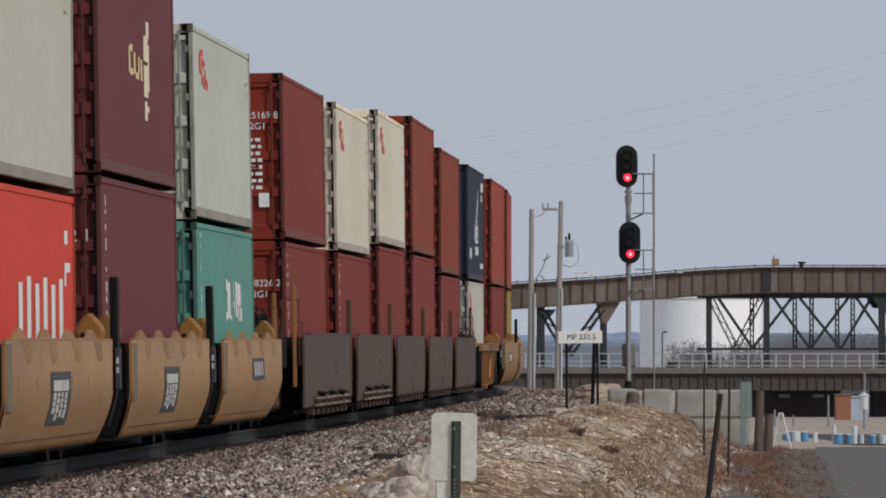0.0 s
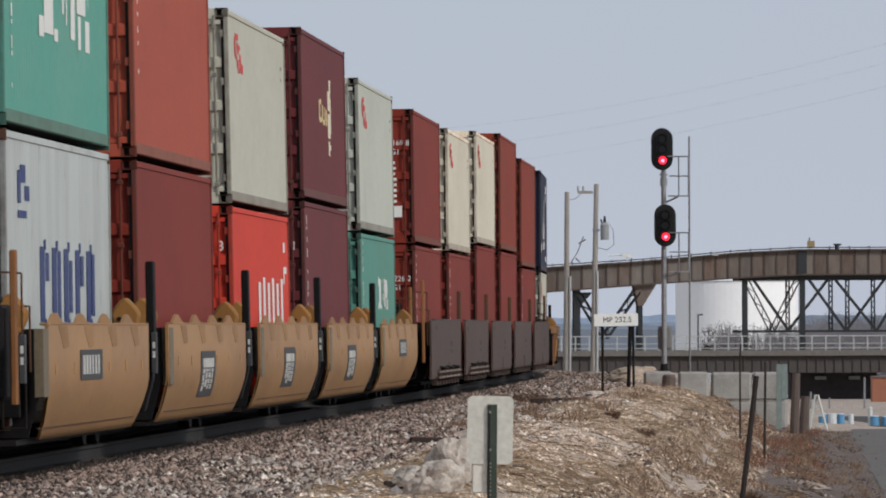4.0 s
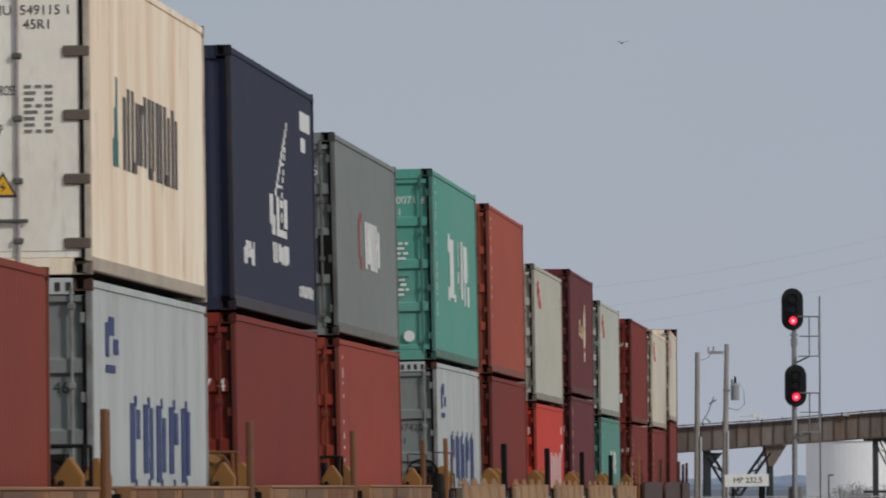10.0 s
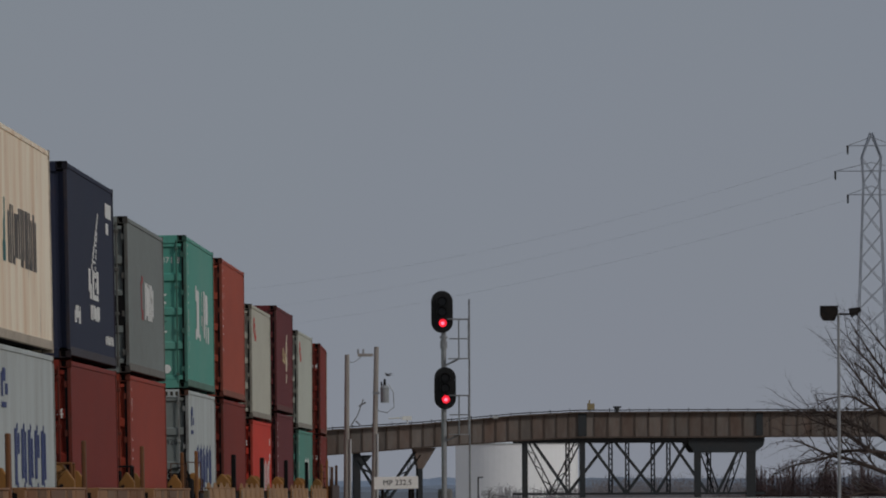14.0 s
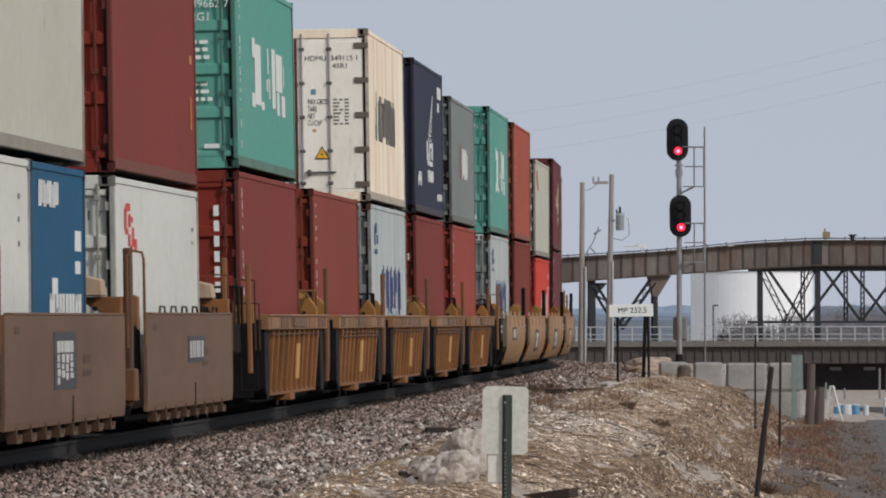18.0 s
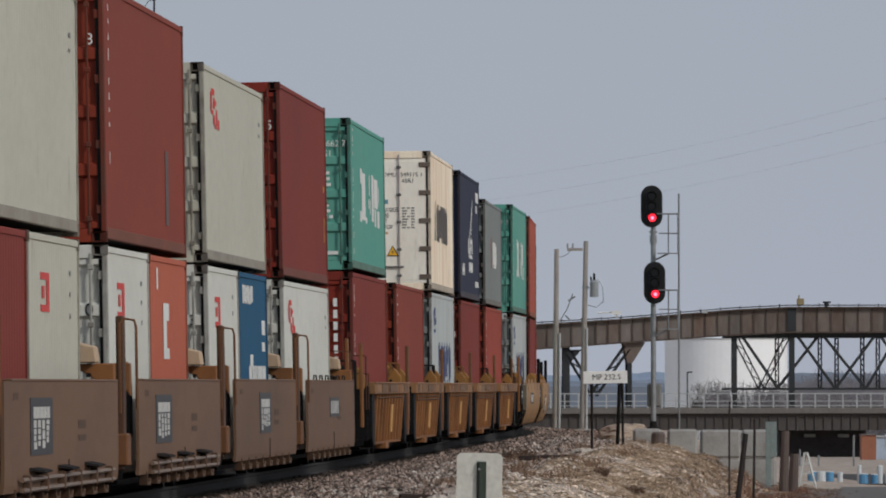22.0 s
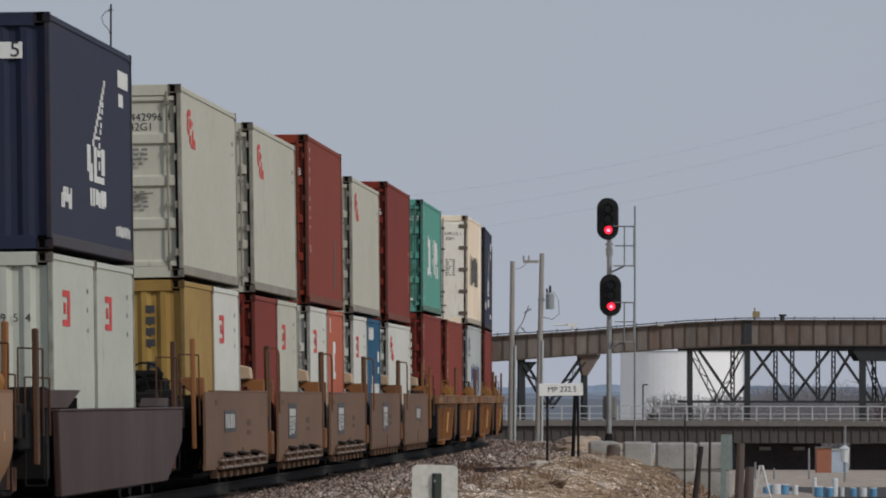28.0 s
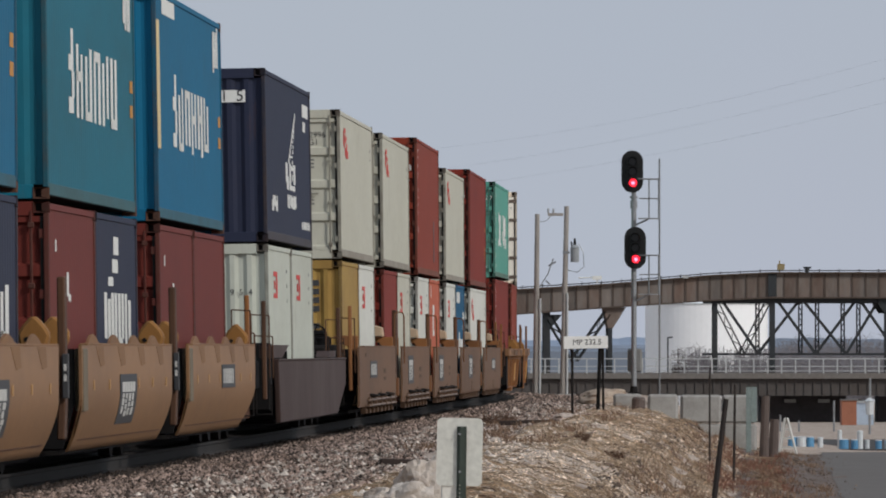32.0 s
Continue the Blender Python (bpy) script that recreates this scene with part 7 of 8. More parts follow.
def bridge():
    c = empty("double_deck_bridge", (0, BD, 0), "double-deck steel bridge, rust-stained girders over a dark truss", "bridge")
    x = 860.0
    i = 0
    stiff = shared("stiffener", lambda: Build().box(-0.05, 0.05, -0.07, 0, 0, 1.72))
    while x < 2250:
        w = 21.5 if x < 1350 else 24.0
        t0, b0 = upper_line(x)
        t1, b1 = upper_line(x + w)
        b = Build()
        v = [(bx(x), y, bz(z)) for y in (0, 0.3) for z in (b0,)] + [(bx(x + w) - 0.03, y, bz(b1)) for y in (0.3, 0)]
        v += [(bx(x), y, bz(t0)) for y in (0, 0.3)] + [(bx(x + w) - 0.03, y, bz(t1)) for y in (0.3, 0)]
        b.add(v, [(3, 2, 1, 0), (4, 5, 6, 7), (0, 1, 5, 4), (1, 2, 6, 5), (2, 3, 7, 6), (3, 0, 4, 7)])
        part("girder_panel", b, GIRDER, c)
        part("stiffener", stiff, SEAM, c, at=(bx(x), 0, bz(b0)))
        i += 1
        x += w
    # flanges, kerb and parapet of the upper deck
    b, k, d = Build(), Build(), Build()
    for a, e in ((860, 905), (905, 1070), (1070, 1246), (1246, 1350), (1350, 2250)):
        (t0, b0), (t1, b1) = upper_line(a), upper_line(e)
        b.beam((bx(a), 0.0, bz(b0)), (bx(e), 0.0, bz(b1)), 0.7, 0.1)
        b.beam((bx(a), 0.0, bz(t0)), (bx(e), 0.0, bz(t1)), 0.7, 0.1)
        k.beam((bx(a), -0.3, bz(t0 - 4)), (bx(e), -0.3, bz(t1 - 4)), 0.12, 0.07)
        d.beam((bx(a), 5.0, bz(t0 + 10)), (bx(e), 5.0, bz(t1 + 10)), 9.6, 0.4)
    part("flange", b, SEAM, c)
    part("parapet_rail", k, TRUSS, c)
    part("road_deck", d, DECK, c)
    for j in range(40):
        xx = 880 + 35 * j
        part("parapet_post", shared("parapet_post", lambda: Build().box(-0.03, 0.03, -0.03, 0.03, 0, 0.28)), TRUSS, c, at=(bx(xx), -0.3, bz(upper_line(xx)[0])))
    # truss between the decks
    zt, zb = bz(523), bz(618)

    def lattice(p, q, w):
        """A built-up member: two thin angles with lacing."""
        o = Build()
        p, q = Vector(p), Vector(q)
        dirn = (q - p).normalized()
        side = Vector((dirn.z, 0, -dirn.x)) * w / 2
        o.beam(p + side, q + side, 0.1, 0.1).beam(p - side, q - side, 0.1, 0.1)
        n = max(3, int((q - p).length / (w * 1.6)))
        for m in range(n):
            a, e = p.lerp(q, m / n), p.lerp(q, (m + 1) / n)
            o.beam(a + side * (1 if m % 2 else -1), e - side * (1 if m % 2 else -1), 0.05, 0.06)
        return o
    for y in (0.1, 8.2):
        ch = Build().box(bx(1240), bx(1680), y + 0.06, y + 0.36, zt - 0.16, zt + 0.16)
        part("top_chord", ch, TRUSS, c)
        part("bottom_chord", Build().box(bx(1240), bx(1680), y + 0.06, y + 0.36, zb - 0.08, zb + 0.08), TRUSS, c)
        if y > 1:   # laced members of the far truss
            for x0, x1 in ((1262, 1310), (1357, 1310), (1574, 1606), (1655, 1622)):
                part("diagonal", lattice((bx(x0), y, zt), (bx(x1), y, zb), 0.36), TRUSS, c)
            for x0 in (1338, 1415, 1445, 1491, 1519, 1592):
                part("vertical", lattice((bx(x0), y, zt), (bx(x0), y, zb), 0.22), TRUSS, c)
        else:       # solid members of the near truss
            for x0, x1 in ((1268, 1333), (1405, 1331), (1366, 1434), (1412, 1488), (1505, 1434), (1513, 1579), (1545, 1488), (1643, 1596)):
                o = 0.12 if x1 > x0 else 0.35
                part("diagonal", Build().beam((bx(x0), y + o, zt), (bx(x1), y + o, zb), 0.2, 0.2), TRUSS, c)
        for x0, w in ((1255, 10), (1357, 10), (1561, 12), (1656, 16)) if y < 1 else ():
            part("column", Build().box(bx(x0 - w / 2), bx(x0 + w / 2), y, y + 0.5, bz(655), bz(518)), TRUSS, c)
        part("pier_box", Build().prism([(bx(1545), bz(516)), (bx(1680), bz(516)), (bx(1678), bz(534)), (bx(1664), bz(545)), (bx(1556), bz(545)), (bx(1545), bz(530))], "y", y - 0.07, y + 0.57), TRUSS, c)
        # the bent under the ramp
        for x0, w in ((958, 12), (1070, 8)):
            part("column", Build().box(bx(x0 - w / 2), bx(x0 + w / 2), y, y + 0.5, bz(655), bz(540)), TRUSS, c)
        part("diagonal", lattice((bx(962), y, bz(553)), (bx(1008), y, bz(628)), 0.4), TRUSS, c)
        part("diagonal", lattice((bx(1066), y, bz(545)), (bx(1008), y, bz(628)), 0.4), TRUSS, c)
        part("gusset", Build().prism([(bx(1058), bz(535)), (bx(1098), bz(535)), (bx(1075), bz(572)), (bx(1066), bz(572))], "y", y - 0.05, y + 0.12), GIRDER, c)
        part("gusset", Build().prism([(bx(952), bz(548)), (bx(985), bz(548)), (bx(962), bz(575))], "y", y - 0.05, y + 0.12), TRUSS, c)
    part("column", Build().box(bx(1900), bx(1912), 0, 0.5, bz(655), bz(518)), TRUSS, c)
    for x0, w in ((1357, 15), (1671, 12)):
        part("girder_joint", Build().box(bx(x0 - w / 2), bx(x0 + w / 2), -0.16, 0.0, bz(516), bz(475)), TRUSS, c, "dark splice post on the girder")
    # small things on the roadway
    part("lamp_box", Build().box(-0.25, 0.25, -0.2, 0.2, 0.2, 0.62).rod((-0.1, 0, 0), (-0.1, 0, 0.85), 0.05), paint("yellow_box", (146, 132, 100)), c, "small yellow-brown box on the parapet", at=(bx(1372), -0.3, bz(474)))
    part("parapet_fitting", Build().rod((0, 0, 0), (0, 0, 0.4), 0.12, 0.2, 8).box(-0.25, 0.3, -0.1, 0.1, 0.3, 0.42), TRUSS, c, at=(bx(1418), -0.3, bz(474)))
    part("parapet_fitting", Build().box(-0.2, 0.2, -0.1, 0.1, 0, 0.2), RAILING, c, at=(bx(1203), -0.4, bz(484)))
    part("street_light", Build().rod((0, 0, 0), (0, 0, 0.3), 0.05).box(-0.35, 0.3, -0.2, 0.2, 0.22, 0.5).rod((0.2, 0, 0.4), (-1.3, 0, 0.35), 0.05), WHITE, c, "white lamp on an arm", at=(bx(1047), -0.4, bz(492)))
    # lower deck with its railing
    low = Build().box(bx(700), bx(2300), -3.0, 9.5, bz(661), bz(651))
    part("lower_deck", low, DECK, c)
    part("lower_girder", Build().box(bx(700), bx(2300), -2.6, -2.2, bz(691), bz(661)), plain("dark_rusty_girder", (80, 76, 74), rough=0.85, scale=0.5, second=(76, 66, 60), amount=0.6, fine=4), c)
    st = shared("lower_stiffener", lambda: Build().box(-0.05, 0.05, -0.1, 0, 0, 1.2))
    for j in range(86):
        part("stiffener", st, plain("dark_rusty_girder", (84, 76, 70)), c, at=(bx(900 + 16 * j), -2.6, bz(691)))
    for y, hh in ((648, 0.05), (640, 0.05), (627, 0.07)):
        part("railing_bar", Build().box(bx(700), bx(2300), -3.0, -2.95, bz(y), bz(y) + hh), RAILING, c)
    po = shared("railing_post", lambda: Build().box(-0.045, 0.045, -0.05, 0.05, 0, 1.05))
    for j in range(54):
        part("railing_post", po, RAILING, c, at=(bx(905 + 24.5 * j), -2.97, bz(652)))


def low_ground():
    """What stands on the low ground under and beyond the bridge."""
    ab = empty("abutment", (0, 602, 0), "dark blocks standing for the shaded underpass beneath the deck", "abutment")
    # solid dark blocks added where the underpass is only in shade
    part("body", Build().box(bx(1338), bx(1490), 0, 6, -4.2, bz(691)), plain("underpass_shade_stone", (84, 80, 82), rough=0.9, scale=0.5, fine=3), ab)
    part("body", Build().box(bx(1548), bx(1680), 0, 6, -4.2, bz(693)), plain("underpass_shade_stone", (84, 80, 82)), ab)
    for j in range(3):
        part("dark_lamp", Build().box(bx(1380 + 60 * j), bx(1400 + 60 * j), -0.6, 0, bz(704), bz(698)), RAILING, ab)
    brick = empty("brick_shed", (0, 540, 0), "small orange-brick shed by the bridge", "shed")
    k = 540 / F
    part("wall", Build().box((1480 - 784) * k, (1506 - 784) * k, 0, 2.5, -4.2, EYE + (HOR - 700) * k), plain("orange_brick", (158, 104, 82), rough=0.9, scale=2, second=(126, 84, 68)), brick)
    part("roof", Build().box((1479 - 784) * k, (1507 - 784) * k, -0.1, 2.6, EYE + (HOR - 700) * k, EYE + (HOR - 698) * k), DECK, brick)
    pale = empty("white_shed", (0, 545, 0), "pale blue-white shed by the bridge", "shed")
    k = 545 / F
    part("wall", Build().box((1506 - 784) * k, (1536 - 784) * k, 0, 2.0, -4.2, EYE + (HOR - 704) * k), plain("pale_blue_wall", (176, 190, 206), rough=0.7), pale)
    part("roof", Build().box((1507 - 784) * k, (1538 - 784) * k, -0.1, 2.2, EYE + (HOR - 704) * k, EYE + (HOR - 701) * k), RAILING, pale)
    r = random.Random(3)
    blue, whit = plain("blue_drum_paint", (92, 146, 184), rough=0.5), plain("white_drum_paint", (206, 210, 212), rough=0.5)
    D = 252.0
    k = D / F
    for x, w, y0, y1, m, tall in ((1392, 16, 776, 789, blue, 0), (1408, 18, 774, 788, whit, 0), (1424, 14, 777, 789, blue, 0), (1442, 10, 776, 788, whit, 0), (1476, 8, 752, 785, whit, 1), (1483, 18, 774, 788, blue, 0), (1512, 11, 753, 783, whit, 1),
                                (1503, 14, 776, 789, blue, 0), (1525, 8, 778, 788, whit, 0), (1545, 12, 776, 789, blue, 0), (1562, 14, 775, 789, whit, 0), (1580, 14, 776, 789, blue, 0)):
        gz = ground_z((x - 784) * k, D)
        z1, z0 = EYE + (HOR - y0 - (0 if tall else 4)) * k, EYE + (HOR - y1) * k
        ob = empty("plastic_drum" if not tall else "white_tank", ((x - 784) * k, D, gz), ("pale blue" if m is blue else "white") + (" plastic drum in the yard" if not tall else " upright tank in the yard"), "drum" if not tall else "tank", "drums in the yard")
        hh = max(z1 - gz, 0.3)
        part("body", Build().rod((0, 0, 0), (0, 0, hh * 0.92), w * k / 2, w * k / 2 * 0.97, 12), m, ob)
        part("lid", Build().rod((0, 0, hh * 0.92), (0, 0, hh), w * k / 2 * 1.03, w * k / 2 * 0.8, 12), whit, ob)
    for x, y0, y1 in ((1466, 700, 790), (1530, 660, 780), (1371, 725, 745), (1404, 735, 742)):
        p = out(x, y1, 420)
        ob = empty("yard_post", (p[0], p[1], ground_z(p[0], 420)), "thin grey steel post in the yard", "post", "posts in the yard")
        part("stem", Build().rod((0, 0, 0), (0, 0, EYE + (HOR - y0) * 420 / F - ground_z(p[0], 420)), 0.05, n=6), GALV, ob)
    strip = part("road", Build().box(4.0, 40.0, 0, 70, -0.12, 0.02).data("road"), plain("dark_yard_asphalt", (66, 62, 60), rough=0.9), None, at=pose(0, 249, -1.69, -0.36, 0, 0))
    tagged(strip, "dark asphalt strip at the yard's edge", "road", kind="structure")
    lamp = empty("yard_lamp", (out(1529, 700, 380)[0], 380, -2.53), "white lantern on a thin post", "lamp")
    part("stem", Build().rod((0, 0, 0), (0, 0, 2.53 + EYE + (HOR - 690) * 380 / F), 0.05, n=6), GALV, lamp)
    part("lantern", Build().rod((0, 0, 0), (0, 0, 0.6), 0.16, 0.2, 8).rod((0, 0, 0.6), (0, 0, 0.75), 0.26, 0.05, 8), whit, lamp, at=(0, 0, 2.53 + EYE + (HOR - 725) * 380 / F))


def tank():
    D = 760.0
    k = D / F
    x0, x1 = (1132 - 784) * k, (1349 - 784) * k
    c = empty("storage_tank", ((x0 + x1) / 2, D, -3.85), "large white cylindrical storage tank", "tank")
    r = (x1 - x0) / 2
    h = EYE + (HOR - 529) * k + 3.85
    me = Build().rod((0, 0, 0), (0, 0, h), r, n=64).data("shell")
    part("shell", me, plain("white_tank_paint", (246, 247, 248), rough=0.45, scale=0.2, second=(226, 228, 230), amount=0.3, fine=2, vary=0.04), c)
    part("roof", Build().rod((0, 0, h), (0, 0, h + 0.45), r, 0.6, 64).data("roof"), plain("white_tank_paint", (246, 247, 248)), c)
    part("rim", Build().rod((0, 0, h - 0.08), (0, 0, h + 0.02), r + 0.06, n=64).data("rim"), RAILING, c)
    lp = empty("lamp_post", (out(1172, 640, 700)[0], 700, -3.85), "thin lamp post before the tank", "lamp post")
    part("stem", Build().rod((0, 0, 0), (0, 0, 3.85 + EYE + (HOR - 588) * 700 / F), 0.06, n=6).rod((0, 0, 3.83 + EYE + (HOR - 588) * 700 / F), (0.4, 0, 3.85 + EYE + (HOR - 588) * 700 / F), 0.06, n=6), TRUSS, lp)


def hills():
    """Far wooded hills, haze painted into their colour: a ridge with an uneven skyline."""
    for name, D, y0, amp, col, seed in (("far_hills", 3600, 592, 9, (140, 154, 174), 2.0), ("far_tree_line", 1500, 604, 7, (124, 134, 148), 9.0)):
        k = D / F
        v, f = [], []
        n = 420
        for i in range(n + 1):
            x = -1400 + 5200 * i / n
            rise = amp * noise.noise((x * 0.004, seed, 0)) + amp * 0.4 * noise.noise((x * 0.03, seed, 1)) + amp * 0.18 * noise.noise((x * 0.12, seed, 2))
            rise += 14 * smooth(1250, 1450, x) if name == "far_tree_line" else 0
            X = (x - 784) * k
            zt = EYE + (HOR - y0 + rise) * k
            v += [(X, D, -6.0), (X, D, zt * 0.5), (X, D + 60, zt)]
        for i in range(n):
            for j in range(2):
                f.append((3 * i + j, 3 * i + 3 + j, 3 * i + 4 + j, 3 * i + 1 + j))
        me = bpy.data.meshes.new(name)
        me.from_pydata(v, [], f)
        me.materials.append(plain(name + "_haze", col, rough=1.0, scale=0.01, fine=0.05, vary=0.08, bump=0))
        tagged(new(name, me), "far wooded hills, haze painted in blue-grey", "hills", kind="structure")


def tree_limbs(b, p, d, length, r, depth, rnd, tips):
    q = p + d * length
    b.rod(p, q, r, r * 0.68, 6 if depth > 2 else 4)
    if depth == 0:
        tips.append(q)
        return
    for _ in range(3 if depth > 1 else 4):
        nd = (d + Vector((rnd.gauss(0, 0.5), rnd.gauss(0, 0.5), rnd.gauss(0.08, 0.32)))).normalized()
        tree_limbs(b, p.lerp(q, rnd.uniform(0.55, 1.0)), nd, length * rnd.uniform(0.6, 0.84), r * 0.6, depth - 1, rnd, tips)


def bare_tree(x, y_top, D, seed, width, label):
    k = D / F
    gz = -3.85
    h = EYE + (HOR - y_top) * k - gz
    c = empty("bare_tree", ((x - 784) * k, D, gz), label, "tree")
    rnd = random.Random(seed)
    bark = plain("grey_brown_bark", (72, 62, 58), rough=0.95, stretch=(3, 3, 0.8))
    part("trunk", Build().rod((0, 0, 0), (0.1, 0, h * 0.3), h * 0.03, h * 0.022, 10), bark, c)
    limbs, twigs = Build(), []
    for a in range(6):
        d = Vector((math.cos(a * 1.05 + 0.3) * width, math.sin(a * 1.05 + 0.3) * width * 0.6, 1.0)).normalized()
        limb = Build()
        tree_limbs(limb, Vector((0.1 * rnd.random(), 0, h * rnd.uniform(0.18, 0.3))), d, h * rnd.uniform(0.22, 0.3), h * 0.014, 4, rnd, twigs)
        part("limb", limb, bark, c)
    tw = Build()
    for q in twigs:
        for _ in range(6):
            d = Vector((rnd.gauss(0, 1), rnd.gauss(0, 1), rnd.gauss(0.1, 0.8))).normalized()
            tw.rod(q, q + d * h * rnd.uniform(0.04, 0.12), h * 0.0016, h * 0.0008, 3)
    part("twig_mass", tw, bark, c)


def sweeping_tree(x, D, seed, label):
    """A leafless tree whose long limbs sweep out sideways and droop."""
    k = D / F
    rnd = random.Random(seed)
    bark = plain("grey_brown_bark", (72, 62, 58), rough=0.95, stretch=(3, 3, 0.8))
    gz = -3.85
    c = empty("bare_tree", ((x - 784) * k, D, gz), label, "tree")
    part("trunk", Build().rod((0, 0, 0), (0.1, 0, 5.0), 0.42, 0.34, 12).rod((0.1, 0, 5.0), (-0.1, 0, 9.5), 0.34, 0.2, 12).rod((-0.1, 0, 9.5), (0.2, 0, 14.5), 0.2, 0.06, 10), bark, c)
    twigs = Build()

    def bough(b, p, d, n, step, r, bend, depth):
        for i in range(n):
            f = i / n
            q = p + d * step
            b.rod(p, q, r * (1 - 0.75 * f), r * (1 - 0.75 * (f + 1 / n)), 6 if depth == 0 else 4)
            d = (d + Vector((rnd.gauss(0, 0.1), rnd.gauss(0, 0.1), bend + rnd.gauss(0, 0.1)))).normalized()
            p = q
            if depth < 2 and i > 0:
                for _ in range(2):
                    side = (d + Vector((rnd.gauss(0, 0.45), rnd.gauss(0, 0.5), rnd.gauss(0.1, 0.45)))).normalized()
                    bough(b if depth == 0 else twigs, p, side, max(3, n - 3 - 2 * depth), step * 0.55, r * (1 - 0.75 * f) * 0.5, rnd.gauss(0.0, 0.06), depth + 1)
    for z, dx, dz, n, r in ((4.6, -1, 0.2, 9, 0.15), (5.6, -1, 0.5, 10, 0.17), (6.4, -1, 0.7, 10, 0.17), (7.4, -0.9, 0.95, 10, 0.15), (8.6, -0.8, 1.0, 9, 0.13), (10.0, -0.6, 1.0, 8, 0.11), (11.5, -0.8, 0.7, 7, 0.1), (12.6, -0.6, 0.9, 6, 0.08), (7.0, -1, 0.3, 10, 0.15), (9.2, -1, 0.5, 9, 0.12), (3.6, -1, 0.0, 8, 0.12), (6.0, 1, 0.5, 8, 0.15), (8.0, 0.8, 0.7, 8, 0.12), (5.0, 0.8, 0.2, 7, 0.12), (9.4, -0.3, 1.0, 7, 0.1)):
        limb = Build()
        bough(limb, Vector((0, rnd.gauss(0, 0.1), z)), Vector((dx, rnd.gauss(0, 0.3), dz)).normalized(), n, 0.72, r, -0.05, 0)
        part("limb", limb, bark, c)
    part("twig_mass", twigs, bark, c)["kind"] = "stuff"


def brush():
    """Low leafless brush on the low ground."""
    r = random.Random(11)
    b = Build()
    for _ in range(2300):
        x = r.uniform(1575, 2100)
        y = r.uniform(606, 640)
        X = (x - 784) * y / F
        h = r.uniform(0.55, 1.0) * (4.6 + 2.6 * smooth(1590, 1700, x)) * (0.82 + 0.18 * math.sin(x * 0.05) ** 2)
        p = Vector((X, y, -3.75))
        q = p + Vector((r.gauss(0, 0.3), r.gauss(0, 0.3), h))
        b.rod(p, q, 0.045, 0.018, 3)
        for _ in range(5):
            m = p.lerp(q, r.uniform(0.5, 1.0))
            b.rod(m, m + Vector((r.gauss(0, 0.4), r.gauss(0, 0.3), r.uniform(0.2, 0.7))), 0.014, 0.006, 3)
    me = b.data("brush")
    # bark colour paled towards mauve in place of haze
    me.materials.append(plain("brush_bark", (106, 86, 84), rough=0.95))
    tagged(new("brush", me), "leafless red-brown brush behind the bridge", "brush", kind="stuff")


def pale_brush():
    """Pale leafless scrub behind the railing, before the tank."""
    r = random.Random(19)
    b = Build()
    for _ in range(420):
        x = r.choice([r.gauss(1225, 14), r.gauss(1290, 22), r.gauss(1330, 12)])
        y = 640 + r.uniform(0, 12)
        p = Vector(((x - 784) * y / F, y, -3.85))
        q = p + Vector((r.gauss(0, 0.4), 0, 3.85 + EYE + (HOR - r.uniform(604, 640)) * y / F))
        b.rod(p, q, 0.03, 0.015, 3)
        for _ in range(4):
            m = p.lerp(q, r.uniform(0.6, 1))
            b.rod(m, m + Vector((r.gauss(0, 0.35), 0, r.uniform(0.1, 0.5))), 0.016, 0.008, 3)
    for _ in range(900):     # woods farther off, seen through the truss, their haze in the pale colour
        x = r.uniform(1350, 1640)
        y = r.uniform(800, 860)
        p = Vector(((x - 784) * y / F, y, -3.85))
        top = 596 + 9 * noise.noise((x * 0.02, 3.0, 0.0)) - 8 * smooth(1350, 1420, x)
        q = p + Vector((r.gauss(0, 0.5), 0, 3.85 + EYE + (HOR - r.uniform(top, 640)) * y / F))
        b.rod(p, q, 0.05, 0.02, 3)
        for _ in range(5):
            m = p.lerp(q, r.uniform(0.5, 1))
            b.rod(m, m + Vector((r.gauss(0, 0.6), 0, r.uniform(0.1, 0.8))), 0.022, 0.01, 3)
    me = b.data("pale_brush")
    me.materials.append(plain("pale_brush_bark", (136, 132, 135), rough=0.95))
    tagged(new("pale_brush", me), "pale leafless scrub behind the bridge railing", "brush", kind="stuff")


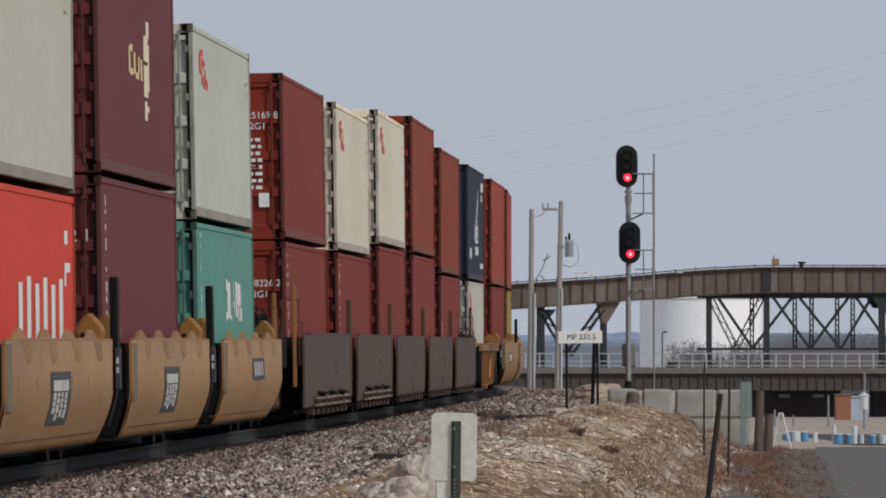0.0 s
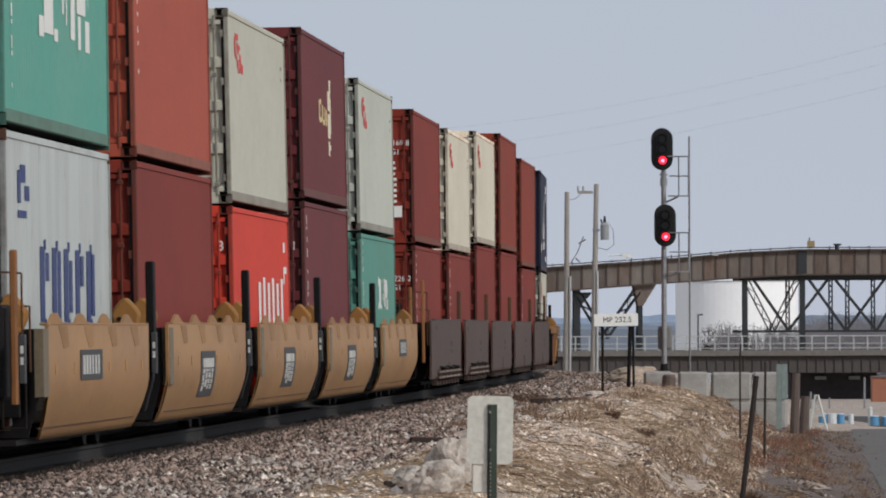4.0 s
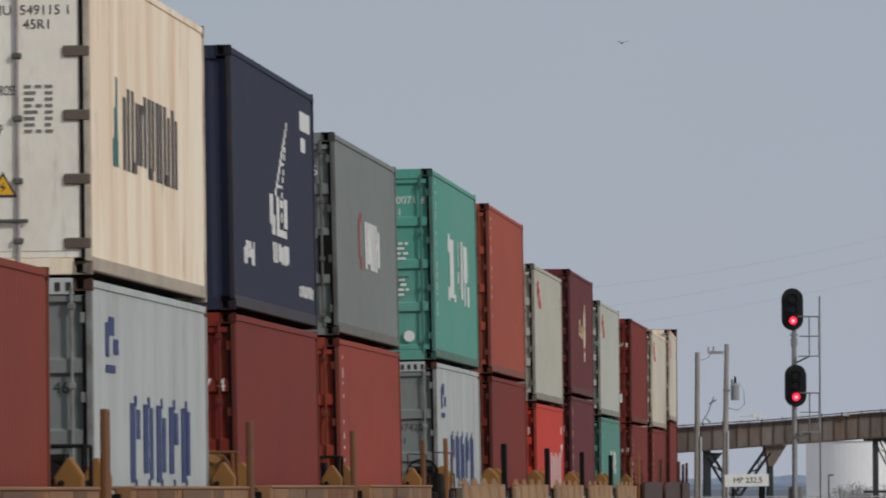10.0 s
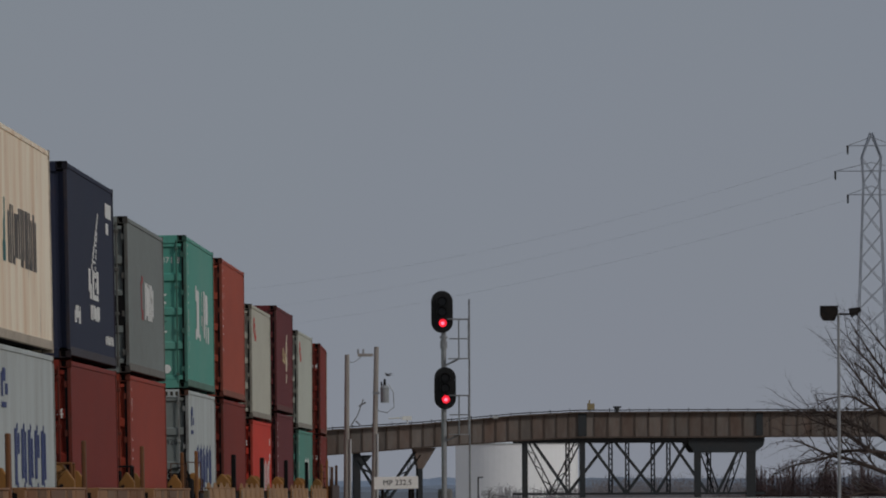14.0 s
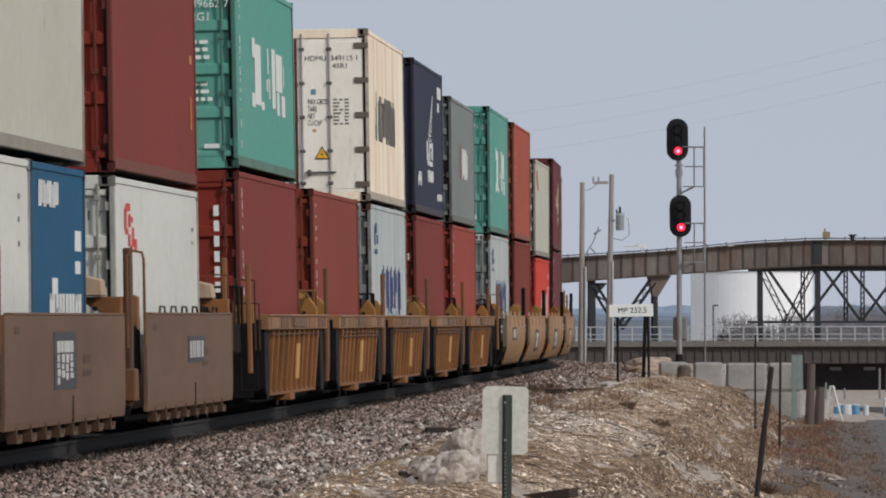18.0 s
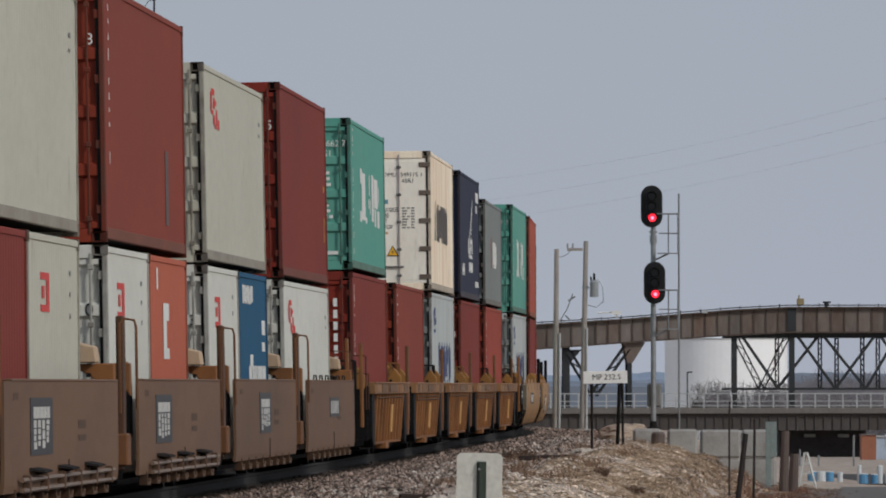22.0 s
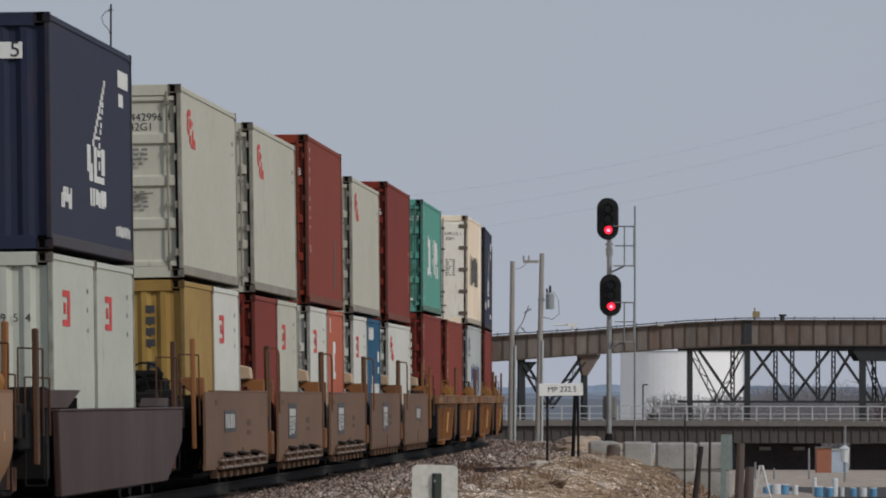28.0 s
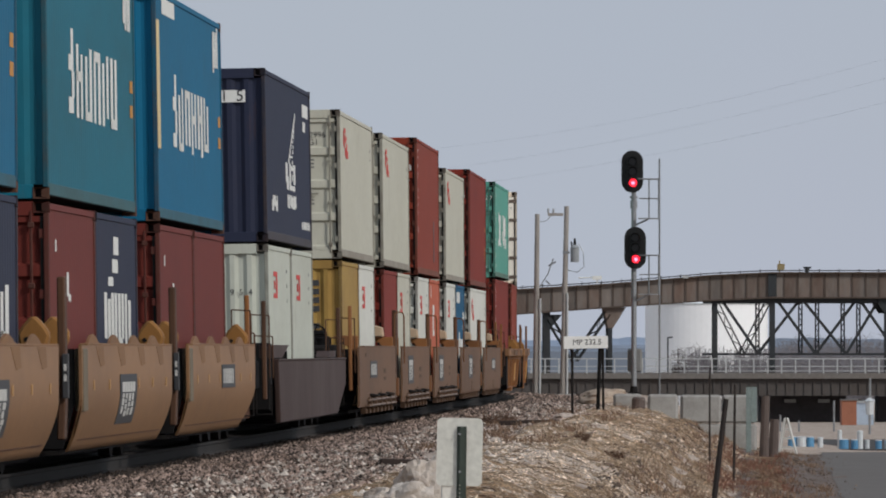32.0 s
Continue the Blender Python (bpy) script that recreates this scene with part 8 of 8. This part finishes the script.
def pylon():
    """A lattice tower with three pairs of arms."""
    D = 900.0
    k = D / F
    c = empty("lattice_pylon", ((1872 - 784) * k, D, -3.85), "grey steel lattice power pylon", "pylon")
    H = EYE + (HOR + 20) * k + 3.85
    # pale blue-grey stands in for the haze over the steel
    m = plain("hazed_pylon_steel", (152, 158, 168), rough=0.6, metal=0.3)
    half = lambda z: 1.7 * (1 - z / H) + 0.62 if z < H * 0.7 else (1.7 * 0.3 + 0.62) * max(0.12, 1 - (z - H * 0.93) / (H * 0.07)) if z > H * 0.93 else 1.7 * (1 - z / H) + 0.62
    levels = [H * i / 16 for i in range(17)]
    for sx in (-1, 1):
        for sy in (-1, 1):
            leg = Build()
            for a, b in zip(levels, levels[1:]):
                leg.beam((sx * half(a), sy * half(a), a), (sx * half(b), sy * half(b), b), 0.12, 0.12)
            part("leg", leg, m, c)
    br = Build()
    for a, b in zip(levels, levels[1:]):
        for sy in (-1, 1):
            br.beam((-half(a), sy * half(a), a), (half(b), sy * half(b), b), 0.07, 0.07).beam((half(a), sy * half(a), a), (-half(b), sy * half(b), b), 0.07, 0.07)
            br.beam((sy * half(a), -half(a), a), (sy * half(b), half(b), b), 0.07, 0.07)
    part("bracing", br, m, c)
    for y, w in ((3, 42), (48, 64), (90, 42)):
        z = EYE + (HOR - y) * k + 3.85
        a = Build().beam((-w * k, 0, z), (w * k, 0, z), 0.2, 0.1).beam((-w * k, 0, z), (0, 0, z + 0.9), 0.08, 0.08).beam((w * k, 0, z), (0, 0, z + 0.9), 0.08, 0.08)
        arm = part("arm", a, m, c)
        for sx in (-1, 1):
            part("insulator", shared("insulator", lambda: Build().rod((0, 0, -0.9), (0, 0, 0), 0.09, 0.12, 8)), TRUSS, arm, at=(sx * w * k, 0, z))
    # conductors towards the left
    for i, (y0, x1, y1) in enumerate(((12, 760, 238), (57, 640, 288), (99, 560, 330))):
        a = out(1872 - (64 if i == 1 else 42), y0, D)
        e = out(x1 - 200, y1 + 30, 1150)
        n = 24
        w = Build()
        pts = []
        for j in range(n + 1):
            f = j / n
            pts.append((a[0] + (e[0] - a[0]) * f, a[1] + (e[1] - a[1]) * f, a[2] + (e[2] - a[2]) * f - 3.0 * 4 * f * (1 - f)))
        w.tube(pts, 0.0075, 4)
        tagged(part("power_line", w, plain("aluminium_wire", (150, 155, 164), rough=0.6), None), "thin power line slung across the sky", "cable", "power lines")


def floodlight():
    D = 520.0
    k = D / F
    p = out(1812, 640, D)
    c = empty("floodlight_pole", (p[0], D, -3.85), "tall pole with a pair of floodlights", "lamp post")
    h = EYE + (HOR - 300) * k + 3.85
    part("pole", Build().rod((0, 0, 0), (0, 0, h), 0.12, 0.08, 10), GALV, c)
    part("arm", Build().box(-0.9, 1.2, -0.06, 0.06, h - 0.12, h), STEEL_DARK, c)
    part("floodlight", Build().prism([(-1.1, h - 0.1), (-0.05, h - 0.1), (-0.05, h - 0.55), (-0.25, h - 1.0), (-0.9, h - 1.0), (-1.1, h - 0.7)], "y", -0.35, 0.35), STEEL_DARK, c, "boxy dark floodlight", at=(0, 0, 0.55))
    part("floodlight", Build().rod((0.7, 0, h), (1.35, 0, h + 0.25), 0.3, 0.14, 10), STEEL_DARK, c)


bridge()
low_ground()
tank()
hills()
sweeping_tree(1918, 545, 5, "leafless spreading tree with long drooping limbs")
bare_tree(1220, 606, 650, 8, 0.9, "small leafless tree by the tank")
brush()
pale_brush()
pylon()
floodlight()



# ---- birds ----
def bird(label, span):
    c = empty("bird", Matrix.Identity(4), label, "bird", "birds in the sky")
    m = plain("grey_brown_feathers", (92, 90, 90), rough=0.9)
    b = Build()
    pts = [(-0.22, 0.012), (-0.12, 0.05), (0.05, 0.06), (0.17, 0.035), (0.24, 0.008)]
    for (a, r0), (e, r1) in zip(pts, pts[1:]):
        b.rod((a, 0, 0), (e, 0, 0), r0, r1, 8)
    part("body", b, m, c)
    part("tail", Build().prism([(-0.2, -0.02), (-0.36, -0.06), (-0.36, 0.06), (-0.2, 0.02)], "z", -0.006, 0.006), m, c)
    for s in (1, -1):
        inner = Build().add([(-0.07, 0.02 * s, 0.02), (0.09, 0.02 * s, 0.02), (0.1, s * span * 0.24, 0.14), (-0.06, s * span * 0.24, 0.14), (-0.07, 0.02 * s, 0.0), (0.09, 0.02 * s, 0.0), (0.1, s * span * 0.24, 0.125), (-0.06, s * span * 0.24, 0.125)],
                            [(0, 1, 2, 3), (7, 6, 5, 4), (0, 4, 5, 1), (1, 5, 6, 2), (2, 6, 7, 3), (3, 7, 4, 0)])
        outer = Build().add([(-0.06, s * span * 0.24, 0.14), (0.1, s * span * 0.24, 0.14), (-0.06, s * span * 0.5, 0.06), (-0.06, s * span * 0.24, 0.125), (0.1, s * span * 0.24, 0.125), (-0.06, s * span * 0.5, 0.055)],
                            [(0, 1, 2), (5, 4, 3), (0, 3, 4, 1), (1, 4, 5, 2), (2, 5, 3, 0)])
        part("wing", inner, m, c)
        part("wing_tip", outer, m, c)
    return c


BIRDS = [(bird("grey gull gliding with raised wings", 1.3), [(0, (2750, 380, 600), 150), (11.5, (1322, 392, 600), 150), (12.5, (1198, 397, 600), 150), (16, (770, 420, 600), 150), (32, (-1200, 500, 600), 150)]),
         (bird("small dark bird high over the train", 0.9), [(0, (1990, 200, 560), 160), (6.0, (1500, -260, 560), 150), (8.0, (905, -160, 560), 150), (9.0, (847, -127, 560), 120), (10.0, (810, -178, 560), 100), (10.5, (816, -190, 560), 80), (14, (900, -420, 560), 60), (32, (1700, -2400, 560), 60)])]


# ---- what moves ----
def motions():
    for thing, rows in BIRDS:
        walk(thing, [(t, pose(*out(*p), 0, 0, a)) for t, p, a in rows])
    for thing, s, length, off in MOVING:
        walk(thing, [(t, seat(s + u, length) @ off) for t, u in RUN])


motions()
